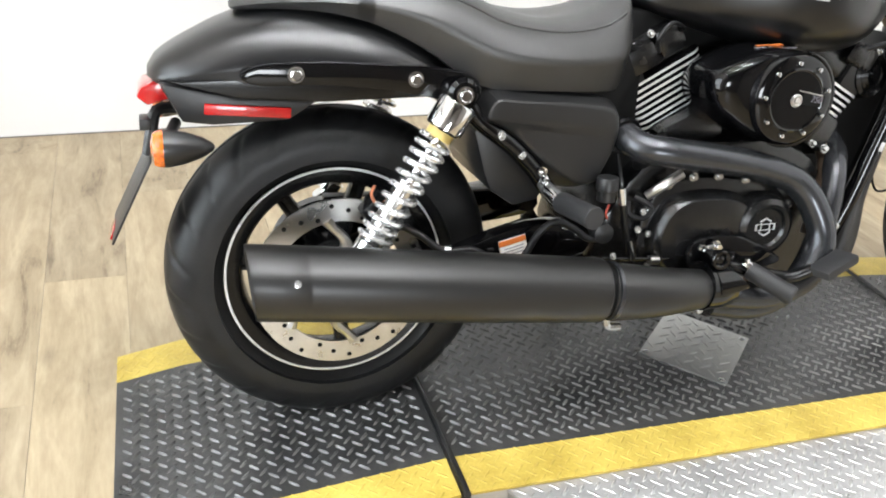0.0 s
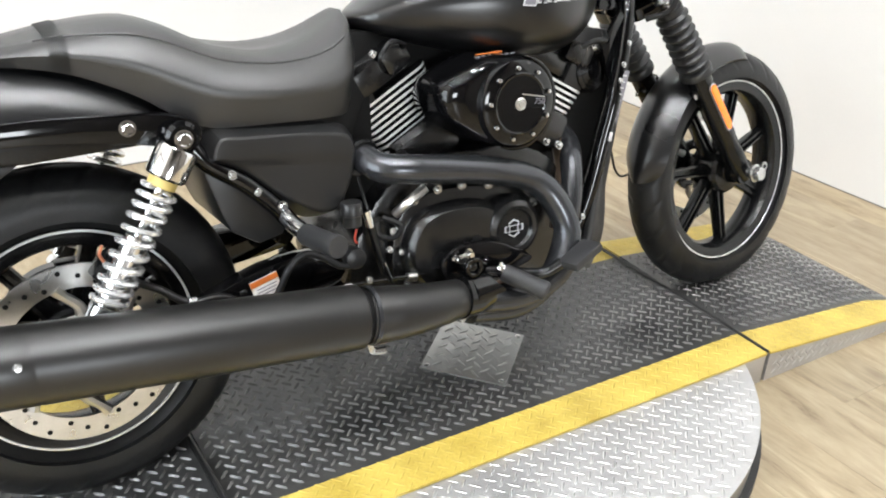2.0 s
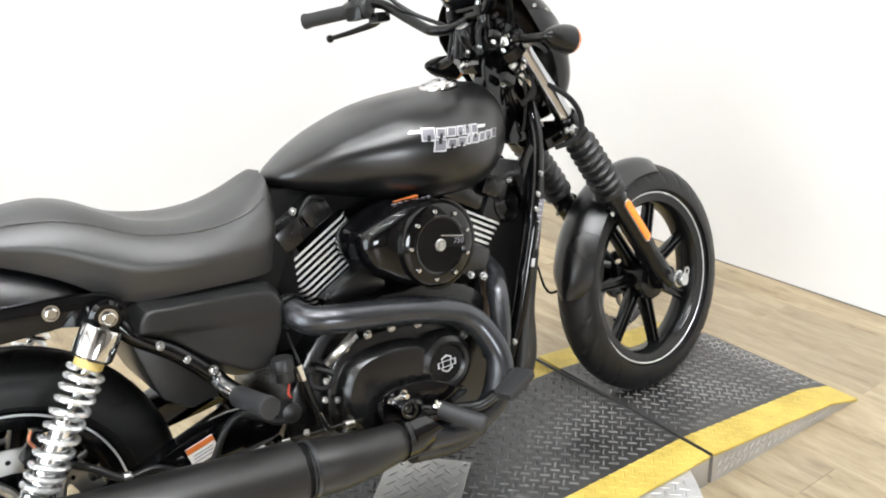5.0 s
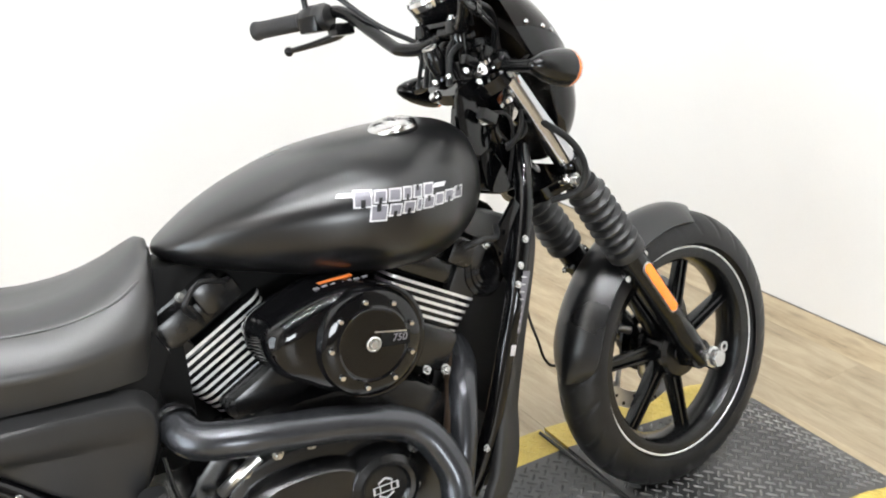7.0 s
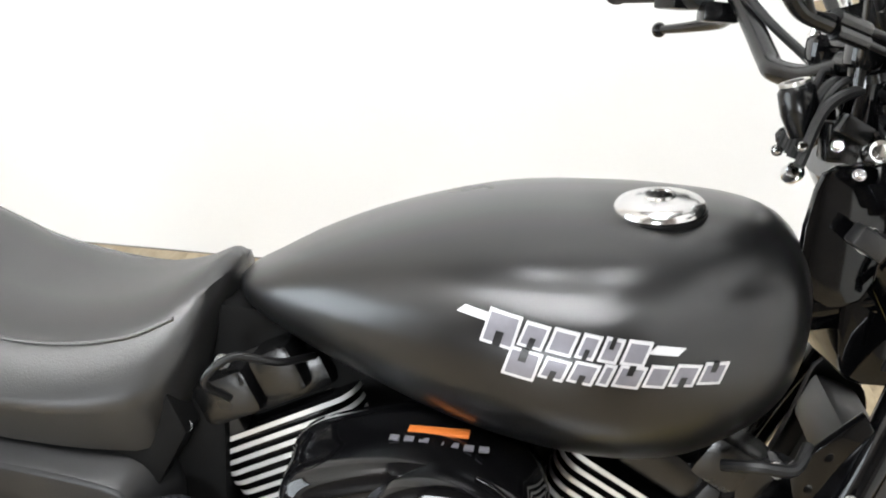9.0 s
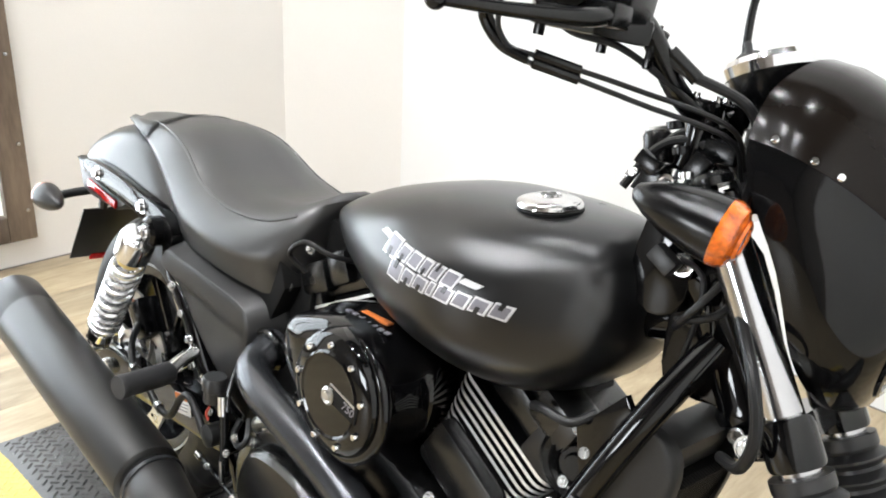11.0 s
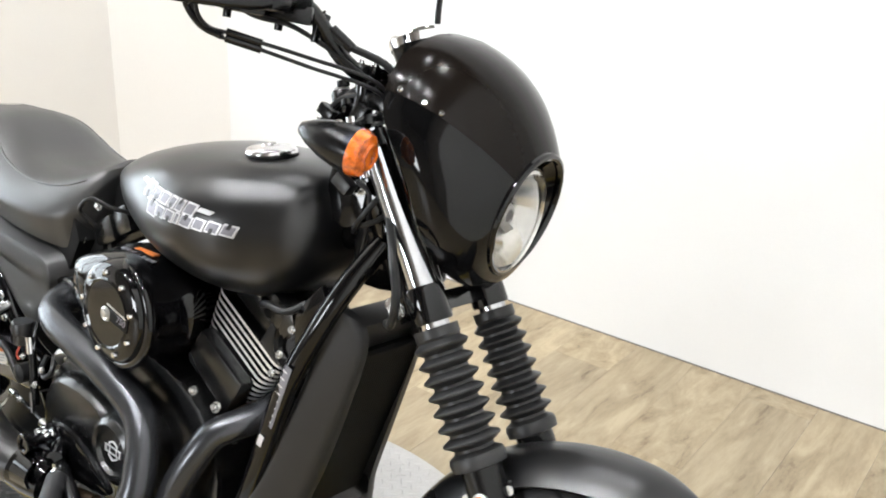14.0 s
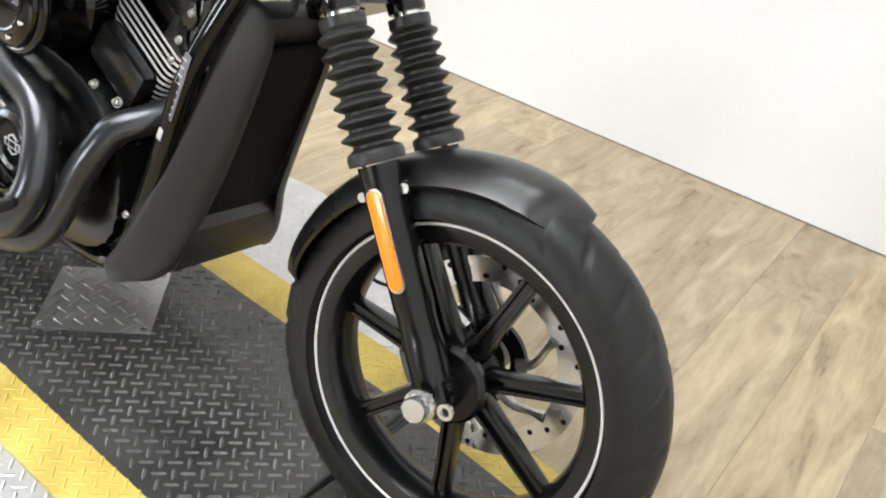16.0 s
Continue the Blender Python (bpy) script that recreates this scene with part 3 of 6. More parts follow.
RAKE = radians(33.5)
UP = Vector((-math.sin(RAKE), 0, math.cos(RAKE)))       # along the fork, upwards
FWD = Vector((math.cos(RAKE), 0, math.sin(RAKE)))       # square to it, forwards
AXLE = Vector((1.5245, 0, 0.279))
PIVOT = AXLE - FWD * 0.05
STEER = Matrix.Translation(PIVOT + Vector((0, 0.014, 0))) @ Matrix.Rotation(radians(9), 4, UP) @ Matrix.Translation(-PIVOT)
WHEEL_STEER = Matrix.Translation(PIVOT + Vector((0, 0.014, 0))) @ Matrix.Rotation(radians(6), 4, UP) @ Matrix.Translation(-PIVOT)
FORK_Y = 0.081


def leg(z, side=-1, out=0.0, fwd=0.0):
    """A point of a fork leg's axis at the height z."""
    p = AXLE + UP * ((z - AXLE.z) / UP.z) + FWD * fwd
    return Vector((p.x, side * FORK_Y + side * out, p.z))


RIGHT = Vector((0, -1, 0))


# ---- wheels ----
def tyre_bm(centre, R, bead, half, crown, segs=440, front=False):
    """A tyre whose tread carries real grooves."""
    pts = []
    n = 38
    for k in range(n + 1):                       # tread and shoulders
        a = -1 + 2 * k / n
        y = half * math.sin(a * math.pi / 2)
        r = R - crown * (1 - math.cos(a * math.pi / 2)) ** 1.1
        pts.append((r, y, a))
    lo = pts[0]
    wall = [(bead + 0.004, -half * 0.62), (bead + 0.02, -half * 0.80), (bead + (lo[0] - bead) * 0.55, -half * 0.99)]
    rows = [(r, y, None) for r, y in wall] + pts + [(r, -y, None) for r, y in reversed(wall)]
    rows += [(bead - 0.004, half * 0.5, None), (bead - 0.004, -half * 0.5, None)]
    bm = bmesh.new()
    reps = 26 if front else 24
    rings = []
    for s in range(segs):
        th = 2 * math.pi * s / segs
        ring = []
        for r, y, a in rows:
            if a is not None:
                u = abs(a)
                ph = th / (2 * math.pi) * reps + (0.5 if a > 0 else 0.0)
                line = ph + (0.9 * u * u + 0.15 * math.sin(3 * u)) * (1 if front else -1)
                d = abs(line - round(line))
                if 0.12 < u < 0.88:
                    fade = min(1.0, (u - 0.12) / 0.06, (0.88 - u) / 0.06)
                    r -= (0.0034 if front else 0.0026) * fade * max(0.0, min(1.0, (0.105 - d) / 0.035))
                if not front and abs(u) < 0.035:
                    r -= 0.004
            ring.append((centre[0] + r * math.cos(th), centre[1] + y, centre[2] + r * math.sin(th)))
        rings.append(ring)
    rings.append(rings[0])
    add_rings(bm, rings, caps=False)
    bmesh.ops.remove_doubles(bm, verts=bm.verts, dist=1e-6)
    return bm


def spoke_bm(centre, ang, r0, r1, y0, y1, w0, w1):
    """A twin-ribbed cast spoke."""
    bm = bmesh.new()
    d = Vector((math.cos(ang), 0, math.sin(ang)))
    s = Vector((-math.sin(ang), 0, math.cos(ang)))
    rings = []
    for k in range(6):
        t = k / 5
        r = r0 + (r1 - r0) * t
        w = (w0 + (w1 - w0) * t) * (1 + 0.5 * max(0, t - 0.75) + 0.6 * max(0, 0.2 - t))
        yc, yh = y0 + (y1 - y0) * t, 0.016 - 0.004 * t
        prof = [(-1, -0.6), (-0.85, -1), (-0.45, -1), (-0.3, -0.5), (0.3, -0.5), (0.45, -1), (0.85, -1), (1, -0.6),
                (1, 0.6), (0.85, 1), (0.45, 1), (0.3, 0.5), (-0.3, 0.5), (-0.45, 1), (-0.85, 1), (-1, 0.6)]
        rings.append([Vector(centre) + d * r + s * (w * u) + Vector((0, yc + v * yh, 0)) for u, v in prof])
    add_rings(bm, rings)
    return bm


def disc_bm(centre, y, r0, r1, t=0.005):
    return lathe([(r0, -t / 2), (r1, -t / 2), (r1 + 0.0006, 0), (r1, t / 2), (r0, t / 2)], (centre[0], y, centre[2]), RIGHT, 72, True)


def wheel(name, centre, R, rim_r, half, crown, rim_half, disc_y, front):
    steer = WHEEL_STEER if front else False
    w = part(name, lathe([(rim_r - 0.030, -rim_half * 0.6), (rim_r - 0.022, -rim_half * 0.9), (rim_r - 0.004, -rim_half), (rim_r + 0.004, -rim_half), (rim_r + 0.004, -rim_half + 0.006),
                          (rim_r - 0.006, -rim_half + 0.009), (rim_r - 0.012, 0), (rim_r - 0.006, rim_half - 0.009), (rim_r + 0.004, rim_half - 0.006), (rim_r + 0.004, rim_half),
                          (rim_r - 0.004, rim_half), (rim_r - 0.022, rim_half * 0.9), (rim_r - 0.030, rim_half * 0.6), (rim_r - 0.034, 0)], centre, RIGHT, 96, True),
             SATIN, bike, "black cast alloy wheel rim", steer)
    part("tyre", tyre_bm(centre, R, rim_r, half, crown, front=front), TYRE, w, "black road tyre with curved grooves", steer, 30)
    for sgn in (-1, 1):
        part("rim_stripe", lathe([(rim_r - 0.0030, rim_half - 0.001), (rim_r - 0.0015, rim_half + 0.0012), (rim_r + 0.0015, rim_half + 0.0012), (rim_r + 0.003, rim_half - 0.001)], centre, RIGHT * sgn, 128), PINSTRIPE, w, "thin white stripe on the rim edge", steer)
    part("hub", lathe([(0, 0.05), (0.024, 0.05), (0.028, 0.044), (0.050, 0.040), (0.056, 0.032), (0.054, 0.022), (0.044, 0.016), (0.044, -0.02), (0.050, -0.03), (0.046, -0.044), (0, -0.05)], centre, RIGHT, 40), SATIN, w, "", steer)
    n = 7
    for k in range(n):
        a = 2 * math.pi * k / n + (radians(21) if front else radians(20))
        part("spoke", spoke_bm(centre, a, 0.034, rim_r - 0.022, 0.004 if front else 0.006, 0.0, 0.0145 if front else 0.017, 0.0105 if front else 0.0125), SATIN, w, "", steer)
    r1 = 0.148 if front else 0.1505
    d = part("brake_disc", disc_bm(centre, disc_y, 0.112, r1), STEEL, w, "drilled steel brake disc", steer)
    holes = bmesh.new()
    for k in range(30):
        a = 2 * math.pi * k / 30
        r = (0.121, 0.131, 0.140)[k % 3]
        add_lathe(holes, [(0, -0.0032), (0.0042, -0.0032), (0.0042, 0.0032), (0, 0.0032)], (centre[0] + r * math.cos(a), disc_y, centre[2] + r * math.sin(a)), RIGHT, 10)
    tagged(part("drill_hole", holes, DARK, d, "", steer), kind="stuff")
    for k in range(6):
        a = 2 * math.pi * k / 6 + 0.3
        pts = [Vector((centre[0] + r * math.cos(a + t), disc_y * 0.97, centre[2] + r * math.sin(a + t))) for r, t in ((0.052, 0.0), (0.078, 0.12), (0.100, 0.34), (0.116, 0.42))]
        part("carrier_arm", tube(pts, [0.011, 0.0065, 0.0055, 0.009] if front else [0.014, 0.009, 0.008, 0.011], 8, 4), STEEL, d, "", steer)
    part("carrier_ring", lathe([(0.040, -0.004), (0.064, -0.004), (0.064, 0.004), (0.040, 0.004)], (centre[0], disc_y, centre[2]), RIGHT, 40, True), STEEL if not front else SATIN, d, "", steer)
    return w


RW = Vector((0.006, 0.0, 0.254))
wheel("rear_wheel", RW, 0.288, 0.190, 0.070, 0.062, 0.049, -0.090, False)
wheel("front_wheel", AXLE + Vector((0, -0.010, 0)), 0.289, 0.217, 0.051, 0.058, 0.038, 0.064, True)

# ---- front fork ----
def capsule_plate(centre, r, half, t, turn):
    """A flat plate with round ends, standing along z before the turn."""
    arc = [radians(180 * k / 8) for k in range(9)]
    poly = [(r * math.cos(a), half + r * math.sin(a)) for a in arc] + [(-r * math.cos(a), -half - r * math.sin(a)) for a in arc]
    bm = prism(poly, -t, t, 0.0012)
    bm.transform(Matrix.Translation(centre) @ turn)
    return bm


for side in (-1, 1):
    part("fork_slider", lathe([(0, -0.024), (0.022, -0.022), (0.027, -0.012), (0.027, 0.07), (0.0255, 0.075), (0.0255, 0.11), (0.027, 0.115), (0.027, 0.30), (0, 0.30)], leg(0.280, side), UP, 32), SATIN, bike, "gloss black fork slider", True)
    part("fork_lug", lathe([(0, -0.028), (0.026, -0.028), (0.030, -0.02), (0.030, 0.016), (0, 0.016)], leg(0.280, side), RIGHT, 28), SATIN, bike, "", True)
    # bellows
    prof = [(0.0, 0.0), (0.036, 0.0), (0.037, 0.010), (0.035, 0.016)]
    z0, n = 0.021, 7
    pitch = 0.0205
    for k in range(n):
        prof += [(0.0262, z0 + pitch * k), (0.0258, z0 + pitch * k + 0.004), (0.0330, z0 + pitch * (k + 0.5) - 0.002), (0.0380 - 0.0004 * k, z0 + pitch * (k + 0.5) + 0.001), (0.0383 - 0.0004 * k, z0 + pitch * (k + 0.5) + 0.003), (0.0366 - 0.0004 * k, z0 + pitch * (k + 0.5) + 0.005)]
    top = z0 + pitch * n
    prof += [(0.0275, top), (0.0295, top + 0.004), (0.0295, top + 0.016), (0.0, top + 0.016)]
    part("fork_bellows", lathe(prof, leg(0.532, side), UP, 36), BELLOWS, bike, "pleated black rubber fork bellows", True, 25)
    part("fork_tube", lathe([(0, 0), (0.0198, 0), (0.0198, 0.30), (0, 0.30)], leg(0.655, side), UP, 36), HARD_CHROME, bike, "polished chrome fork tube", True)
    part("clamp_collar", lathe([(0.0190, -0.024), (0.0255, -0.024), (0.0268, -0.020), (0.0268, 0.020), (0.0255, 0.024), (0.0190, 0.024)], leg(0.708, side), UP, 32, True), GLOSS, bike, "gloss black fork collar", True)
    part("tube_cap", lathe([(0, 0.012), (0.017, 0.011), (0.021, 0.006), (0.021, -0.002), (0, -0.002)], leg(0.912, side), UP, 28), SATIN, bike, "", True)
    q = leg(0.452, side, 0.0275)
    turn = Matrix.Rotation(-RAKE, 4, "Y")
    part("side_reflector", capsule_plate(q, 0.0100, 0.054, 0.003, turn), ORANGE, bike, "long orange side reflector", True)
    part("reflector_base", capsule_plate(leg(0.452, side, 0.0255), 0.0118, 0.0555, 0.0026, turn), STEEL, bike, "", True)
    for f, z in ((0.030, 0.500), (-0.034, 0.500)):
        part("fender_bracket", tube([leg(z, side, -0.004, 0), leg(z, side, -0.012, f)], 0.009, 10, 2), SATIN, bike, "", True)
        part("fender_bolt", bolt(leg(z, side, 0.004, f), RIGHT * -side * -1, 0.0045, 0.007), ZINC, bike, "", True)
part("front_axle", joined(lathe([(0, 0.142), (0.0155, 0.142), (0.017, 0.138), (0.017, 0.128), (0.0215, 0.126), (0.0215, 0.121), (0.012, 0.12), (0.012, -0.13), (0, -0.13)], AXLE, RIGHT, 6 * 4)), ZINC, bike, "zinc plated axle bolt head", True)
part("axle_pinch_ring", lathe([(0.006, 0.122), (0.011, 0.122), (0.011, 0.127), (0.006, 0.127)], AXLE + FWD * 0.035 - UP * 0.01, RIGHT, 20, True), ZINC, bike, "", True)


def clamp_plate(z, t, y, fwd0, fwd1, bevel=0.006):
    """A triple clamp: a plate square to the fork."""
    c = AXLE + UP * ((z - AXLE.z) / UP.z)
    poly = rounded([(-fwd0, -0.045), (-0.03, -y), (0.02, -y - 0.004), (fwd1, -y + 0.02), (fwd1 * 0.7, 0), (fwd1, y - 0.02), (0.02, y + 0.004), (-0.03, y), (-fwd0, 0.045)], 5)
    bm = bmesh.new()
    a = [bm.verts.new(c + FWD * u + Vector((0, v, 0)) - UP * t / 2) for u, v in poly]
    b = [bm.verts.new(c + FWD * u + Vector((0, v, 0)) + UP * t / 2) for u, v in poly]
    n = len(poly)
    for k in range(n):
        bm.faces.new((a[k], a[(k + 1) % n], b[(k + 1) % n], b[k]))
    bm.faces.new(a[::-1])
    bm.faces.new(b)
    return bm


part("lower_clamp", clamp_plate(0.708, 0.026, 0.088, 0.070, 0.004), GLOSS, bike, "gloss black lower fork clamp", True)
part("upper_clamp", clamp_plate(0.893, 0.022, 0.092, 0.060, 0.016), GLOSS, bike, "gloss black upper fork clamp", True)
for z, f, y in ((0.712, -0.028, -0.111), (0.895, -0.005, -0.104), (0.860, -0.065, -0.048)):
    c = AXLE + UP * ((z - AXLE.z) / UP.z) + FWD * f
    part("clamp_bolt", bolt((c.x, y, c.z), RIGHT, 0.0085, 0.010), ZINC, bike, "", True)
part("steering_stem", lathe([(0, -0.12), (0.030, -0.12), (0.030, 0.0), (0.026, 0.004), (0.026, 0.05), (0, 0.05)], PIVOT + UP * 0.62, UP, 28), SATIN, bike, "", True)
part("steering_head", lathe([(0, 0), (0.036, 0), (0.038, 0.01), (0.034, 0.02), (0.034, 0.13), (0.038, 0.14), (0.038, 0.15), (0, 0.15)], PIVOT + UP * 0.53, UP, 32), GLOSS, bike, "gloss black steering head")

# ---- front fender ----
rings = []
FR = 0.3015
for k in range(33):
    a = radians(71 + (176 - 71) * k / 32)
    end = min(k, 32 - k)
    w = 0.0625 * max(0.34, math.sqrt(1 - (1 - min(1.0, (end + 0.4) / 5)) ** 2))
    ring = []
    for j in range(13):
        t = -1 + 2 * j / 12
        drop = 0.030 * abs(t) ** 2.4
        r = FR - drop + 0.004 * math.cos(t * math.pi) - (0.007 * (1 - min(1.0, k / 4)) ** 1.5)
        ring.append((AXLE.x + r * math.cos(a), w * t - 0.010, AXLE.z + r * math.sin(a)))
    for j in range(12, -1, -1):
        t = -1 + 2 * j / 12
        drop = 0.030 * abs(t) ** 2.4
        r = FR - 0.004 - drop + 0.004 * math.cos(t * math.pi) - (0.007 * (1 - min(1.0, k / 4)) ** 1.5)
        ring.append((AXLE.x + r * math.cos(a), (w - 0.003) * t - 0.010, AXLE.z + r * math.sin(a)))
    rings.append(ring)
part("front_fender", loft(rings), MATTE, bike, "short matte black front fender", True)

# ---- fairing, windscreen, headlight ----
HL = Vector((1.2965, 0, 0.8337))
HLR = 0.0831
OFF = 0.0395      # the lamp and fairing sit a little to the far side
REAR_EDGE = [(-90, 1.250, 0.0, 0.722), (-60, 1.242, 0.060, 0.732), (-30, 1.220, 0.118, 0.778), (0, 1.190, 0.146, 0.858), (25, 1.140, 0.148, 0.938), (50, 1.130, 0.116, 1.003), (70, 1.143, 0.068, 1.040), (90, 1.148, 0.0, 1.052)]


def fairing_point(th, s):
    """th: degrees round the lamp, s: 0 at the rear edge to 1 at the lamp ring."""
    t = (th + 180) % 360 - 180
    side = 1.0
    if t > 90:
        t, side = 180 - t, -1.0
    elif t < -90:
        t, side = -180 - t, -1.0
    x, y, z = curve_value(REAR_EDGE, t)
    a = radians(t)
    rear = Vector((x, -y, z))
    ring = HL + Vector((0.0172 * math.sin(a), -HLR * math.cos(a), HLR * math.sin(a)))
    out = Vector((0.70, -0.52 * math.cos(a), 0.28 * math.sin(a)))
    up = max(0.0, math.sin(a))
    wave = max(0.0, math.sin(math.pi * s ** 0.735)) ** 0.85
    p = rear.lerp(ring, s) + out * (0.0141 + 0.0325 * up + 0.018 * math.cos(a) ** 2) * wave
    if t < 34:      # the flank falls back under the visor edge
        deep = min(1.0, (34 - t) / 8) * min(1.0, (t + 88) / 30)
        p += Vector((-0.35, math.cos(a), 0)) * 0.005 * deep * wave
    return Vector((p.x, p.y * side + OFF, p.z))


N = 64
M = 14


def fairing_strip(t0, t1, name, material, label):
    n = int(N * (t1 - t0) / 360)
    bm = bmesh.new()
    grid = [[fairing_point(t0 + (t1 - t0) * i / n, j / M) for j in range(M + 1)] for i in range(n + 1)]
    out = [[bm.verts.new(p) for p in row] for row in grid]
    inn = [[bm.verts.new(p - (p - Vector((1.16, 0, 0.86))).normalized() * 0.004) for p in row] for row in grid]
    for i in range(n):
        for j in range(M):
            bm.faces.new((out[i][j], out[i + 1][j], out[i + 1][j + 1], out[i][j + 1]))
            bm.faces.new((inn[i][j], inn[i][j + 1], inn[i + 1][j + 1], inn[i + 1][j]))
        for j in (0, M):
            bm.faces.new((out[i][j], out[i + 1][j], inn[i + 1][j], inn[i][j]))
    for i in (0, n):
        for j in range(M):
            bm.faces.new((out[i][j], out[i][j + 1], inn[i][j + 1], inn[i][j]))
    return part(name, bm, material, bike, label, True, 60)


fairing_strip(34, 146, "windscreen", SMOKE, "dark smoked glossy windscreen")
fairing_strip(146.2, 393.8, "fairing", FAIRING, "gloss black headlight fairing")
for th, s in ((36.5, 0.06), (36, 0.20), (36, 0.31), (143.5, 0.06), (144, 0.20)):
    p = fairing_point(th, s)
    part("fairing_screw", lathe([(0, 0.0022), (0.0032, 0.0020), (0.0042, 0.0006), (0.0042, -0.003), (0, -0.003)], p, (p - Vector((1.15, OFF, 0.86))).normalized(), 14), CHROME, bike, "", True)
NOSE = Vector((1, 0, -0.10)).normalized()
hlc = Vector((1.284, 0.037, 0.822))
lamp = part("headlight", lathe([(0, -0.075), (0.03, -0.07), (0.058, -0.04), (0.070, -0.006), (0.0735, 0.0), (0.0735, 0.006), (0.069, 0.007), (0.066, 0.0), (0.055, -0.032), (0.028, -0.055), (0, -0.060)], hlc, NOSE, 56), REFLECTOR, bike, "round clear headlight with faceted reflector", True)
part("lamp_ring", lathe([(0.070, -0.020), (0.0715, -0.004), (0.073, 0.003), (0.0765, 0.004), (0.0785, 0.0), (0.079, -0.02)], hlc, NOSE, 56, True), GLOSS, lamp, "gloss black lamp surround", True)
lip = [fairing_point(360 * k / 48, 1.0) for k in range(49)]
part("hood_lip", tube([p + Vector((-0.002, 0, 0)) for p in lip], 0.0062, 10, straight=True), GLOSS, lamp, "rounded gloss black hood lip", True)
inner = []
for k in range(49):
    a = radians(360 * k / 48)
    inner.append(hlc + Vector((-0.004, -0.0745 * math.cos(a), 0.0745 * math.sin(a))))
part("lamp_shroud", loft([lip, inner], closed=False, caps=False), GLOSS, lamp, "gloss black recess round the lamp", True)
part("lamp_lens", lathe([(0, 0.017), (0.03, 0.015), (0.058, 0.008), (0.070, 0.0), (0.070, -0.003), (0.058, 0.004), (0.03, 0.011), (0, 0.013)], hlc, NOSE, 48), CLEAR, lamp, "", True)
part("bulb_shield", lathe([(0, -0.024), (0.008, -0.022), (0.009, -0.010), (0.0145, -0.010), (0.016, -0.014), (0.016, -0.05), (0, -0.05)], hlc + Vector((0, 0.0, 0.004)), NOSE, 24), TREAD_DULL, lamp, "", True)
part("position_lamp", lathe([(0, -0.022), (0.010, -0.016), (0.0130, -0.018), (0.0130, -0.05), (0, -0.05)], hlc + Vector((0, -0.022, -0.036)), NOSE, 20), SATIN, lamp, "", True)
part("amber_bulb", lathe([(0, -0.020), (0.009, -0.022), (0.011, -0.05), (0, -0.05)], hlc + Vector((0, -0.004, 0.043)), NOSE, 16), YELLOW_BULB, lamp, "", True)
for k in range(10):
    a = 2 * math.pi * k / 10 + 0.2
    part("reflector_facet", box(hlc + Vector((-0.026, 0.043 * math.cos(a), 0.043 * math.sin(a))), (0.004, 0.022, 0.012), 0.0015, Matrix.Rotation(a, 4, "X") @ Matrix.Rotation(radians(35), 4, "Y")), TREAD_DULL if k % 2 else REFLECTOR, lamp, "", True)

# ---- front indicators ----
for side in (-1, 1):
    c = Vector((1.148, side * 0.176, 0.889 if side < 0 else 0.872))
    ax = Vector((0.985, 0.14 if side < 0 else 0.0, -0.17)).normalized()
    ind = part("front_indicator", lathe([(0, -0.074), (0.008, -0.070), (0.016, -0.056), (0.024, -0.034), (0.029, -0.008), (0.0300, 0.010), (0, 0.012)], c, ax, 36), SATIN, bike, "black teardrop indicator with an amber lens", True)
    part("indicator_lens", lathe([(0.0300, 0.010), (0.0300, 0.016), (0.026, 0.024), (0.014, 0.029), (0, 0.030)], c, ax, 36), AMBER, ind, "ribbed amber lens", True)
    part("lens_ring", lathe([(0.012, 0.030), (0.016, 0.0305), (0.019, 0.028), (0.012, 0.027)], c, ax, 28, True), AMBER, ind, "", True)
    part("indicator_stalk", tube([c - ax * 0.040, c - ax * 0.040 + Vector((-0.003, -side * 0.035, 0.004)), Vector((1.105, side * 0.085, 0.905))], 0.0105, 12, 4), SATIN, ind, "", True)

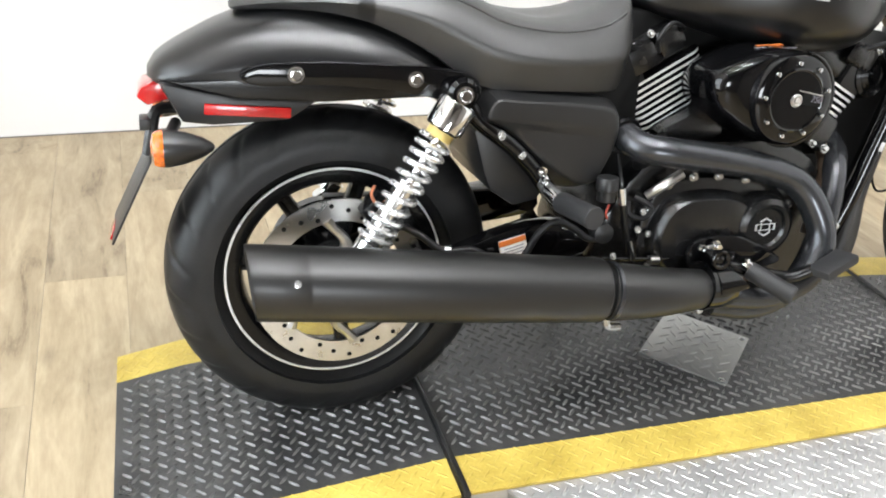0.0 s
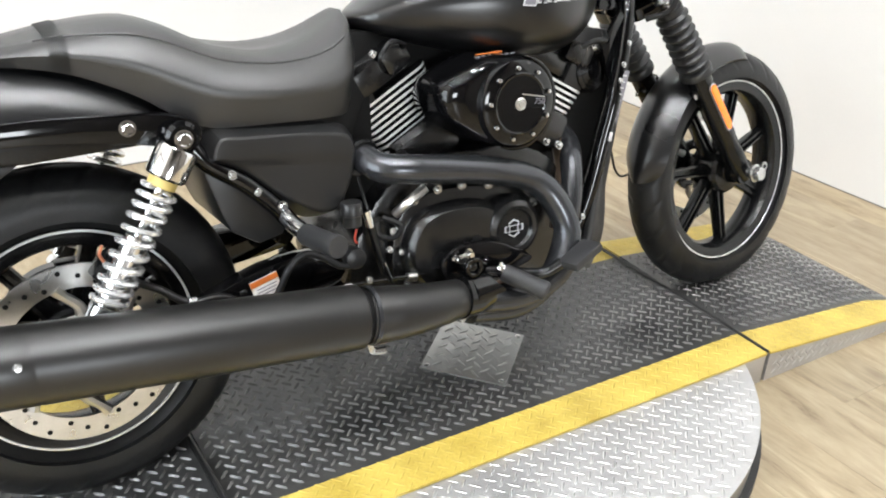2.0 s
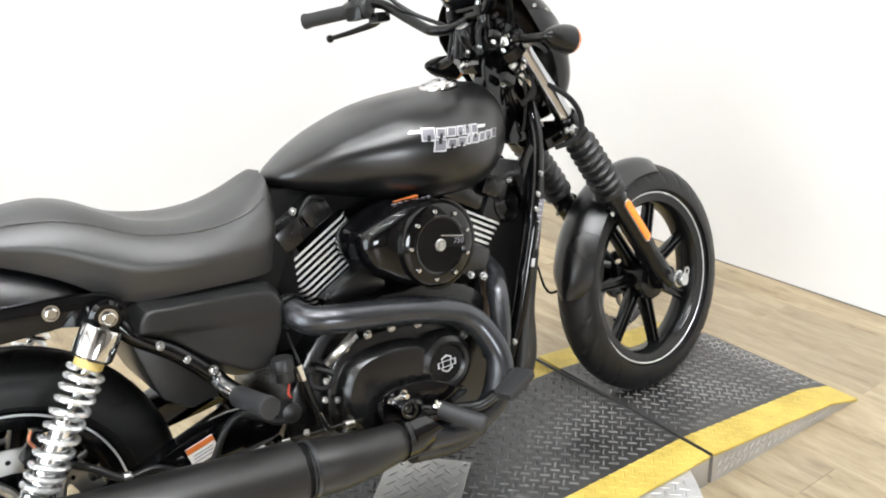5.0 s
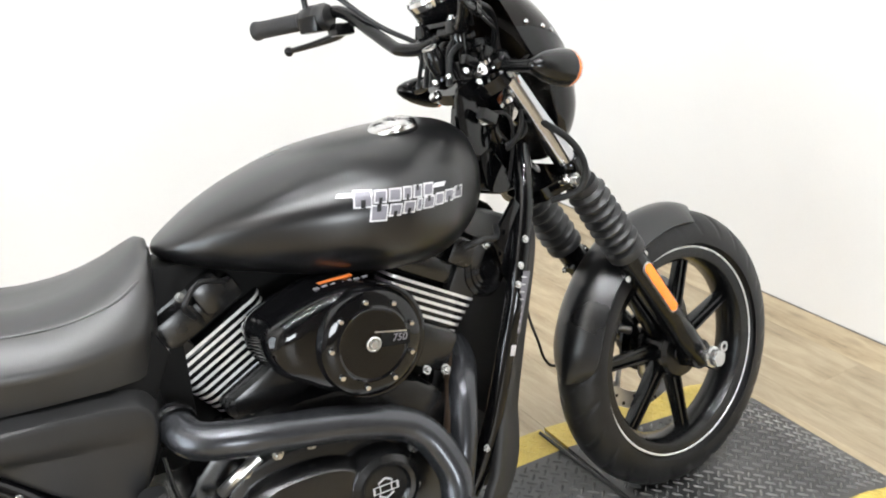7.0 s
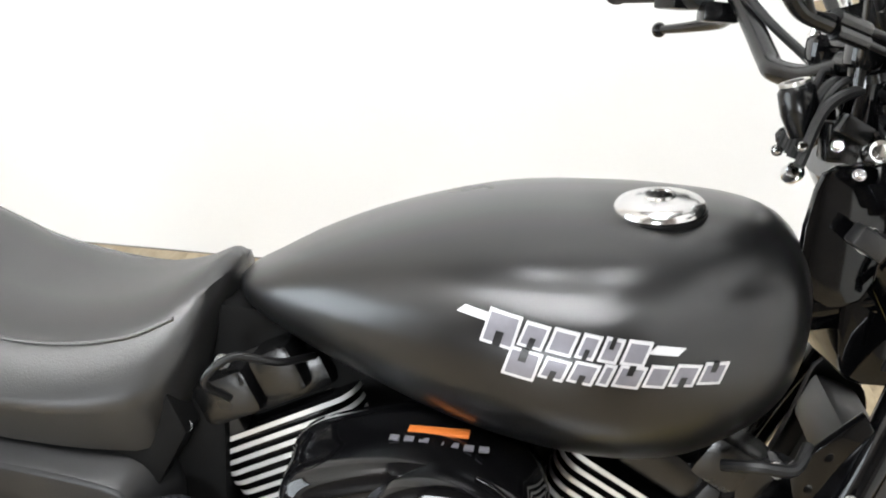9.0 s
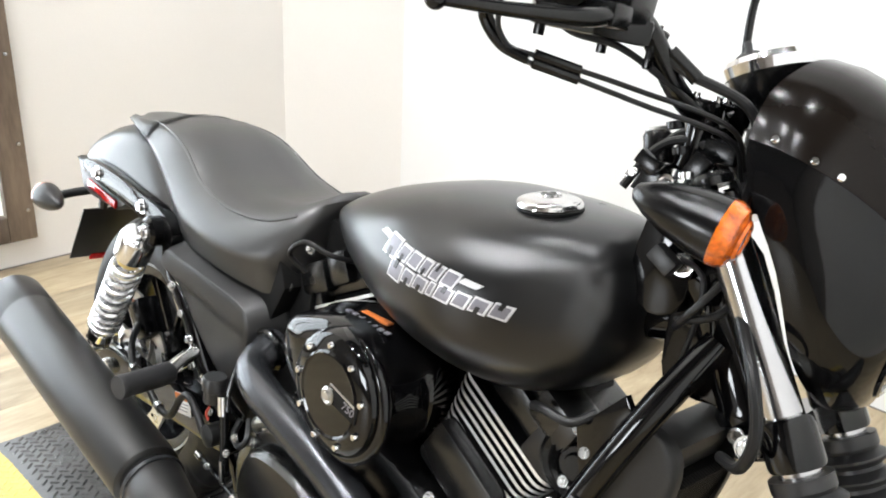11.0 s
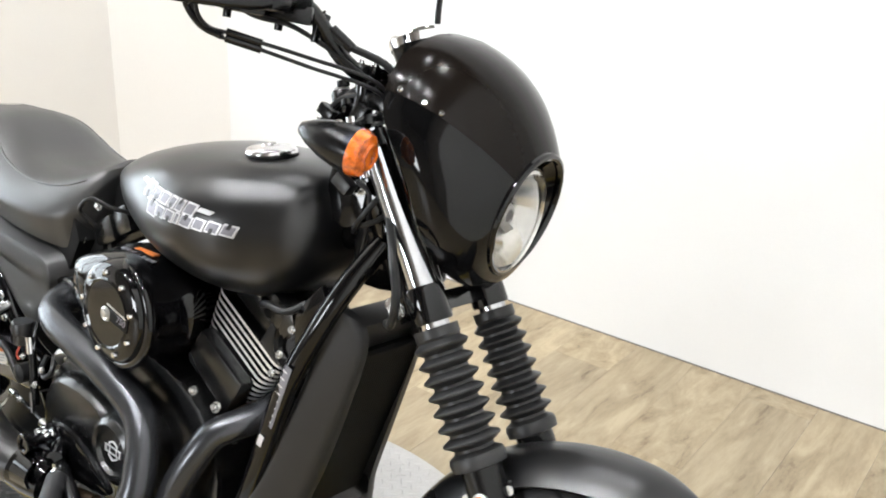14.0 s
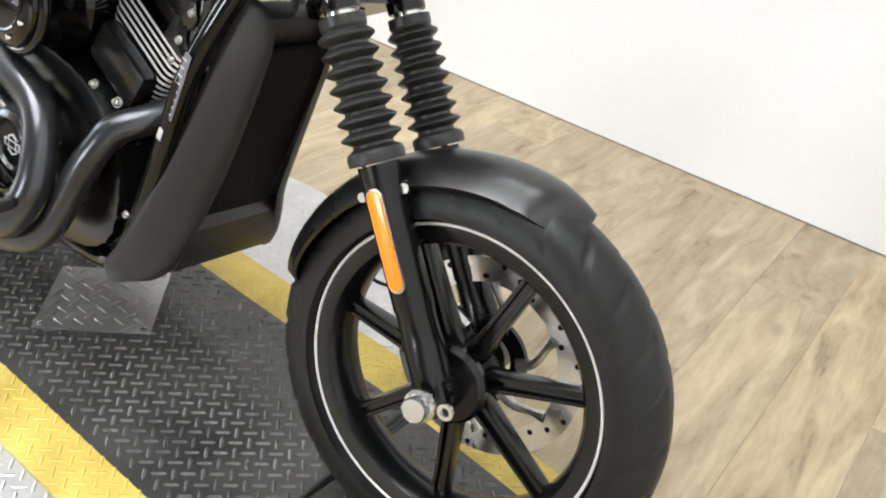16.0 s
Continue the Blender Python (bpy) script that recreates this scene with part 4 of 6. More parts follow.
# ---- handlebar ----
BAR = [(1.062, 0.0, 0.962), (1.048, 0.050, 0.950), (1.034, 0.086, 0.953), (1.033, 0.111, 0.963), (1.031, 0.165, 0.994), (1.025, 0.206, 1.022), (1.016, 0.236, 1.037), (0.998, 0.264, 1.038), (0.974, 0.290, 1.032), (0.932, 0.396, 1.029)]
BAR_R = [(1.062, 0.0, 0.968), (1.060, 0.045, 0.970), (1.045, 0.085, 0.992), (1.022, 0.130, 1.040), (1.000, 0.185, 1.064), (0.975, 0.235, 1.068), (0.957, 0.250, 1.066), (0.870, 0.323, 1.063)]
for side in (-1, 1):
    part("handlebar", tube([(x, y * side, z) for x, y, z in (BAR_R if side < 0 else BAR)], 0.0112, 16, 6), SATIN, bike, "gloss black handlebar", True)
    g0, g1 = (Vector((0.957, -0.250, 1.066)), Vector((0.864, -0.328, 1.063))) if side < 0 else (Vector((0.974, 0.290, 1.031)), Vector((0.927, 0.402, 1.029)))
    ax = (g1 - g0).normalized()
    L = (g1 - g0).length
    prof = [(0, 0.0), (0.0185, 0.0), (0.0185, 0.006), (0.0155, 0.010)]
    k = 0.014
    while k < L - 0.012:
        prof += [(0.0158, k), (0.0162, k + 0.0015), (0.0162, k + 0.0035), (0.0158, k + 0.005)]
        k += 0.006
    prof += [(0.0165, L - 0.010), (0.0180, L - 0.007), (0.0180, L - 0.001), (0.015, L), (0, L)]
    part("grip", lathe(prof, g0, ax, 28), GRIP, bike, "ribbed black rubber grip", True)
    # switch housing
    h0 = g0 - ax * 0.052
    part("switch_housing", lathe([(0, -0.004), (0.020, -0.004), (0.0245, 0.002), (0.0250, 0.018), (0.0243, 0.0195), (0.0250, 0.021), (0.0250, 0.040), (0.0215, 0.048), (0.021, 0.052), (0, 0.052)], h0, ax, 32), PLASTIC, bike, "black switch housing", True)
    sq = h0 + ax * 0.022 + Vector((-0.014, 0, -0.010))
    part("switch_block", box(sq, (0.030, 0.040, 0.030), 0.004, ax.to_track_quat("Y", "Z").to_matrix().to_4x4()), SATIN, bike, "", True)
    # lever
    base = h0 + (Vector((0.030, 0.010, -0.026)) if side < 0 else Vector((0.032, 0, -0.026)))
    tip = g1 + Vector((0.074, -0.006, -0.040)) if side < 0 else g1 + Vector((0.060, -0.004, -0.045))
    lever = part("hand_lever", tube([base, base.lerp(tip, 0.25) + Vector((0.014, 0, -0.003)), base.lerp(tip, 0.6) + Vector((0.008, 0, -0.003)), tip], [0.0085, 0.0085, 0.0065, 0.0052], 12, 6), SATIN, bike, "black hand lever with a ball end", True)
    bm = bmesh.new()
    bmesh.ops.create_uvsphere(bm, u_segments=16, v_segments=10, radius=0.0095)
    bmesh.ops.translate(bm, vec=tip, verts=bm.verts)
    part("lever_ball", bm, SATIN, lever, "", True)
    part("lever_perch", box(base + Vector((-0.012, side * -0.006, 0)), (0.040, 0.034, 0.022), 0.005), SATIN, bike, "", True)
    # mirror
    m0 = h0 - ax * 0.004 + Vector((0.002, -0.006 if side < 0 else 0, 0.018))
    if side < 0:
        stalk = [m0, m0 + Vector((0.006, -0.004, 0.055)), m0 + Vector((0.010, -0.022, 0.105)), Vector((1.008, -0.268, 1.185)), Vector((0.991, -0.296, 1.212))]
        mc, facing = Vector((0.978, -0.331, 1.225)), Vector((-1, 0.1, 0.05))
    else:
        stalk = [Vector((0.972, 0.274, 1.030)), Vector((0.966, 0.269, 1.075)), Vector((0.963, 0.270, 1.120)), Vector((0.971, 0.278, 1.152)), Vector((0.982, 0.288, 1.180)), Vector((0.983, 0.290, 1.190)), Vector((0.970, 0.290, 1.194)), Vector((0.946, 0.300, 1.194))]
        mc, facing = Vector((0.926, 0.306, 1.197)), Vector((0.60, -0.80, 0.01))
    mir = part("mirror", tube(stalk, [0.0058, 0.0054, 0.0050, 0.0052, 0.0060], 12, 8), SATIN, bike, "rounded rear view mirror on a bent black stalk", True)
    shape = rounded([(-0.020, 0.044), (0.006, 0.050), (0.028, 0.030), (0.034, -0.010), (0.022, -0.042), (-0.004, -0.050), (-0.026, -0.032), (-0.032, 0.010)], 5) if side > 0 else rounded([(-0.050, 0.006), (-0.030, 0.030), (0.012, 0.034), (0.046, 0.018), (0.052, -0.008), (0.030, -0.030), (-0.015, -0.034), (-0.044, -0.020)], 5)
    tilt = Matrix.Translation(mc) @ facing.to_track_quat("-X", "Z").to_matrix().to_4x4()
    bm = bmesh.new()
    add_rings(bm, [[(x, s * u, s * v) for u, v in [(u * (1.06 if side > 0 else 1), v * (1.06 if side > 0 else 1)) for u, v in shape]] for x, s in ((0.020, 0.35), (0.014, 0.75), (0.004, 0.98), (-0.004, 1.0), (-0.0065, 0.97))])
    bm.transform(tilt)
    part("mirror_shell", bm, SATIN, mir, "", True)
    bm = bmesh.new()
    add_rings(bm, [[(x, s * u, s * v) for u, v in [(u * (1.06 if side > 0 else 1), v * (1.06 if side > 0 else 1)) for u, v in shape]] for x, s in ((-0.0062, 0.86), (-0.0074, 0.86))])
    bm.transform(tilt)
    part("mirror_glass", bm, MIRROR, mir, "silvered mirror glass", True)
# front brake fluid reservoir
part("brake_reservoir", box((1.008, -0.165, 1.062), (0.050, 0.048, 0.042), 0.003, Matrix.Rotation(radians(-6), 4, "X")), SATIN, bike, "square black brake fluid reservoir", True)
part("reservoir_lid", box((1.008, -0.165, 1.084), (0.0505, 0.0485, 0.006), 0.0025, Matrix.Rotation(radians(-6), 4, "X")), PLASTIC, bike, "", True)
part("bar_riser", joined(lathe([(0, -0.03), (0.017, -0.03), (0.015, -0.02), (0.013, 0.0), (0.015, 0.02), (0.017, 0.028), (0, 0.03)], (1.062, 0.042, 0.945), (0, 0, 1), 24), lathe([(0, -0.03), (0.017, -0.03), (0.015, -0.02), (0.013, 0.0), (0.015, 0.02), (0.017, 0.028), (0, 0.03)], (1.062, -0.042, 0.945), (0, 0, 1), 24), box((1.062, 0.042, 0.975), (0.036, 0.024, 0.026), 0.008, None, 3), box((1.062, -0.042, 0.975), (0.036, 0.024, 0.026), 0.008, None, 3), box((1.062, 0, 0.982), (0.022, 0.07, 0.008), 0.003)), GLOSS, bike, "gloss black handlebar clamp", True)
for y in (-0.045, 0.045):
    for dx in (-0.012, 0.012):
        part("riser_bolt", bolt((1.062 + dx, y, 0.987), (0, 0, 1), 0.0045, 0.006), CHROME, bike, "", True)
gauge = part("speedometer", lathe([(0, -0.05), (0.025, -0.05), (0.041, -0.03), (0.046, -0.005), (0, 0.0)], (1.085, OFF * 1.1, 1.033), Vector((-0.42, 0, 0.9)), 40), SATIN, bike, "round speedometer with a chrome ring", True)
part("gauge_ring", lathe([(0.040, 0.0), (0.047, -0.008), (0.049, 0.003), (0.046, 0.009), (0.040, 0.006)], (1.085, OFF * 1.1, 1.033), Vector((-0.42, 0, 0.9)), 48, True), CHROME, gauge, "chrome ring", True)
part("gauge_glass", lathe([(0, 0.004), (0.041, 0.004), (0.041, 0.001), (0, 0.001)], (1.085, OFF * 1.1, 1.033), Vector((-0.42, 0, 0.9)), 40), GLOSS, gauge, "", True)

# cables
CABLES = [
    ([(0.930, -0.255, 1.045), (0.923, -0.237, 1.022), (0.938, -0.222, 0.999), (0.968, -0.206, 0.994), (1.034, -0.146, 0.984), (1.105, -0.080, 0.968), (1.12, -0.05, 0.93)], 0.0026),
    ([(0.940, -0.250, 1.040), (0.935, -0.235, 1.010), (0.952, -0.215, 0.990), (0.985, -0.190, 0.984), (1.042, -0.142, 0.972), (1.108, -0.080, 0.957), (1.12, -0.05, 0.92)], 0.0026),
    ([(1.024, -0.115, 1.036), (1.055, -0.100, 1.010), (1.112, -0.070, 0.990), (1.130, -0.055, 0.95), (1.130, -0.055, 0.90)], 0.0052),
    ([(0.995, 0.200, 1.060), (1.040, 0.150, 1.000), (1.075, 0.070, 0.950), (1.10, 0.02, 0.89)], 0.0048),
    ([(1.130, -0.055, 0.900), (1.150, -0.075, 0.830), (1.200, -0.122, 0.770), (1.222, -0.132, 0.720), (1.215, -0.120, 0.680), (1.185, -0.08, 0.665)], 0.0060),
    ([(1.143, -0.075, 0.833), (1.136, -0.085, 0.817), (1.125, -0.09, 0.796), (1.113, -0.084, 0.779), (1.105, -0.074, 0.768)], 0.004),
    ([(1.152, -0.07, 0.811), (1.146, -0.08, 0.797), (1.13, -0.085, 0.786), (1.104, -0.075, 0.775)], 0.004),
    ([(1.087, -0.059, 0.831), (1.111, -0.07, 0.828), (1.122, -0.074, 0.812), (1.122, -0.071, 0.775), (1.114, -0.061, 0.716)], 0.003),
]
for pts, r in CABLES:
    part("cable", tube(pts, r, 10, 8), HOSE, bike, "black control cable", True)
# front brake caliper and hose on the far leg
part("brake_caliper", box((1.425, 0.100, 0.395), (0.07, 0.05, 0.05), 0.01, Matrix.Rotation(radians(35), 4, "Y")), SATIN, bike, "black brake caliper", True)
part("brake_line", tube([(1.42, 0.11, 0.42), (1.385, 0.106, 0.48), (1.315, 0.104, 0.58), (1.245, 0.098, 0.68)], 0.0045, 10), HOSE, bike, "", True)
part("sensor_wire", tube([(1.22, 0.085, 0.56), (1.235, 0.09, 0.42), (1.256, 0.09, 0.346), (1.271, 0.09, 0.300), (1.298, 0.09, 0.281), (1.36, 0.085, 0.30)], 0.0030, 8), HOSE, bike, "thin black sensor wire")

# ---- fuel tank ----
#        x      top    bottom  half   z of the widest line
TANK = [(0.538, 0.724, 0.716, 0.010, 0.720), (0.545, 0.732, 0.709, 0.030, 0.722), (0.562, 0.741, 0.699, 0.054, 0.726), (0.610, 0.769, 0.682, 0.089, 0.734), (0.680, 0.799, 0.663, 0.127, 0.740),
        (0.780, 0.828, 0.637, 0.163, 0.740), (0.880, 0.839, 0.626, 0.175, 0.737), (0.953, 0.843, 0.628, 0.154, 0.735), (1.006, 0.840, 0.648, 0.120, 0.738), (1.038, 0.824, 0.677, 0.094, 0.745), (1.055, 0.791, 0.710, 0.056, 0.752), (1.059, 0.761, 0.740, 0.010, 0.752)]
TANK_Y = -0.004      # the tank sits a little to the right


def tank_ring(x, n=44):
    zt, zb, w, zc = curve_value(TANK, x)
    ring = []
    for k in range(n):
        a = 2 * math.pi * k / n
        c, s = math.cos(a), math.sin(a)
        y = TANK_Y + w * math.copysign(abs(c) ** (0.80 if s > 0 else 0.72), c)
        z = zc + ((zt - zc) * abs(s) ** 0.95 if s > 0 else -(zc - zb) * abs(s) ** 0.82)
        ring.append((x, y, z))
    return ring


def tank_y(x, z):
    """The right-hand flank's y at the place (x, z)."""
    zt, zb, w, zc = curve_value(TANK, x)
    if z >= zc:
        s = min(1, (z - zc) / (zt - zc)) ** (1 / 0.95)
        return TANK_Y - w * max(0, 1 - s * s) ** 0.40
    s = min(1, (zc - z) / (zc - zb)) ** (1 / 0.82)
    return TANK_Y - w * max(0, 1 - s * s) ** 0.36


xs = [0.538, 0.540, 0.545, 0.552] + [0.562 + 0.02 * k for k in range(22)] + [1.000, 1.015, 1.027, 1.038, 1.046, 1.052, 1.056, 1.059]
tank = part("fuel_tank", loft([tank_ring(x) for x in xs]), MATTE, bike, "matte black teardrop fuel tank", False, 60)
cap = part("fuel_cap", lathe([(0, 0.0100), (0.011, 0.0100), (0.0115, 0.0112), (0.0135, 0.0112), (0.0145, 0.0096), (0.028, 0.0080), (0.0350, 0.0055), (0.0382, 0.0018), (0.0386, -0.0020), (0.0370, -0.0040), (0.0365, -0.014), (0, -0.014)], (0.919, -0.046, 0.8430), Vector((-0.13, -0.07, 1)), 48), CAP, bike, "domed chrome fuel filler cap")
part("cap_keyhole", lathe([(0, 0.0113), (0.005, 0.0113), (0.0055, 0.0104), (0.0105, 0.0104), (0.011, 0.0095), (0, 0.0095)], (0.919, -0.046, 0.8430), Vector((-0.13, -0.07, 1)), 28), GLOSS, cap, "dark lock face")
part("cap_gasket", lathe([(0.032, -0.016), (0.0395, -0.016), (0.0395, -0.0045), (0.032, -0.0045)], (0.919, -0.046, 0.8430), Vector((-0.13, -0.07, 1)), 40, True), DARK, cap)


def on_tank(u, v, lift):
    return Vector((u, tank_y(u, v) - lift, v))


def tank_patch(corners, lift=0.0014):
    """A slanted block of the badge, laid on the flank. Corners run round, rows (x, z)."""
    bm = bmesh.new()
    n = 4
    a, b, c, d = (Vector((p[0], 0, p[1])) for p in corners)
    rows = []
    for layer in (lift, -0.002):
        grid = []
        for i in range(n + 1):
            for j in range(n + 1):
                p = a.lerp(b, i / n).lerp(d.lerp(c, i / n), j / n)
                grid.append(bm.verts.new(on_tank(p.x, p.z, layer)))
        rows.append(grid)
    q = n + 1
    for g, flip in ((rows[0], False), (rows[1], True)):
        for i in range(n):
            for j in range(n):
                f = [g[i * q + j], g[(i + 1) * q + j], g[(i + 1) * q + j + 1], g[i * q + j + 1]]
                bm.faces.new(f[::-1] if flip else f)
    rim = [i * q for i in range(q)] + [n * q + j for j in range(1, q)] + [i * q + n for i in range(n - 1, -1, -1)] + [j for j in range(n - 1, 0, -1)]
    for k in range(len(rim)):
        i, j = rim[k], rim[(k + 1) % len(rim)]
        bm.faces.new((rows[0][i], rows[0][j], rows[1][j], rows[1][i]))
    return bm


def badge_block(x, z, w, h, lean=0.006):
    return [(x, z), (x + w, z - 0.10 * w), (x + w + lean, z + h - 0.10 * w), (x + lean, z + h)]


def badge(x, z, w, h, fill=True):
    bar = part("badge_bar", tank_patch(badge_block(x, z, w, h)), DECAL, tank, "plain slanted silver badge block")
    if h > 0.01:
        edge = 0.0022
        part("badge_inlay", tank_patch(badge_block(x + edge + 0.0006, z + edge, w - 2 * edge, h - 2 * edge, 0.0045), 0.0019), DECAL_DARK, tank)
    if fill:
        low = 0.0 if int(x * 1000) % 2 else 0.60
        part("badge_notch", tank_patch(badge_block(x + w * 0.38 + 0.004 * low, z + h * low - 0.0006, w * 0.24, h * 0.44, 0.0025), 0.0024), MATTE, tank)



badge(0.767, 0.774, 0.028, 0.0050, False)
x, z = 0.787, 0.757
for k, (w, h) in enumerate([(0.026, 0.024), (0.019, 0.0175), (0.019, 0.0175), (0.014, 0.0175), (0.014, 0.0175), (0.018, 0.0175)]):
    badge(x, z, w, h, k % 3 != 2)
    x += w + 0.0028
    z -= 0.06 * w - (0.004 if k == 0 else 0)
badge(x, z + 0.009, 0.022, 0.0055, False)
x, z = 0.806, 0.735
for k, (w, h) in enumerate([(0.025, 0.023), (0.019, 0.017), (0.019, 0.017), (0.009, 0.017), (0.020, 0.017), (0.017, 0.017), (0.019, 0.017), (0.019, 0.017)]):
    badge(x, z, w, h, k not in (3, 5))
    x += w + 0.0027
    z += 0.003 if k == 0 else 0

# ---- seat ----
#        x       top    edge    half   crease
SEAT = [(-0.150, 0.710, 0.703, 0.028), (-0.140, 0.718, 0.703, 0.046), (-0.10, 0.729, 0.706, 0.066), (-0.05, 0.736, 0.706, 0.082), (0.00, 0.744, 0.702, 0.096), (0.066, 0.755, 0.686, 0.109), (0.149, 0.759, 0.646, 0.126), (0.200, 0.749, 0.610, 0.134), (0.240, 0.731, 0.590, 0.142),
        (0.275, 0.714, 0.586, 0.148), (0.350, 0.699, 0.583, 0.152), (0.400, 0.699, 0.580, 0.148), (0.443, 0.706, 0.578, 0.140), (0.485, 0.721, 0.579, 0.125), (0.508, 0.734, 0.602, 0.102), (0.522, 0.741, 0.665, 0.068), (0.532, 0.738, 0.712, 0.026)]


def seat_ring(x):
    zt, zb, w = curve_value(SEAT, x)
    h = zt - zb
    dish = 0.012 * max(0.0, 1 - abs(x - 0.33) / 0.16)
    half = [(0.0, zt - dish), (0.25, zt - dish * 0.8), (0.48, zt - 0.006), (0.66, zt - 0.008 - h * 0.06), (0.80, zt - h * 0.21), (0.91, zt - h * 0.37), (0.98, zt - h * 0.51), (1.0, zt - h * 0.58), (0.98, zt - h * 0.65), (0.87, zb), (0.5, zb - 0.002)]
    right = [(x, -w * u, z) for u, z in half]
    left = [(x, w * u, z) for u, z in reversed(half[1:])]
    return right + [(x, 0, zb - 0.002)] + left


xs = [-0.150, -0.146, -0.140, -0.125] + [-0.10 + 0.022 * k for k in range(27)] + [0.486, 0.497, 0.508, 0.516, 0.522, 0.528, 0.532]
seat = part("seat", loft([seat_ring(x) for x in xs]), VINYL, bike, "stitched black vinyl solo seat with pillion pad", False, 50)


def seat_side(x, f):
    """Right-hand flank of the seat, f from 0 at the top to 1 at the edge."""
    r = seat_ring(x)
    k = f * 9
    i = min(8, int(k))
    return Vector(r[i]).lerp(Vector(r[i + 1]), k - i)


for sgn in (-1, 1):
    pts = [seat_side(x, 0.42) for x in [0.02 + 0.03 * k for k in range(17)]]
    pts = [Vector((p.x, p.y * -sgn, p.z + 0.0004)) for p in pts]
    part("seam", tube(pts, 0.0022, 6, 3), VINYL, seat, "raised stitched seam")
strap = [seat_side(0.045, k / 12 * 1.0) for k in range(0, 12)]
band = []
for x0 in (0.035, 0.060):
    side = [seat_side(x0, k / 11) for k in range(12)]
    full = [Vector((p.x, -p.y, p.z)) for p in reversed(side)] + side[1:]
    band.append([p + Vector((0, math.copysign(0.0022, p.y) if abs(p.y) > 0.08 else 0, 0.0026)) for p in full])
bm = bmesh.new()
add_rings(bm, band, closed=False, caps=False)
bmesh.ops.solidify(bm, geom=list(bm.faces), thickness=0.002)
part("pillion_strap", bm, VINYL, seat, "flat black strap across the seat")

# ---- tail ----
#        x       top    edge    half
TAIL = [(-0.281, 0.612, 0.603, 0.034), (-0.276, 0.622, 0.600, 0.058), (-0.260, 0.638, 0.597, 0.078), (-0.218, 0.664, 0.596, 0.096), (-0.156, 0.693, 0.598, 0.108), (-0.094, 0.709, 0.602, 0.114), (-0.03, 0.711, 0.604, 0.117), (0.05, 0.698, 0.602, 0.119), (0.12, 0.672, 0.594, 0.119), (0.17, 0.640, 0.584, 0.117), (0.205, 0.610, 0.578, 0.110)]
rings = []
for k in range(40):
    x = -0.281 + 0.486 * (k / 39)
    zt, zb, w = curve_value(TAIL, x)
    h = zt - zb
    half = [(0.0, zt), (0.30, zt - 0.002), (0.55, zt - h * 0.08), (0.76, zt - h * 0.22), (0.90, zt - h * 0.42), (0.975, zt - h * 0.63), (1.0, zt - h * 0.72), (1.0, zt - h * 0.76), (0.985, zb + 0.003), (0.95, zb)]
    rings.append([(x, -w * u, z) for u, z in half] + [(x, w * u, z) for u, z in reversed(half[1:])])
part("tail_fender", loft(rings), MATTE, bike, "matte black tail fender", False, 40)
part("inner_fender", prism([(-0.250, 0.606), (0.10, 0.612), (0.195, 0.600), (0.170, 0.574), (-0.02, 0.570), (-0.15, 0.579)], -0.108, 0.108, 0.004), SATIN, bike, "black inner fender below the struts")
part("tail_lower", prism([(-0.266, 0.604), (-0.15, 0.578), (-0.03, 0.569), (-0.075, 0.541), (-0.19, 0.537), (-0.235, 0.543)], -0.098, 0.098, 0.006), PLASTIC, bike, "satin black lower tail housing")
for sgn in (-1, 1):
    part("tail_reflector", box((-0.137, sgn * 0.1005, 0.5585), (0.132, 0.006, 0.017), 0.0028, Matrix.Rotation(radians(4.5), 4, "Y")), REDLENS, bike, "long red side reflector")
tl = [(-0.300, 0.574), (-0.292, 0.588), (-0.262, 0.602), (-0.240, 0.600), (-0.250, 0.570), (-0.284, 0.560)]
part("tail_light", prism(tl, -0.050, 0.050, 0.004), REDLENS, bike, "red tail light lens")
for sgn in (-1, 1):
    y = sgn * 0.128
    part("fender_strut", prism(rounded([(-0.150, 0.618), (-0.120, 0.634), (-0.02, 0.637), (0.09, 0.630), (0.175, 0.622), (0.222, 0.604), (0.222, 0.570), (0.175, 0.572), (0.09, 0.590), (-0.02, 0.603), (-0.12, 0.604)], 3), y - 0.011, y + 0.011, 0.005), GLOSS, bike, "gloss black fender strut")
    for x, z in ((-0.068, 0.620), (0.118, 0.609)):
        part("strut_bolt", bolt((x, y + sgn * 0.010, z), (0, sgn, 0), 0.0088, 0.010), CHROME, bike, "chrome acorn bolt")
    part("shock_mount", lathe([(0, 0.0), (0.024, 0.0), (0.026, 0.004), (0.026, 0.030), (0.020, 0.036), (0, 0.036)], (0.190, sgn * 0.132, 0.588), (0, sgn, 0), 32), GLOSS, bike)
    part("shock_bolt", bolt((0.190, sgn * 0.168, 0.588), (0, sgn, 0), 0.010, 0.010), CHROME, bike)
# rear indicators
for sgn in (-1, 1):
    c = Vector((-0.262, sgn * 0.160, 0.521))
    ax = Vector((-1, 0, 0))
    ind = part("rear_indicator", lathe([(0, -0.070), (0.006, -0.067), (0.015, -0.052), (0.0235, -0.028), (0.0275, -0.004), (0.0275, 0.003), (0, 0.004)], c, ax, 36), PLASTIC, bike, "black teardrop indicator with an amber lens")
    part("indicator_lens", lathe([(0.0275, 0.003), (0.0275, 0.010), (0.024, 0.017), (0.010, 0.021), (0, 0.0212)], c, ax, 32), AMBER, ind, "amber lens")
    part("indicator_stalk", tube([c + Vector((0.012, 0, 0)), c + Vector((0.008, -sgn * 0.05, 0.006)), Vector((-0.245, sgn * 0.06, 0.535))], 0.009, 12, 4), PLASTIC, ind)
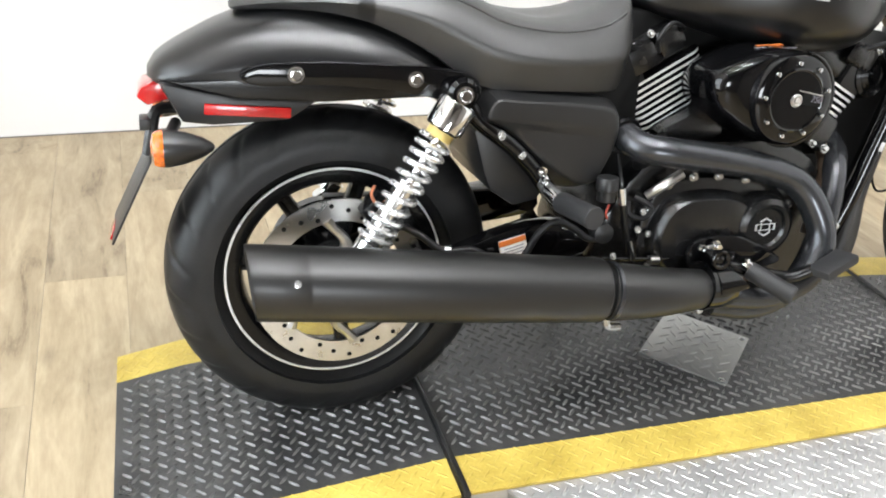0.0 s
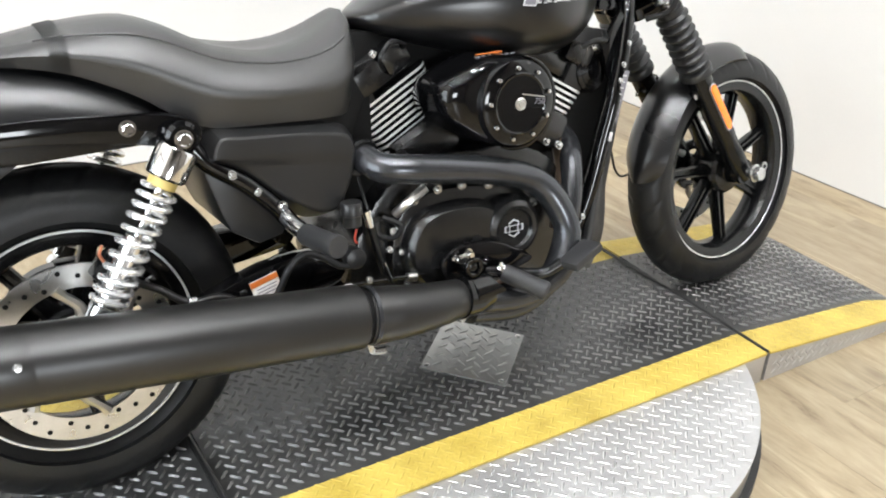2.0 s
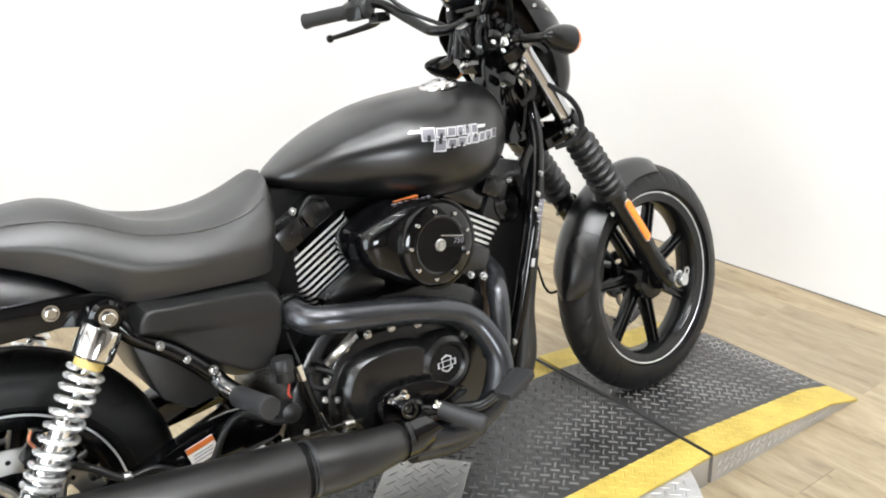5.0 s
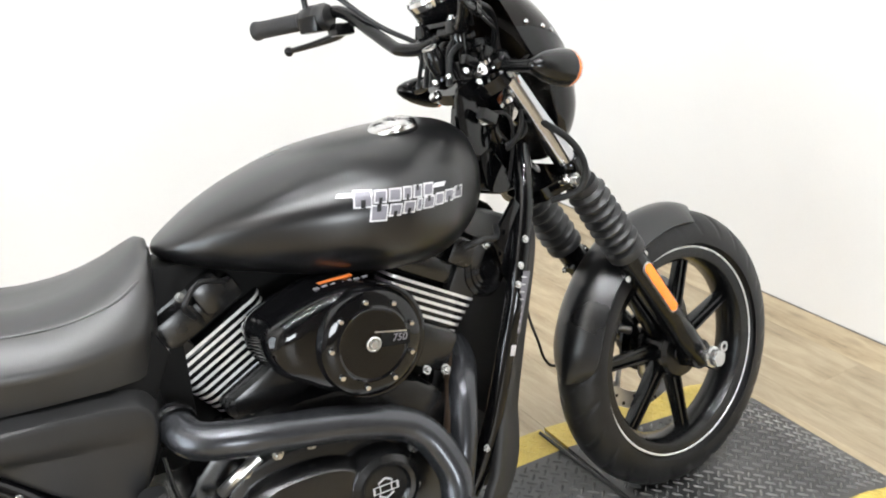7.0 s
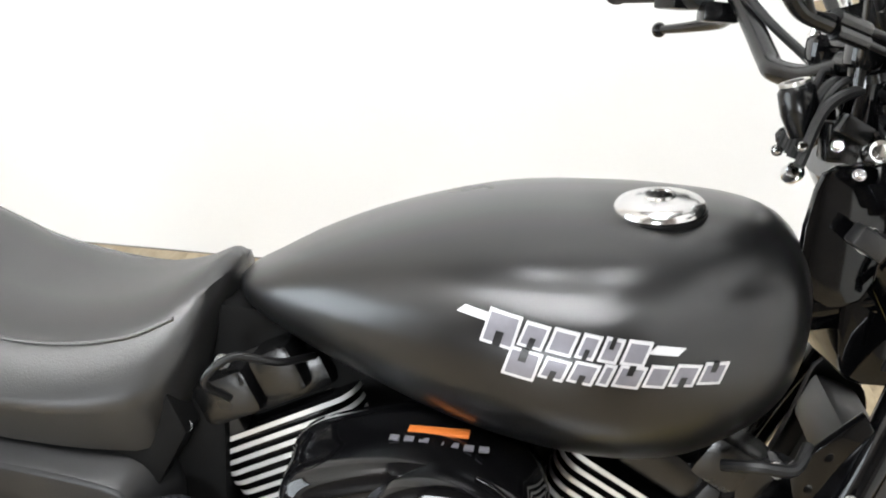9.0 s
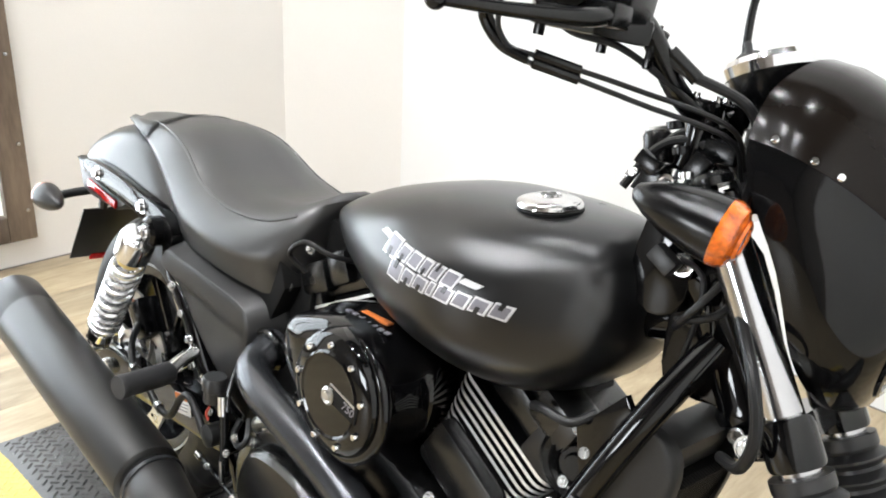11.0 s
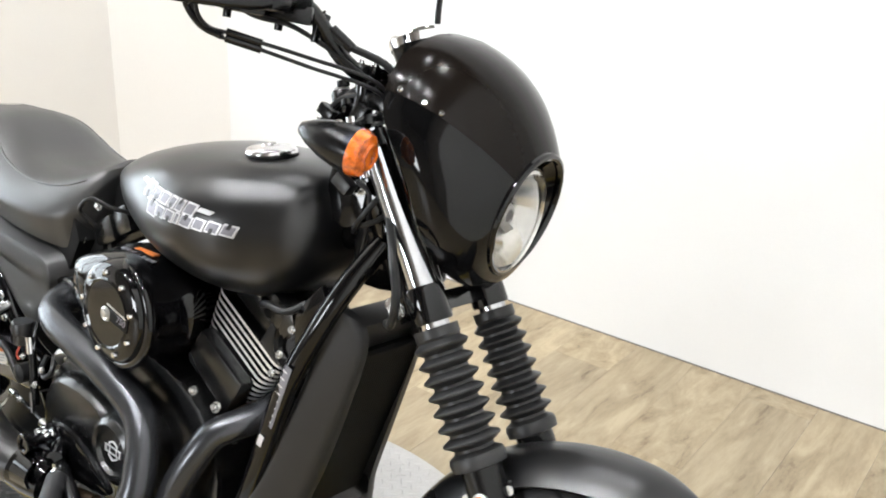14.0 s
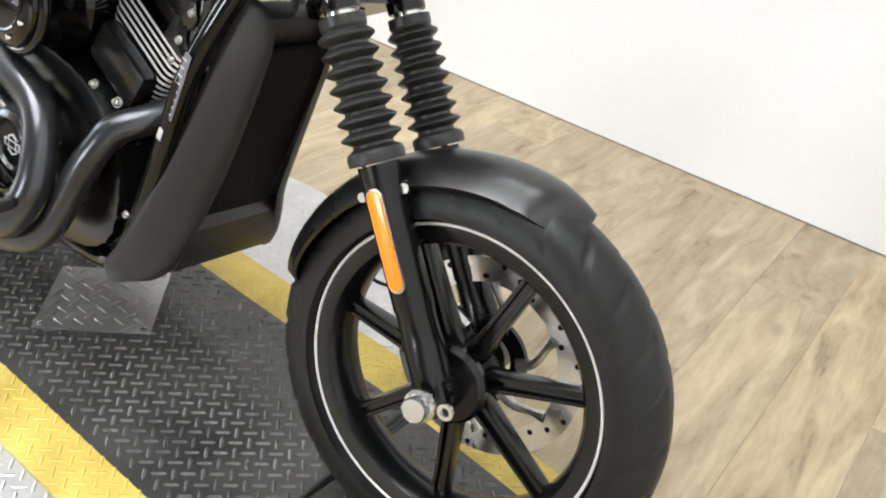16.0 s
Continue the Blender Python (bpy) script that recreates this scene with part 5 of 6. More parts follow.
# number plate bracket
part("plate_bracket", tube([(-0.240, 0.0, 0.545), (-0.272, -0.02, 0.545), (-0.283, -0.03, 0.510), (-0.290, -0.03, 0.478)], 0.010, 8, 4), PLASTIC, bike, "black number plate bracket")
brk = part("plate_holder", box((-0.320, 0.0, 0.412), (0.004, 0.150, 0.150), 0.0015, Matrix.Rotation(radians(27), 4, "Y")), PLASTIC, bike, "blank black plate holder")
part("plate_reflector", box((-0.354, 0.0, 0.345), (0.007, 0.06, 0.018), 0.002, Matrix.Rotation(radians(27), 4, "Y")), REDLENS, brk, "small red reflector")
part("bracket_light", box((-0.290, -0.02, 0.528), (0.018, 0.04, 0.018), 0.003), PLASTIC, bike)

# ---- shocks ----
for sgn in (-1, 1):
    top, bot = Vector((0.186, sgn * 0.172, 0.588)), Vector((0.020, sgn * 0.168, 0.318))
    ax = (bot - top).normalized()
    L = (bot - top).length
    sh = part("rear_shock", lathe([(0, 0.012), (0.029, 0.012), (0.031, 0.016), (0.031, 0.058), (0.028, 0.062), (0, 0.062)], top, ax, 40), CHROME, bike, "chrome coil-over rear shock")
    part("shock_bumper", lathe([(0, 0.060), (0.022, 0.060), (0.022, 0.076), (0, 0.076)], top, ax, 28), surface("amber_bumper", (0.55, 0.42, 0.14), 0.4) if sgn < 0 else bpy.data.materials["amber_bumper"], sh)
    part("shock_rod", lathe([(0, 0.07), (0.007, 0.07), (0.007, 0.16), (0.019, 0.16), (0.019, L - 0.045), (0.024, L - 0.042), (0.024, L - 0.022), (0.014, L - 0.018), (0.014, L), (0, L)], top, ax, 28), CHROME, sh)
    u = ax.orthogonal().normalized()
    v = ax.cross(u)
    coil = []
    turns, l0, l1 = 10.5, 0.078, L - 0.045
    n = int(turns * 18)
    for k in range(n + 1):
        t = k / n
        s = t - 0.06 * math.sin(2 * math.pi * t) / 2
        a = 2 * math.pi * turns * t
        coil.append(top + ax * (l0 + (l1 - l0) * s) + (u * math.cos(a) + v * math.sin(a)) * 0.0255)
    part("shock_spring", tube(coil, 0.0046, 8, straight=True), SPRING, sh, "chrome coil spring")
    part("shock_eye", lathe([(0.008, -0.016), (0.018, -0.016), (0.018, 0.016), (0.008, 0.016)], bot, RIGHT, 28, True), CHROME, sh)

# ---- swingarm, belt, frame ----
pulley = part("belt_pulley", lathe([(0.018, 0.0), (0.050, 0.004), (0.084, 0.004), (0.088, -0.004), (0.100, -0.004), (0.100, 0.022), (0.088, 0.022), (0.080, 0.012), (0.018, 0.014)], RW + Vector((0, 0.062, 0)), (0, 1, 0), 72, True), GLOSS, bike, "gloss black rear belt pulley")
for s in (0.1045, -0.1045):
    part("drive_belt", prism([(RW.x - 0.004 * s, RW.z + s), (0.42, 0.318 + 0.34 * s), (0.42, 0.318 + 0.30 * s), (RW.x - 0.004 * s, RW.z + 0.957 * s)], 0.061, 0.083, 0.001), HOSE, bike, "black rubber drive belt")
for sgn in (-1, 1):
    y = sgn * 0.118
    part("swingarm", prism(rounded([(-0.06, 0.270), (0.02, 0.292), (0.16, 0.300), (0.30, 0.345), (0.42, 0.345), (0.44, 0.290), (0.30, 0.268), (0.12, 0.240), (0.0, 0.230), (-0.06, 0.245)], 4), y - 0.018, y + 0.018, 0.008), GLOSS, bike, "gloss black swingarm")
part("rear_axle", lathe([(0, 0.150), (0.014, 0.150), (0.016, 0.146), (0.016, 0.132), (0.010, 0.13), (0.010, -0.15), (0, -0.15)], RW, RIGHT, 24), ZINC, bike)
sw = part("warning_sticker", box((0.301, -0.1385, 0.313), (0.050, 0.0016, 0.036), 0.0004, Matrix.Rotation(radians(-14), 4, "Y")), WHITE_LABEL, bike, "white warning sticker with an orange header")
part("sticker_header", box((0.301 - 0.003, -0.1398, 0.325), (0.050, 0.0012, 0.010), 0.0002, Matrix.Rotation(radians(-14), 4, "Y")), ORANGE_LABEL, sw, "orange band")
for k in range(3):
    part("print_line", box((0.302, -0.1397, 0.314 - 0.006 * k), (0.036, 0.0008, 0.0014), 0.0, Matrix.Rotation(radians(-14), 4, "Y")), DECAL_DARK, sw)
part("rear_mudguard", prism([(0.228, 0.515), (0.250, 0.440), (0.262, 0.410), (0.307, 0.380), (0.350, 0.388), (0.368, 0.420), (0.300, 0.500), (0.262, 0.540)], -0.112, 0.105, 0.005), PLASTIC, bike, "black plastic mudguard")
part("seat_pan", prism([(0.215, 0.560), (0.240, 0.606), (0.470, 0.606), (0.500, 0.640), (0.520, 0.600), (0.490, 0.540), (0.470, 0.480), (0.30, 0.520)], -0.110, 0.110, 0.004), DARK, bike, "black frame body under the seat")
for sgn in (-1, 1):
    part("frame_rail", tube([(0.205, sgn * 0.128, 0.570), (0.230, sgn * 0.134, 0.537), (0.284, sgn * 0.138, 0.496), (0.330, sgn * 0.138, 0.450), (0.366, sgn * 0.136, 0.404), (0.405, sgn * 0.130, 0.370), (0.44, sgn * 0.12, 0.345)], 0.0150, 16), GLOSS, bike, "gloss black frame tube")
    part("down_tube", tube([(1.155, sgn * 0.045, 0.770), (1.125, sgn * 0.088, 0.690), (1.078, sgn * 0.118, 0.560), (1.045, sgn * 0.120, 0.450), (1.005, sgn * 0.118, 0.320), (0.955, sgn * 0.112, 0.215), (0.89, sgn * 0.10, 0.165), (0.70, sgn * 0.10, 0.158), (0.50, sgn * 0.105, 0.185), (0.43, sgn * 0.11, 0.28)], 0.0160, 16, 8), GLOSS, bike, "gloss black frame down tube")
    for x, y, z in ((0.345, 0.155, 0.432), (0.338, 0.154, 0.452), (0.352, 0.154, 0.412)):
        part("frame_bolt", bolt((x, sgn * y, z), (0, sgn, 0), 0.006, 0.008), CHROME, bike)
part("frame_backbone", tube([(1.13, 0, 0.775), (1.0, 0, 0.735), (0.75, 0, 0.665), (0.50, 0, 0.60)], 0.026, 14), GLOSS, bike)
dl = part("frame_label", box((1.0755, -0.1345, 0.535), (0.013, 0.0012, 0.105), 0.0002, Matrix.Rotation(radians(16), 4, "Y")), DECAL_DARK, bike, "grey data label with unreadable print")
part("label_square", box((1.050, -0.1375, 0.458), (0.009, 0.0014, 0.018), 0.0002, Matrix.Rotation(radians(16), 4, "Y")), DECAL, dl)
for k in range(8):
    part("label_bar", box((1.0755 - 0.003 + 0.0265 * (k - 3.5) / 3.5 * 0.42, -0.1353, 0.535 + 0.042 * (k - 3.5) / 3.5), (0.009, 0.0008, 0.0020), 0, Matrix.Rotation(radians(16), 4, "Y")), DECAL, dl)

# ---- side cover ----
def grown(poly, d):
    """The outline pushed out by d, square to its edges."""
    n = len(poly)
    area = sum(poly[k][0] * poly[(k + 1) % n][1] - poly[(k + 1) % n][0] * poly[k][1] for k in range(n))
    res = []
    for k in range(n):
        a, b = Vector(poly[k - 1]), Vector(poly[(k + 1) % n])
        t = (b - a).normalized()
        res.append(Vector(poly[k]) + Vector((t.y, -t.x)) * (d if area > 0 else -d))
    return res


COVER = rounded([(0.236, 0.548), (0.250, 0.574), (0.290, 0.571), (0.380, 0.563), (0.452, 0.552), (0.472, 0.540), (0.477, 0.515), (0.470, 0.480), (0.455, 0.448), (0.443, 0.428), (0.421, 0.424), (0.394, 0.433), (0.340, 0.472), (0.290, 0.517), (0.250, 0.541)], 4)
for sgn in (-1, 1):
    rings = []
    for d, y, k in ((0.026, 0.055, 0), (0.026, 0.082, 0), (0.0245, 0.088, 0.05), (0.0215, 0.093, 0.12), (0.005, 0.136, 0.85), (0.002, 0.1405, 0.96), (-0.001, 0.142, 1.0), (-0.004, 0.1425, 1.0)):
        ring = []
        for p in grown(COVER, d):
            fore = max(0.0, min(1.0, (p.x - 0.236) / 0.24))
            crease = 0.545 - 0.12 * (p.x - 0.236)       # the face folds in below this line, the fold fades forwards
            fold = min(0.010, 0.70 * max(0.0, crease - p.y)) * (1 - 0.85 * fore)
            ring.append((p.x, sgn * (y + k * (0.018 * (1 - fore) - fold)), p.y))
        rings.append(ring)
    for f in (0.88, 0.74, 0.58, 0.40, 0.20, 0.05):
        ring = []
        for p in grown(COVER, -0.004):
            q = Vector((0.385, 0.510)).lerp(p, f)
            fore = max(0.0, min(1.0, (q.x - 0.236) / 0.24))
            fold = min(0.010, 0.70 * max(0.0, 0.545 - 0.12 * (q.x - 0.236) - q.y)) * (1 - 0.85 * fore)
            ring.append((q.x, sgn * (0.1425 + 0.018 * (1 - fore) - fold), q.y))
        rings.append(ring)
    part("side_cover", loft(rings), PLASTIC, bike, "satin black moulded side cover", False, 22)

# ---- exhaust ----
M0, M1 = Vector((-0.177, -0.255, 0.342)), Vector((0.398, -0.254, 0.273))
ax = (M1 - M0).normalized()
L = (M1 - M0).length
bm = bmesh.new()
u = Vector((0, -1, 0))
v = ax.cross(u).normalized()
rings = []
for k, (s, r) in enumerate([(0.085, 0.046), (0.020, 0.0535), (0.004, 0.0545), (0.0, 0.0560), (0.004, 0.0572), (0.05, 0.0572), (0.08, 0.0572), (0.083, 0.0566), (0.086, 0.0572), (0.35, 0.0565), (L - 0.01, 0.0545), (L - 0.004, 0.0535), (L, 0.048), (L + 0.004, 0.03)]):
    ring = []
    for j in range(56):
        a = 2 * math.pi * j / 56
        slant = -0.012 * math.sin(a) * max(0.0, 1 - s / 0.20) if k > 0 else 0.0
        p = M0 + ax * (s - slant + 0.018) + (u * math.cos(a) + v * math.sin(a)) * r
        ring.append(p)
    rings.append(ring)
add_rings(bm, rings)
muffler = part("muffler", bm, MUFFLER, bike, "satin black slash-cut muffler", False, 30)
part("muffler_rivet", lathe([(0, 0.003), (0.005, 0.0025), (0.0065, 0), (0, 0)], Vector((-0.097, -0.3085, 0.354)), Vector((0, -0.95, 0.3)), 16), ZINC, muffler, "bright rivet")
part("joint_gap", tube([M1 + ax * 0.001, M1 + ax * 0.034], 0.0445, 36, 2), DARK, bike)
part("mid_pipe", tube([M1 + ax * 0.032, (0.50, -0.262, 0.262), (0.58, -0.255, 0.255), (0.655, -0.235, 0.246)], [0.0475, 0.046, 0.041, 0.036, 0.030], 40), MUFFLER, bike, "satin black exhaust heat shield")
part("mid_pipe_band", lathe([(0.048, 0.0), (0.0505, 0.001), (0.0505, 0.008), (0.048, 0.009)], M1 + ax * 0.030, ax, 40, True), PIPE, bike)
part("under_pipe", tube([(0.43, -0.235, 0.222), (0.55, -0.230, 0.216), (0.66, -0.222, 0.222), (0.74, -0.20, 0.222)], 0.019, 16), RUST, bike, "heat tinted pipe under the shield")
part("pipe_clamp", tube([(0.425, -0.262, 0.224), (0.432, -0.262, 0.206), (0.455, -0.262, 0.202)], 0.007, 8), ZINC, bike, "corroded clamp bolt")
part("pipe_clamp", tube([(0.615, -0.245, 0.218), (0.622, -0.245, 0.205)], 0.007, 8, 2), ZINC, bike)
REAR_PIPE = [(0.500, -0.100, 0.505), (0.520, -0.150, 0.486), (0.568, -0.172, 0.479), (0.643, -0.178, 0.468), (0.730, -0.179, 0.451), (0.810, -0.180, 0.425), (0.847, -0.189, 0.398), (0.868, -0.203, 0.362), (0.878, -0.217, 0.322), (0.868, -0.230, 0.284), (0.835, -0.236, 0.242), (0.76, -0.236, 0.220), (0.66, -0.236, 0.232)]
part("rear_header", tube(REAR_PIPE, 0.0262, 28, 8), PIPE, bike, "satin black bent header pipe")
part("header_flange", lathe([(0, 0), (0.033, 0), (0.035, 0.006), (0.033, 0.012), (0, 0.012)], (0.503, -0.108, 0.500), Vector((0.1, -1, -0.3)), 24), SATIN, bike)
FRONT_PIPE = [(0.985, -0.030, 0.470), (0.984, -0.072, 0.453), (0.970, -0.106, 0.440), (0.949, -0.136, 0.423), (0.936, -0.155, 0.391), (0.922, -0.170, 0.351), (0.904, -0.181, 0.298), (0.877, -0.190, 0.240), (0.832, -0.198, 0.198), (0.76, -0.203, 0.180), (0.66, -0.210, 0.20)]
part("front_header", tube(FRONT_PIPE, 0.0232, 26, 8), PIPE, bike, "satin black bent header pipe")

# ---- engine ----
part("crankcase", prism(rounded([(0.46, 0.250), (0.50, 0.390), (0.60, 0.470), (0.78, 0.480), (0.90, 0.440), (0.955, 0.340), (0.93, 0.220), (0.80, 0.170), (0.58, 0.170)], 4), -0.130, 0.130, 0.012), CASE, bike, "black engine crankcase")
part("clutch_cover_flange", prism(rounded([(0.535, 0.275), (0.535, 0.350), (0.565, 0.405), (0.63, 0.425), (0.72, 0.420), (0.80, 0.405), (0.845, 0.350), (0.830, 0.280), (0.775, 0.245), (0.64, 0.235), (0.57, 0.240)], 4), -0.158, -0.125, 0.006), CASE, bike)
egg = rounded([(0.548, 0.300), (0.552, 0.350), (0.582, 0.392), (0.64, 0.404), (0.71, 0.398), (0.75, 0.37), (0.755, 0.30), (0.72, 0.255), (0.64, 0.240), (0.575, 0.255)], 4)
rings = []
for y, s in ((-0.150, 1.0), (-0.170, 0.985), (-0.182, 0.94), (-0.189, 0.86), (-0.192, 0.6)):
    rings.append([(0.655 + (x - 0.655) * s, y, 0.325 + (z - 0.325) * s) for x, z in egg])
part("clutch_cover", loft(rings), CASE, bike, "satin black clutch cover", False, 30)
CV = Vector((0.773, -0.150, 0.334))
cc = part("round_cover", lathe([(0, 0.040), (0.032, 0.040), (0.035, 0.0405), (0.039, 0.047), (0.046, 0.049), (0.055, 0.044), (0.060, 0.034), (0.061, 0.0), (0, 0.0)], CV, RIGHT, 56), CASE, bike, "round satin black cover with a dished centre", False, 25)


def flat_frame(poly, width, place, lift):
    """A thin raised outline of poly, rows (x, z)."""
    n = len(poly)
    bm = bmesh.new()
    inner = [(x * (1 - width / 0.02), z * (1 - width / 0.02)) for x, z in poly]
    for k in range(n):
        a, b, c, d = poly[k], poly[(k + 1) % n], inner[(k + 1) % n], inner[k]
        add_rings(bm, [[(place[0] + p[0], place[1] - y, place[2] + p[1]) for p in (a, b, c, d)] for y in (0, lift)])
    return bm


shield = [(-0.010, 0.006), (-0.012, 0.012), (0.0, 0.018), (0.012, 0.012), (0.010, 0.006), (0.010, -0.006), (0.013, -0.011), (0.0, -0.018), (-0.013, -0.011), (-0.010, -0.006)]
part("cover_emblem", joined(flat_frame(shield, 0.0032, (0.773, -0.190, 0.334), 0.0012), flat_frame([(-0.021, 0.006), (0.021, 0.006), (0.021, -0.006), (-0.021, -0.006)], 0.0030, (0.773, -0.190, 0.334), 0.0016)), DECAL, cc, "plain silver shield outline with a bar")
for x, z in ((0.545, 0.372), (0.580, 0.416), (0.629, 0.428), (0.680, 0.427), (0.738, 0.418), (0.800, 0.412), (0.840, 0.365), (0.838, 0.300), (0.80, 0.255), (0.560, 0.262)):
    part("case_screw", bolt((x, -0.157, z), RIGHT, 0.0058, 0.009), ZINC, bike)
part("timing_bracket", tube([(0.545, -0.150, 0.395), (0.565, -0.165, 0.418), (0.60, -0.165, 0.438)], 0.009, 10), STEEL, bike)


def cylinder(base, axis_tilt, label, back):
    """A finned barrel with its head. base: middle of the lowest fin, axis_tilt: degrees, forwards positive."""
    rot = Matrix.Translation(base) @ Matrix.Rotation(radians(axis_tilt), 4, "Y")
    b = box((0, 0, 0.044), (0.140, 0.140, 0.110), 0.012)
    b.transform(rot)
    barrel = part("cylinder", b, CASE, bike, label)
    for k in range(10):
        long = 0.180 - 0.005 * (9 - k)
        f = box((0, 0, 0.0118 * (k - 1)), (long, 0.158, 0.0050), 0.0)
        vert = [e for e in f.edges if abs(e.verts[0].co.z - e.verts[1].co.z) > 0.004]
        bmesh.ops.bevel(f, geom=vert, offset=0.022, segments=5, profile=0.5, affect="EDGES")
        f.normal_update()
        for face in f.faces:
            face.material_index = 1 if abs(face.normal.z) > 0.7 else 0
        f.transform(rot)
        part("fin", f, [ALU, CASE], barrel, "machined bright fin edge" if k == 0 else "", False, 30)
    b = box((0, 0, 0.124), (0.146, 0.140, 0.040), 0.012)
    b.transform(rot)
    head = part("cylinder_head", b, CASE, barrel, "black cylinder head")
    b = box((0.0, 0, 0.150), (0.112, 0.116, 0.036), 0.014)
    b.transform(rot)
    part("rocker_cover", b, CASE, barrel)
    for dx, dy in ((-0.045, -0.060), (0.045, -0.060), (-0.02, -0.064)):
        bb = bolt((dx, dy, 0.142), (0, 0, 1), 0.0042, 0.008)
        bb.transform(rot)
        part("head_bolt", bb, ZINC, barrel)
    b = box((0.055 * back, -0.066, 0.118), (0.050, 0.026, 0.046), 0.006)
    b.transform(rot)
    part("head_lug", b, PLASTIC, barrel)
    return barrel


cylinder((0.634, 0.008, 0.5150), -28.6, "black finned rear engine cylinder", -1)
cylinder((0.897, -0.005, 0.4980), 28.6, "black finned front engine cylinder", 1)
part("engine_core", prism([(0.50, 0.42), (1.00, 0.42), (1.02, 0.60), (0.98, 0.668), (0.70, 0.700), (0.52, 0.705), (0.49, 0.60)], -0.045, 0.045, 0.01), DARK, bike)
part("plug_lead", tube([(0.560, -0.105, 0.640), (0.545, -0.125, 0.665), (0.570, -0.120, 0.690), (0.605, -0.10, 0.680), (0.625, -0.06, 0.67)], 0.0038, 10), HOSE, bike, "black spark plug lead")
part("plug_lead", tube([(0.995, -0.105, 0.640), (1.02, -0.118, 0.650), (1.050, -0.112, 0.648), (1.065, -0.09, 0.66)], 0.0055, 10), HOSE, bike, "grey spark plug lead")
horn = part("horn", lathe([(0, 0.016), (0.012, 0.016), (0.014, 0.010), (0.020, 0.010), (0.022, 0.014), (0.026, 0.010), (0.030, 0.013), (0.034, 0.009), (0.040, 0.012), (0.046, 0.006), (0.047, -0.010), (0, -0.014)], (1.045, -0.070, 0.585), Vector((0.25, -1, 0.1)), 40), SATIN, bike, "ribbed round black horn")

# ---- air cleaner ----
AC = Vector((0.773, -0.118, 0.572))
teardrop = rounded([(0.634, 0.555), (0.622, 0.590), (0.630, 0.618), (0.668, 0.638), (0.730, 0.656), (0.790, 0.653), (0.838, 0.626), (0.856, 0.580), (0.845, 0.530), (0.808, 0.496), (0.760, 0.487), (0.712, 0.502), (0.665, 0.530)], 4)
rings = []
for y, s, sx in ((-0.086, 0.93, 0), (-0.092, 0.985, 0), (-0.108, 1.0, 0), (-0.116, 0.998, 0), (-0.120, 0.968, 0), (-0.150, 0.955, 0), (-0.172, 0.945, 0.001), (-0.184, 0.915, 0.003), (-0.192, 0.85, 0.008), (-0.195, 0.70, 0.02)):
    rings.append([(0.735 + sx + (x - 0.735) * s, y, 0.576 + (z - 0.576) * s) for x, z in teardrop])
air = part("air_cleaner", loft(rings), GLOSS, bike, "gloss black teardrop air cleaner cover", False, 40)
part("air_cleaner_back", prism([(0.735 + (x - 0.735) * 0.90, 0.570 + (z - 0.576) * 0.86) for x, z in teardrop], -0.126, -0.060, 0.006), GLOSS, bike)
part("round_face", lathe([(0, 0.094), (0.050, 0.094), (0.053, 0.0955), (0.056, 0.0935), (0.070, 0.0915), (0.076, 0.088), (0.080, 0.078), (0.081, 0.060), (0, 0.060)], AC, RIGHT, 72), GLOSS, air, "gloss black round face", False, 25)
for k in range(9):
    a = 2 * math.pi * k / 9 + 0.25
    part("face_bolt", lathe([(0, 0.005), (0.0035, 0.0045), (0.0045, 0.002), (0.0045, -0.001), (0, -0.001)], AC + Vector((0.0635 * math.cos(a), -0.0925, 0.0635 * math.sin(a))), RIGHT, 14), CHROME, air)
part("centre_bolt", joined(lathe([(0.0065, 0.0), (0.0115, 0.0), (0.0115, 0.002), (0.009, 0.004), (0.0065, 0.002)], AC + Vector((0, -0.0935, 0)), RIGHT, 28, True), bolt(AC + Vector((0, -0.0935, 0)), RIGHT, 0.0055, 0.005)), STEEL, air)
# slot in the face: bright strip for its lit edge, black sheet for its shade
part("slot_edge_light", box(AC + Vector((0.028, -0.0948, 0.012)), (0.050, 0.0014, 0.0022), 0.0004, Matrix.Rotation(radians(12), 4, "Y")), STEEL, air)
part("slot_shade", box(AC + Vector((0.034, -0.0944, 0.0)), (0.046, 0.001, 0.021), 0.0004, Matrix.Rotation(radians(8), 4, "Y")), DARK, air)
cu = bpy.data.curves.new("numerals", "FONT")
cu.body, cu.size, cu.extrude, cu.align_x, cu.align_y, cu.shear = "750", 0.0155, 0.0005, "CENTER", "CENTER", 0.2
tmp = new("tmp_text", cu)
me = bpy.data.meshes.new_from_object(tmp.evaluated_get(bpy.context.evaluated_depsgraph_get()))
bpy.data.objects.remove(tmp)
bm = bmesh.new()
bm.from_mesh(me)
bpy.data.meshes.remove(me)
bm.transform(Matrix.Translation(AC + Vector((0.040, -0.0954, 0.0))) @ Matrix.Rotation(radians(8), 4, "Y") @ Matrix.Rotation(radians(90), 4, "X"))
part("numerals", bm, DECAL_DARK, air, "silver numerals 750")
for x, m, w in ((0.761, ORANGE_LABEL, 0.052),):
    lab = part("top_label", box((x - 0.004, -0.136, 0.6535), (w, 0.011, 0.0030), 0.0006, Matrix.Rotation(radians(-3), 4, "Y")), m, air, "small orange label")
for k in range(7):
    part("label_bar", box((0.722 + 0.0125 * k, -0.152, 0.6522 + 0.0006 * math.sin(k)), (0.008, 0.007, 0.0018), 0.0, Matrix.Rotation(radians(-3), 4, "Y")), DECAL_DARK, air)

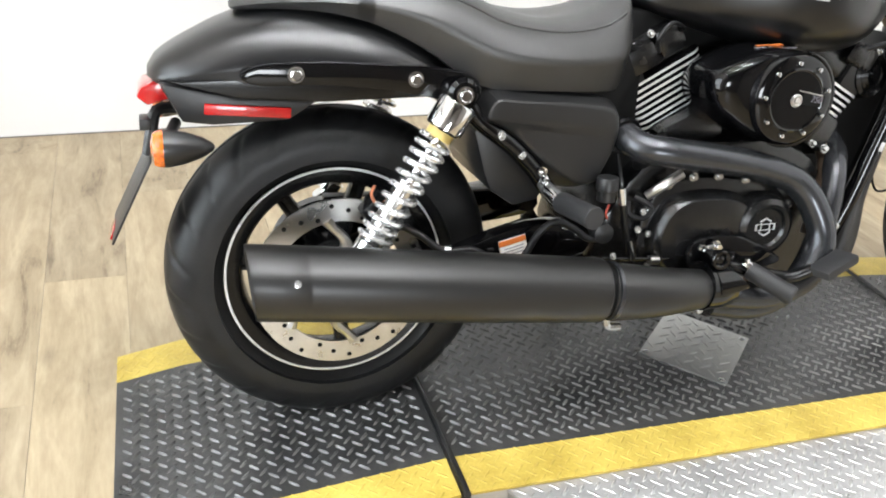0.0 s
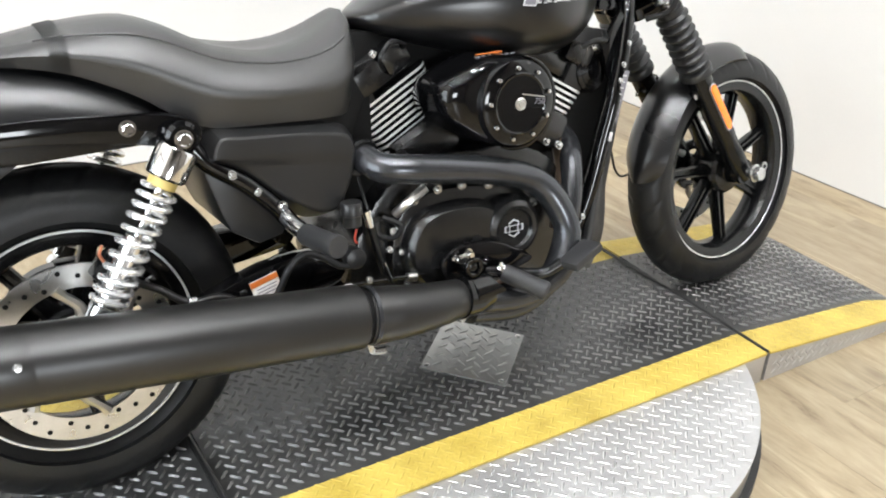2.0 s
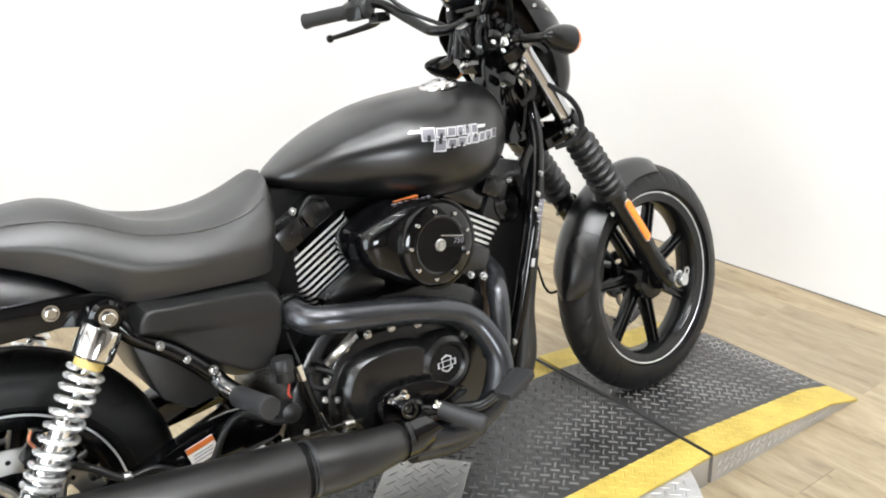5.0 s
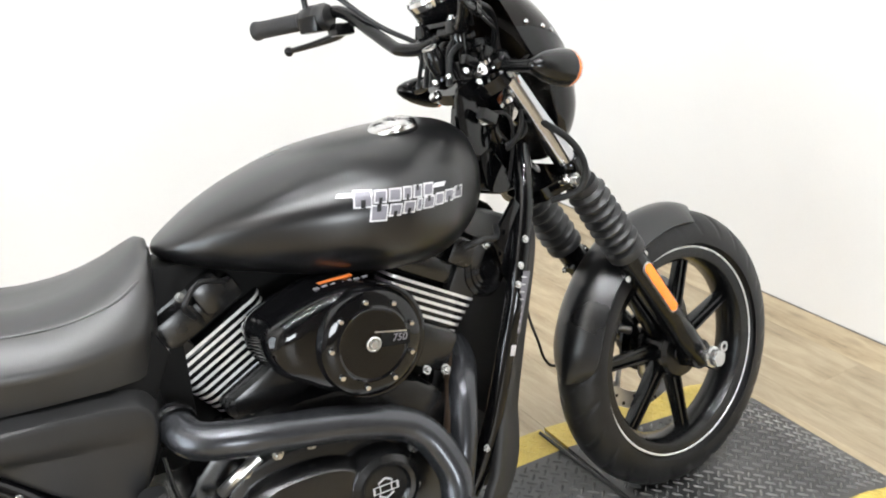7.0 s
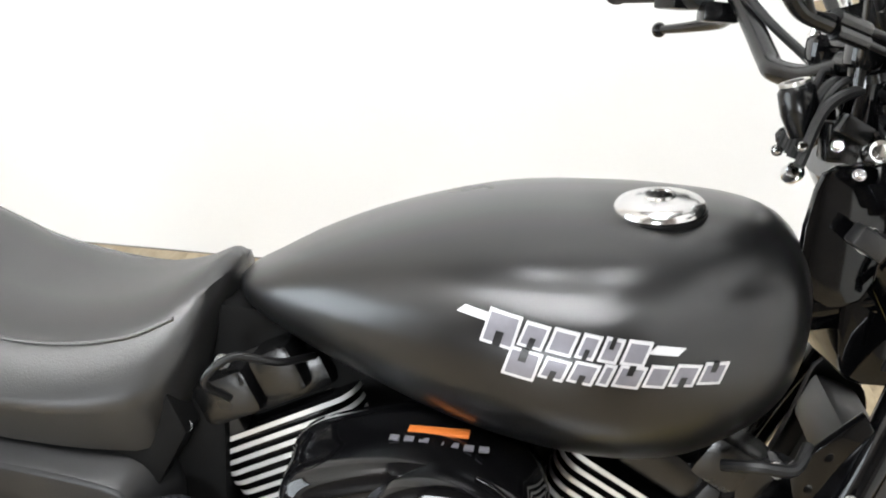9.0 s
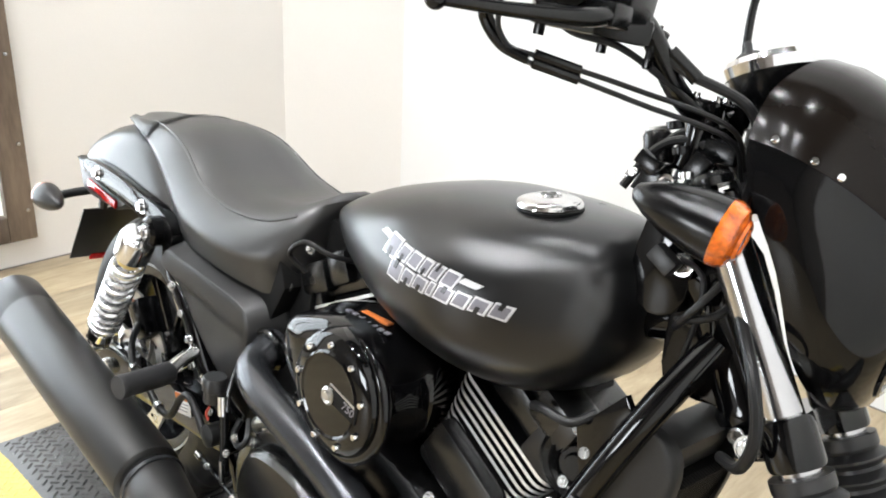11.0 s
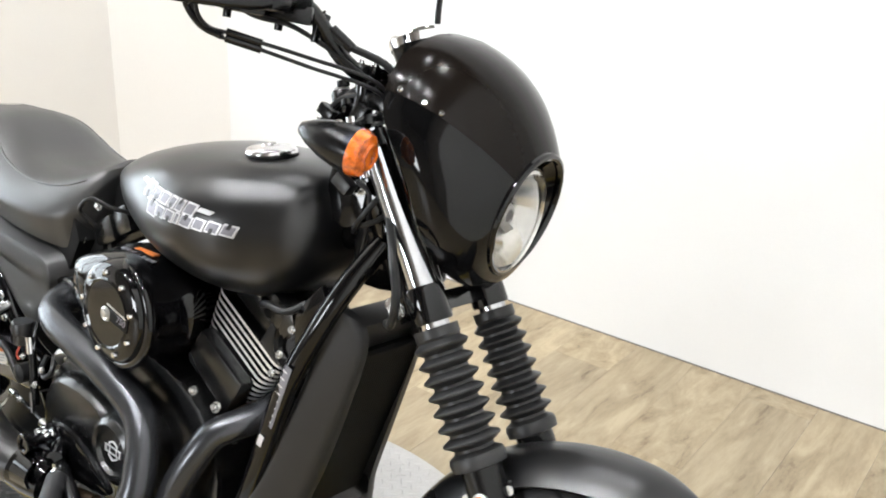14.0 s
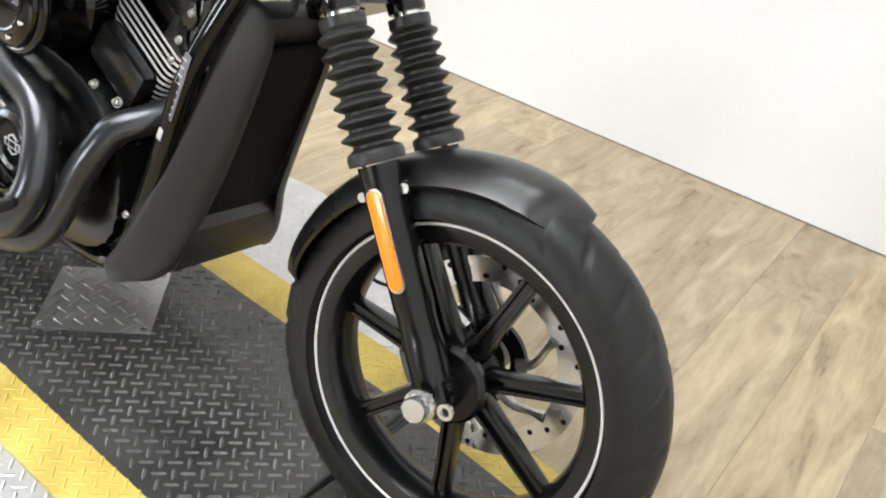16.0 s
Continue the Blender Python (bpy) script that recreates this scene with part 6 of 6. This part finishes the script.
# ---- radiator ----
# height, rear edge x, front edge x, rear edge y, front edge y
SHROUD_ROWS = [(0.193, 0.984, 1.000, 0.158, 0.148), (0.197, 0.972, 1.020, 0.158, 0.132), (0.212, 0.964, 1.043, 0.158, 0.122), (0.250, 0.985, 1.066, 0.153, 0.110), (0.290, 1.000, 1.077, 0.146, 0.100), (0.335, 1.016, 1.087, 0.136, 0.087), (0.420, 1.044, 1.112, 0.118, 0.078),
               (0.495, 1.067, 1.132, 0.108, 0.075), (0.577, 1.090, 1.152, 0.099, 0.073), (0.620, 1.099, 1.158, 0.094, 0.072), (0.648, 1.104, 1.152, 0.092, 0.073), (0.664, 1.108, 1.138, 0.090, 0.078), (0.671, 1.114, 1.124, 0.090, 0.085)]
for sgn in (-1, 1):
    rings = []
    for k in range(41):
        z = 0.193 + 0.478 * k / 40
        xb, xf, yb, yf = curve_value(SHROUD_ROWS, z)
        skin = []
        for c in range(15):
            t = 0.5 - 0.5 * math.cos(math.pi * c / 14)
            edge = 0.007 * (max(0.0, 1 - t / 0.12) ** 2 + max(0.0, 1 - (1 - t) / 0.12) ** 2)
            skin.append((xb + (xf - xb) * t, yb + (yf - yb) * t ** 1.4 - edge, z))
        ring = [(x, sgn * y, h) for x, y, h in skin] + [(x, sgn * (y - 0.010), h) for x, y, h in reversed(skin)]
        rings.append(ring)
    part("radiator_shroud", loft(rings), SHROUD, bike, "satin black plastic radiator shroud", False, 50)
TILT = Matrix.Rotation(radians(17), 4, "Y")
core = part("radiator", box((1.086, 0.0, 0.462), (0.034, 0.134, 0.300), 0.003, TILT), DARK, bike, "black finned radiator core")
grill = bmesh.new()
for k in range(60):
    if k < 27:      # upright fins
        g = box((1.106, -0.066 + 0.132 * k / 26, 0.462), (0.010, 0.0016, 0.300), 0.0, TILT)
    else:           # cross louvres between them
        u = (k - 27) / 32 - 0.5
        g = box((1.1045 + 0.290 * u * math.sin(radians(17)), 0, 0.462 + 0.290 * u * math.cos(radians(17))), (0.007, 0.132, 0.0016), 0.0, TILT)
    me = bpy.data.meshes.new("tmp")
    g.to_mesh(me)
    g.free()
    grill.from_mesh(me)
    bpy.data.meshes.remove(me)
tagged(part("radiator_fin", grill, CORE, core), kind="stuff")
part("radiator_tank", box((1.118, 0, 0.630), (0.046, 0.136, 0.050), 0.012, TILT), SHROUD, bike, "satin black radiator top tank")
rings = []
for y in [-0.094 + 0.188 * k / 8 for k in range(9)]:
    rings.append([(1.030, y, 0.325), (1.062, y, 0.322), (1.074, y, 0.300), (1.072, y, 0.258), (1.056, y, 0.225), (1.026, y, 0.205), (0.996, y, 0.205), (1.004, y, 0.25)])
part("radiator_scoop", loft(rings), PLASTIC, bike, "satin black scoop under the radiator", False, 30)

# ---- controls on the right-hand side ----
part("footpeg", lathe([(0, 0), (0.015, 0), (0.0165, 0.004), (0.0165, 0.068), (0.018, 0.074), (0.018, 0.084), (0.015, 0.088), (0, 0.088)], (0.709, -0.246, 0.279), Vector((0.66, -0.64, -0.38)), 24), GRIP, bike, "black rubber covered rider footpeg")
part("peg_mount", tube([(0.640, -0.150, 0.300), (0.655, -0.205, 0.302), (0.682, -0.235, 0.295)], 0.014, 14), GLOSS, bike, "gloss black peg mount")
part("peg_guard", prism(rounded([(0.600, 0.305), (0.630, 0.330), (0.70, 0.330), (0.770, 0.300), (0.80, 0.275), (0.75, 0.262), (0.66, 0.255), (0.62, 0.262)], 3), -0.214, -0.202, 0.004), GLOSS, bike, "gloss black brake lever plate")
for x, z in ((0.624, 0.317), (0.649, 0.322)):
    part("peg_bolt", bolt((x, -0.222, z), RIGHT, 0.0062, 0.016), CHROME, bike, "bright cap bolt")
part("bolt_bridge", tube([(0.624, -0.226, 0.317), (0.649, -0.226, 0.322)], 0.0035, 8, 2), STEEL, bike)
CLAMP = Vector((0.636, -0.262, 0.31))
clamp = part("pipe_clamp", lathe([(0.0100, -0.004), (0.0125, -0.006), (0.0165, -0.006), (0.0180, -0.003), (0.0180, 0.003), (0.0165, 0.005), (0.0125, 0.005), (0.0100, 0.003)], CLAMP, RIGHT, 32, True), GLOSS, bike, "gloss black looped pipe clamp")
part("clamp_hub", lathe([(0, 0.002), (0.006, 0.002), (0.0095, 0.0), (0.0095, -0.030), (0, -0.030)], CLAMP, RIGHT, 24), SATIN, clamp)
strap = []
for k in range(7):
    u = k / 6
    a = Vector((0.629, -0.262, 0.295)).lerp(Vector((0.633, -0.285, 0.252)), u)
    b = Vector((0.664, -0.262, 0.29)).lerp(Vector((0.69, -0.285, 0.261)), u)
    bow = Vector((0, -0.010 * math.sin(math.pi * u), 0))
    strap.append([a + bow, b + bow, b + bow + Vector((0, 0.005, 0)), a + bow + Vector((0, 0.005, 0))])
part("clamp_strap", loft(strap), GLOSS, clamp, "gloss black curved strap", False, 50)
fork = part("peg_fork", lathe([(0, -0.010), (0.009, -0.008), (0.011, 0.0), (0.009, 0.010), (0, 0.012)], (0.707, -0.246, 0.285), Vector((0.66, -0.64, -0.38)), 20), CHROME, bike, "bright hinge fork of the footpeg")
part("fork_pin", tube([(0.707 - 0.004, -0.247, 0.285 + 0.015), (0.707 - 0.001, -0.250, 0.285 - 0.014)], 0.0042, 10, 2), CHROME, fork)
part("brake_pedal", tube([(0.66, -0.22, 0.285), (0.74, -0.242, 0.268), (0.79, -0.258, 0.262), (0.825, -0.270, 0.278)], 0.011, 12), SATIN, bike, "black rear brake pedal")
part("pedal_pad", box((0.858, -0.283, 0.290), (0.080, 0.048, 0.018), 0.007, Matrix.Rotation(radians(-18), 4, "Y") @ Matrix.Rotation(radians(12), 4, "Z")), GRIP, bike, "black rubber pedal pad")
part("pillion_peg", lathe([(0, 0), (0.016, 0), (0.018, 0.004), (0.018, 0.080), (0.019, 0.084), (0.019, 0.092), (0.018, 0.095), (0, 0.095)], (0.357, -0.195, 0.411), Vector((0.17, -0.97, 0.02)), 24), GRIP, bike, "folded black rubber pillion footpeg")
part("pillion_mount", tube([(0.345, -0.138, 0.432), (0.346, -0.165, 0.424), (0.357, -0.200, 0.411)], 0.013, 12), CHROME, bike)
res = part("rear_reservoir", lathe([(0, 0.030), (0.017, 0.030), (0.019, 0.027), (0.019, 0.008), (0.0160, 0.006), (0.0160, -0.012), (0, -0.012)], (0.452, -0.172, 0.412), (0, 0, 1), 28), PLASTIC, bike, "black rear brake fluid reservoir")
part("master_cylinder", tube([(0.484, -0.172, 0.400), (0.494, -0.174, 0.350), (0.506, -0.176, 0.300)], 0.0075, 12), SATIN, bike, "rear brake master cylinder")
part("pushrod", tube([(0.502, -0.182, 0.325), (0.512, -0.184, 0.290)], 0.0045, 10, 2), CHROME, bike)
part("adjuster", lathe([(0, 0), (0.008, 0), (0.008, 0.03), (0, 0.03)], (0.484, -0.174, 0.392), Vector((-0.2, 0, 1)), 12), CHROME, bike)
part("brake_hose", tube([(0.085, -0.120, 0.370), (0.125, -0.150, 0.355), (0.165, -0.165, 0.328), (0.215, -0.168, 0.326), (0.262, -0.166, 0.300), (0.305, -0.164, 0.300), (0.335, -0.164, 0.345), (0.365, -0.166, 0.365), (0.40, -0.168, 0.350), (0.425, -0.170, 0.332), (0.455, -0.172, 0.330)], 0.0062, 12), HOSE, bike, "ribbed black brake hose")
part("switch_wire", tube([(0.455, -0.180, 0.395), (0.450, -0.182, 0.380), (0.454, -0.180, 0.370)], 0.0020, 8), surface("red_wire", (0.4, 0.05, 0.03), 0.4), bike)
part("link_rod", tube([(0.42, -0.176, 0.296), (0.50, -0.180, 0.290), (0.58, -0.188, 0.287)], 0.0034, 10, 3), SATIN, bike, "black brake link rod")
part("rod_collar", lathe([(0, 0), (0.008, 0), (0.008, 0.018), (0, 0.018)], (0.545, -0.184, 0.286), Vector((1, 0, -0.1)), 14), STEEL, bike)
part("rod_collar", lathe([(0, 0), (0.006, 0), (0.006, 0.014), (0, 0.014)], (0.425, -0.178, 0.296), Vector((1, 0, -0.1)), 14), CHROME, bike)
part("sensor_body", lathe([(0, 0), (0.016, 0), (0.018, 0.006), (0.018, 0.03), (0.006, 0.034), (0, 0.034)], (0.452, -0.15, 0.341), RIGHT, 24), PLASTIC, bike)
part("hose_loop", tube([(0.52, -0.15, 0.395), (0.545, -0.168, 0.380), (0.53, -0.172, 0.362), (0.505, -0.165, 0.368), (0.505, -0.155, 0.39)], 0.005, 8), HOSE, bike)
part("hanger_rod", tube([(0.478, -0.15, 0.475), (0.482, -0.165, 0.430), (0.490, -0.17, 0.40)], 0.0035, 8), SATIN, bike)
part("rear_caliper", box((0.075, -0.098, 0.375), (0.075, 0.045, 0.05), 0.01, Matrix.Rotation(radians(50), 4, "Y")), SATIN, bike, "black rear brake caliper")
part("caliper_wire", tube([(0.058, -0.12, 0.405), (0.052, -0.122, 0.420), (0.058, -0.12, 0.434)], 0.0026, 8), surface("copper_wire", (0.6, 0.22, 0.12), 0.35, 0.6), bike)
# belly between the down tubes and the side stand on the far side
part("sump", box((0.74, 0, 0.175), (0.30, 0.18, 0.05), 0.015), CASE, bike)
part("side_stand", tube([(0.52, 0.125, 0.200), (0.56, 0.190, 0.100), (0.585, 0.245, 0.002)], [0.011, 0.010, 0.009], 14, 6), GLOSS, bike, "gloss black side stand")
part("stand_foot", box((0.590, 0.252, -0.028), (0.06, 0.04, 0.008), 0.003, Matrix.Rotation(radians(8), 4, "X")), GLOSS, bike)

# ---- wires, clips and bolts about the steering head and the engine ----
for p, r in (((1.063, -0.084, 0.9005), 0.0100), ((1.035, 0.0056, 0.8687), 0.0090), ((1.201, -0.100, 0.6985), 0.0085)):
    part("cap_bolt", lathe([(0, 0.012), (r * 0.5, 0.0115), (r * 0.55, 0.008), (r * 0.9, 0.0085), (r, 0.006), (r, -0.006), (0, -0.006)], p, Vector((-0.1, -1, 0.35)), 24), CHROME, bike, "bright round cap bolt", True)
# plate added to fill the black area between tank and fork
part("dark_filler_plate", prism(rounded([(1.032, 0.800), (1.036, 0.862), (1.050, 0.884), (1.092, 0.880), (1.098, 0.790), (1.075, 0.765), (1.050, 0.770)], 2), -0.050, -0.040, 0.003), GLOSS, bike, "gloss black filler plate behind the tank", True)
part("wire_connector", box((1.075, -0.072, 0.828), (0.030, 0.020, 0.018), 0.003, Matrix.Rotation(radians(30), 4, "Y")), PLASTIC, bike, "black plug connector", True)
part("wire_connector", box((1.040, -0.066, 0.905), (0.026, 0.022, 0.030), 0.003), SATIN, bike, "black plug connector", True)
part("wire_connector", box((1.095, -0.050, 0.942), (0.034, 0.024, 0.022), 0.003), SATIN, bike, "black plug connector", True)
for k in range(6):
    z = 0.845 + 0.022 * k
    part("wire_clip", lathe([(0.006, 0.0), (0.0088, 0.0), (0.0088, 0.007), (0.006, 0.007)], (1.115 - 0.012 * k, -0.082, z), Vector((-0.35, 0, 0.94)), 16, True), CHROME if k % 3 == 0 else SATIN, bike, "", True)
part("head_cover", prism(rounded([(1.085, 0.715), (1.080, 0.800), (1.095, 0.855), (1.135, 0.845), (1.195, 0.730), (1.180, 0.700), (1.110, 0.690)], 3), -0.034, 0.040, 0.006), GLOSS, bike, "gloss black cover behind the fork", True)
for x, y, z, r in ((0.512, -0.098, 0.600, 0.0055), (0.548, -0.090, 0.668, 0.005), (1.045, -0.085, 0.630, 0.0050), (0.615, -0.100, 0.478, 0.007), (0.930, -0.120, 0.455, 0.006), (0.890, -0.132, 0.470, 0.005)):
    part("engine_bolt", bolt((x, y, z), (0.1, -1, 0.4), r, 0.009), ZINC, bike)
part("rocker_cap", box((0.545, -0.052, 0.622), (0.062, 0.060, 0.048), 0.010, Matrix.Rotation(radians(-28), 4, "Y")), CASE, bike, "black rocker box corner")
part("rocker_cap", box((0.595, -0.052, 0.655), (0.046, 0.056, 0.050), 0.010, Matrix.Rotation(radians(-28), 4, "Y")), CASE, bike, "black rocker box corner")
part("rocker_cap", box((1.010, -0.060, 0.622), (0.066, 0.056, 0.046), 0.010, Matrix.Rotation(radians(28), 4, "Y")), CASE, bike, "black rocker box corner")
part("lower_case", box((0.90, -0.060, 0.500), (0.12, 0.10, 0.07), 0.012, Matrix.Rotation(radians(28), 4, "Y")), CASE, bike, "black cylinder base")
part("lower_case", box((0.645, -0.060, 0.495), (0.12, 0.10, 0.07), 0.012, Matrix.Rotation(radians(-28), 4, "Y")), CASE, bike, "black cylinder base")
part("knock_sensor", lathe([(0, 0.014), (0.010, 0.014), (0.013, 0.010), (0.013, 0), (0, 0)], (0.515, -0.118, 0.500), RIGHT, 20), RUST, bike, "brown heat tinted sensor")
part("frame_gusset", prism([(1.075, 0.560), (1.115, 0.680), (1.100, 0.700), (1.050, 0.640)], -0.100, -0.090, 0.002), GLOSS, bike)
for x, z in ((0.262, 0.516), (0.300, 0.482), (0.345, 0.436), (0.378, 0.398)):
    part("rail_bolt", bolt((x, -0.150, z), (0.2, -1, 0.3), 0.0055, 0.007), CHROME if z < 0.45 else ZINC, bike)
part("peg_band", tube([(0.612, -0.245, 0.256), (0.645, -0.240, 0.252), (0.672, -0.234, 0.247)], [0.043, 0.042, 0.037], 36, 4), GLOSS, bike, "gloss black bracket band round the pipe")
for sgn in (-1, 1):
    part("cable_ferrule", tube([(0.962, -0.212, 0.996 - 0.004 * (sgn + 1)), (0.995, -0.182, 0.990 - 0.004 * (sgn + 1))], 0.0050, 10, 2), SATIN, bike, "", True)
crescent = [AC + Vector((0.0825 * math.cos(radians(a)), -0.074, 0.0825 * math.sin(radians(a)))) for a in range(-110, 75, 8)]
part("crescent_rim", tube(crescent, [0.002, 0.008, 0.009, 0.009, 0.008, 0.002], 12, 2), GLOSS, air, "thick gloss black crescent rim")
part("inner_pipe", tube([(0.972, -0.070, 0.452), (0.950, -0.112, 0.428), (0.932, -0.140, 0.395), (0.914, -0.156, 0.351), (0.898, -0.166, 0.300)], 0.019, 14), RUST, bike, "heat tinted pipe behind the header")
# small fittings along the right-hand bar
part("bar_bracket", box((0.980, -0.208, 1.034), (0.056, 0.036, 0.024), 0.005, Matrix.Rotation(radians(38), 4, "Z")), SATIN, bike, "black lever bracket", True)
part("bar_bracket", box((1.006, -0.150, 1.034), (0.060, 0.034, 0.024), 0.006, Matrix.Rotation(radians(30), 4, "Z")), SATIN, bike, "black master cylinder body", True)
part("banjo_bolt", bolt((1.024, -0.112, 1.037), Vector((0.8, 0.5, -0.3)), 0.0065, 0.012), SATIN, bike, "", True)
part("hose_ferrule", tube([(1.040, -0.106, 1.024), (1.068, -0.093, 1.004)], 0.0072, 12, 2), SATIN, bike, "", True)
part("cable_guide", tube([(0.925, -0.250, 1.035), (0.918, -0.238, 1.018), (0.934, -0.226, 0.998), (0.958, -0.214, 0.990)], 0.0050, 10), SATIN, bike, "curved black cable guide", True)
for x, y, z in ((0.998, -0.160, 1.020), (1.030, -0.125, 1.014), (0.965, -0.218, 1.024)):
    part("cable_tie", box((x, y, z), (0.006, 0.010, 0.022), 0.001), SATIN, bike, "", True)
part("switch_wire", tube([(0.960, -0.225, 1.040), (0.985, -0.195, 1.022), (1.010, -0.150, 1.018), (1.040, -0.105, 0.998), (1.070, -0.070, 0.975)], 0.0034, 8), HOSE, bike, "black switch wire along the bar", True)
part("battery_box", box((0.470, 0.0, 0.520), (0.150, 0.160, 0.210), 0.006), DARK, bike, "black battery box behind the engine")
# ignition barrel, wiring and clips on top of the steering head
part("ignition_switch", lathe([(0, 0.022), (0.012, 0.022), (0.015, 0.018), (0.016, 0.0), (0.013, -0.02), (0, -0.02)], (1.020, -0.028, 0.925), Vector((-0.35, 0, 0.94)), 24), SATIN, bike, "black ignition switch barrel", True)
part("switch_trim", lathe([(0.008, 0.0), (0.0125, 0.0), (0.0125, 0.003), (0.008, 0.003)], (1.012, -0.028, 0.946), Vector((-0.35, 0, 0.94)), 24, True), STEEL, bike, "", True)
for k, (y, h) in enumerate(((-0.070, 0.006), (-0.058, 0.014), (-0.020, 0.010), (0.006, 0.018), (0.030, 0.008), (0.060, 0.012))):
    part("loom_wire", tube([(1.010 + 0.006 * k, y, 0.885), (1.030 + 0.004 * k, y * 0.8, 0.925 + h), (1.065 - 0.004 * k, y * 0.7, 0.940 + h), (1.100, y * 0.6, 0.925), (1.125, y * 0.5, 0.89)], 0.0036 if k % 2 else 0.0048, 8, 6), HOSE, bike, "black wiring loom", True)
for x, y, z, sx, sy, sz in ((1.040, -0.088, 0.918, 0.026, 0.014, 0.016), (1.085, -0.075, 0.925, 0.020, 0.018, 0.026)):
    part("loom_clip", box((x, y, z), (sx, sy, sz), 0.003, Matrix.Rotation(radians(25), 4, "Y")), SATIN, bike, "black wiring clip", True)
for x, y, z in ((1.028, -0.092, 0.905), (1.010, -0.070, 0.900), (1.090, -0.086, 0.905), (1.045, -0.100, 0.885), (1.000, -0.045, 0.893)):
    part("small_screw", bolt((x, y, z), Vector((-0.2, -1, 0.5)), 0.0034, 0.004), CHROME, bike, "", True)
# glinting screws and clamps beside the frame tubes and swingarm
for x, y, z in ((1.090, -0.136, 0.640), (1.075, -0.140, 0.600), (1.066, -0.142, 0.570), (0.985, -0.134, 0.300), (0.420, -0.142, 0.330), (0.395, -0.142, 0.345), (0.470, -0.186, 0.300), (0.515, -0.182, 0.345), (0.525, -0.176, 0.375), (0.545, -0.168, 0.330)):
    part("small_screw", bolt((x, y, z), Vector((0.1, -1, 0.4)), 0.0042, 0.005), ZINC, bike)
part("hose_clamp", lathe([(0.0062, 0.0), (0.0086, 0.0), (0.0086, 0.012), (0.0062, 0.012)], (0.165, -0.165, 0.328), Vector((1, -0.1, 0)), 16, True), ZINC, bike)
part("hose_clamp", lathe([(0.0062, 0.0), (0.0086, 0.0), (0.0086, 0.012), (0.0062, 0.012)], (0.262, -0.166, 0.300), Vector((1, 0, 0)), 16, True), ZINC, bike)

# ---- floor planks ----
PW, PL = 0.182, 1.22
me = None
tilt = Matrix.Rotation(radians(1.8), 4, "Z")
for i in range(-9, 19):
    for j in range(-7, 3):
        x = i * PW - 0.02
        y = j * PL + (0.37 * i * PL) % PL - 0.4
        at_place = tilt @ Vector((x, y, 0))
        if not (REAR_X - 0.05 < at_place.x < 2.8 and NEAR - 0.5 < at_place.y < 2.15):
            continue
        if me is None:
            b = box((0, 0, -0.002), (PW - 0.0007, PL - 0.0007, 0.004))
            top = [v for v in b.verts if v.co.z > -0.001]
            me = bpy.data.meshes.new("plank")
            b.to_mesh(me)
            b.free()
            me.materials.append(PLANK)
        ob = new("plank", me)
        ob.parent = floor
        cut = min(PL, 1.62 - (at_place.y - PL / 2))      # shorter planks along the back wall
        ob.matrix_world = Matrix.Translation((0, 0, FLOOR)) @ tilt @ Matrix.Translation((x, y - (PL - cut) / 2, 0)) @ Matrix.Diagonal((1, cut / PL, 1, 1))
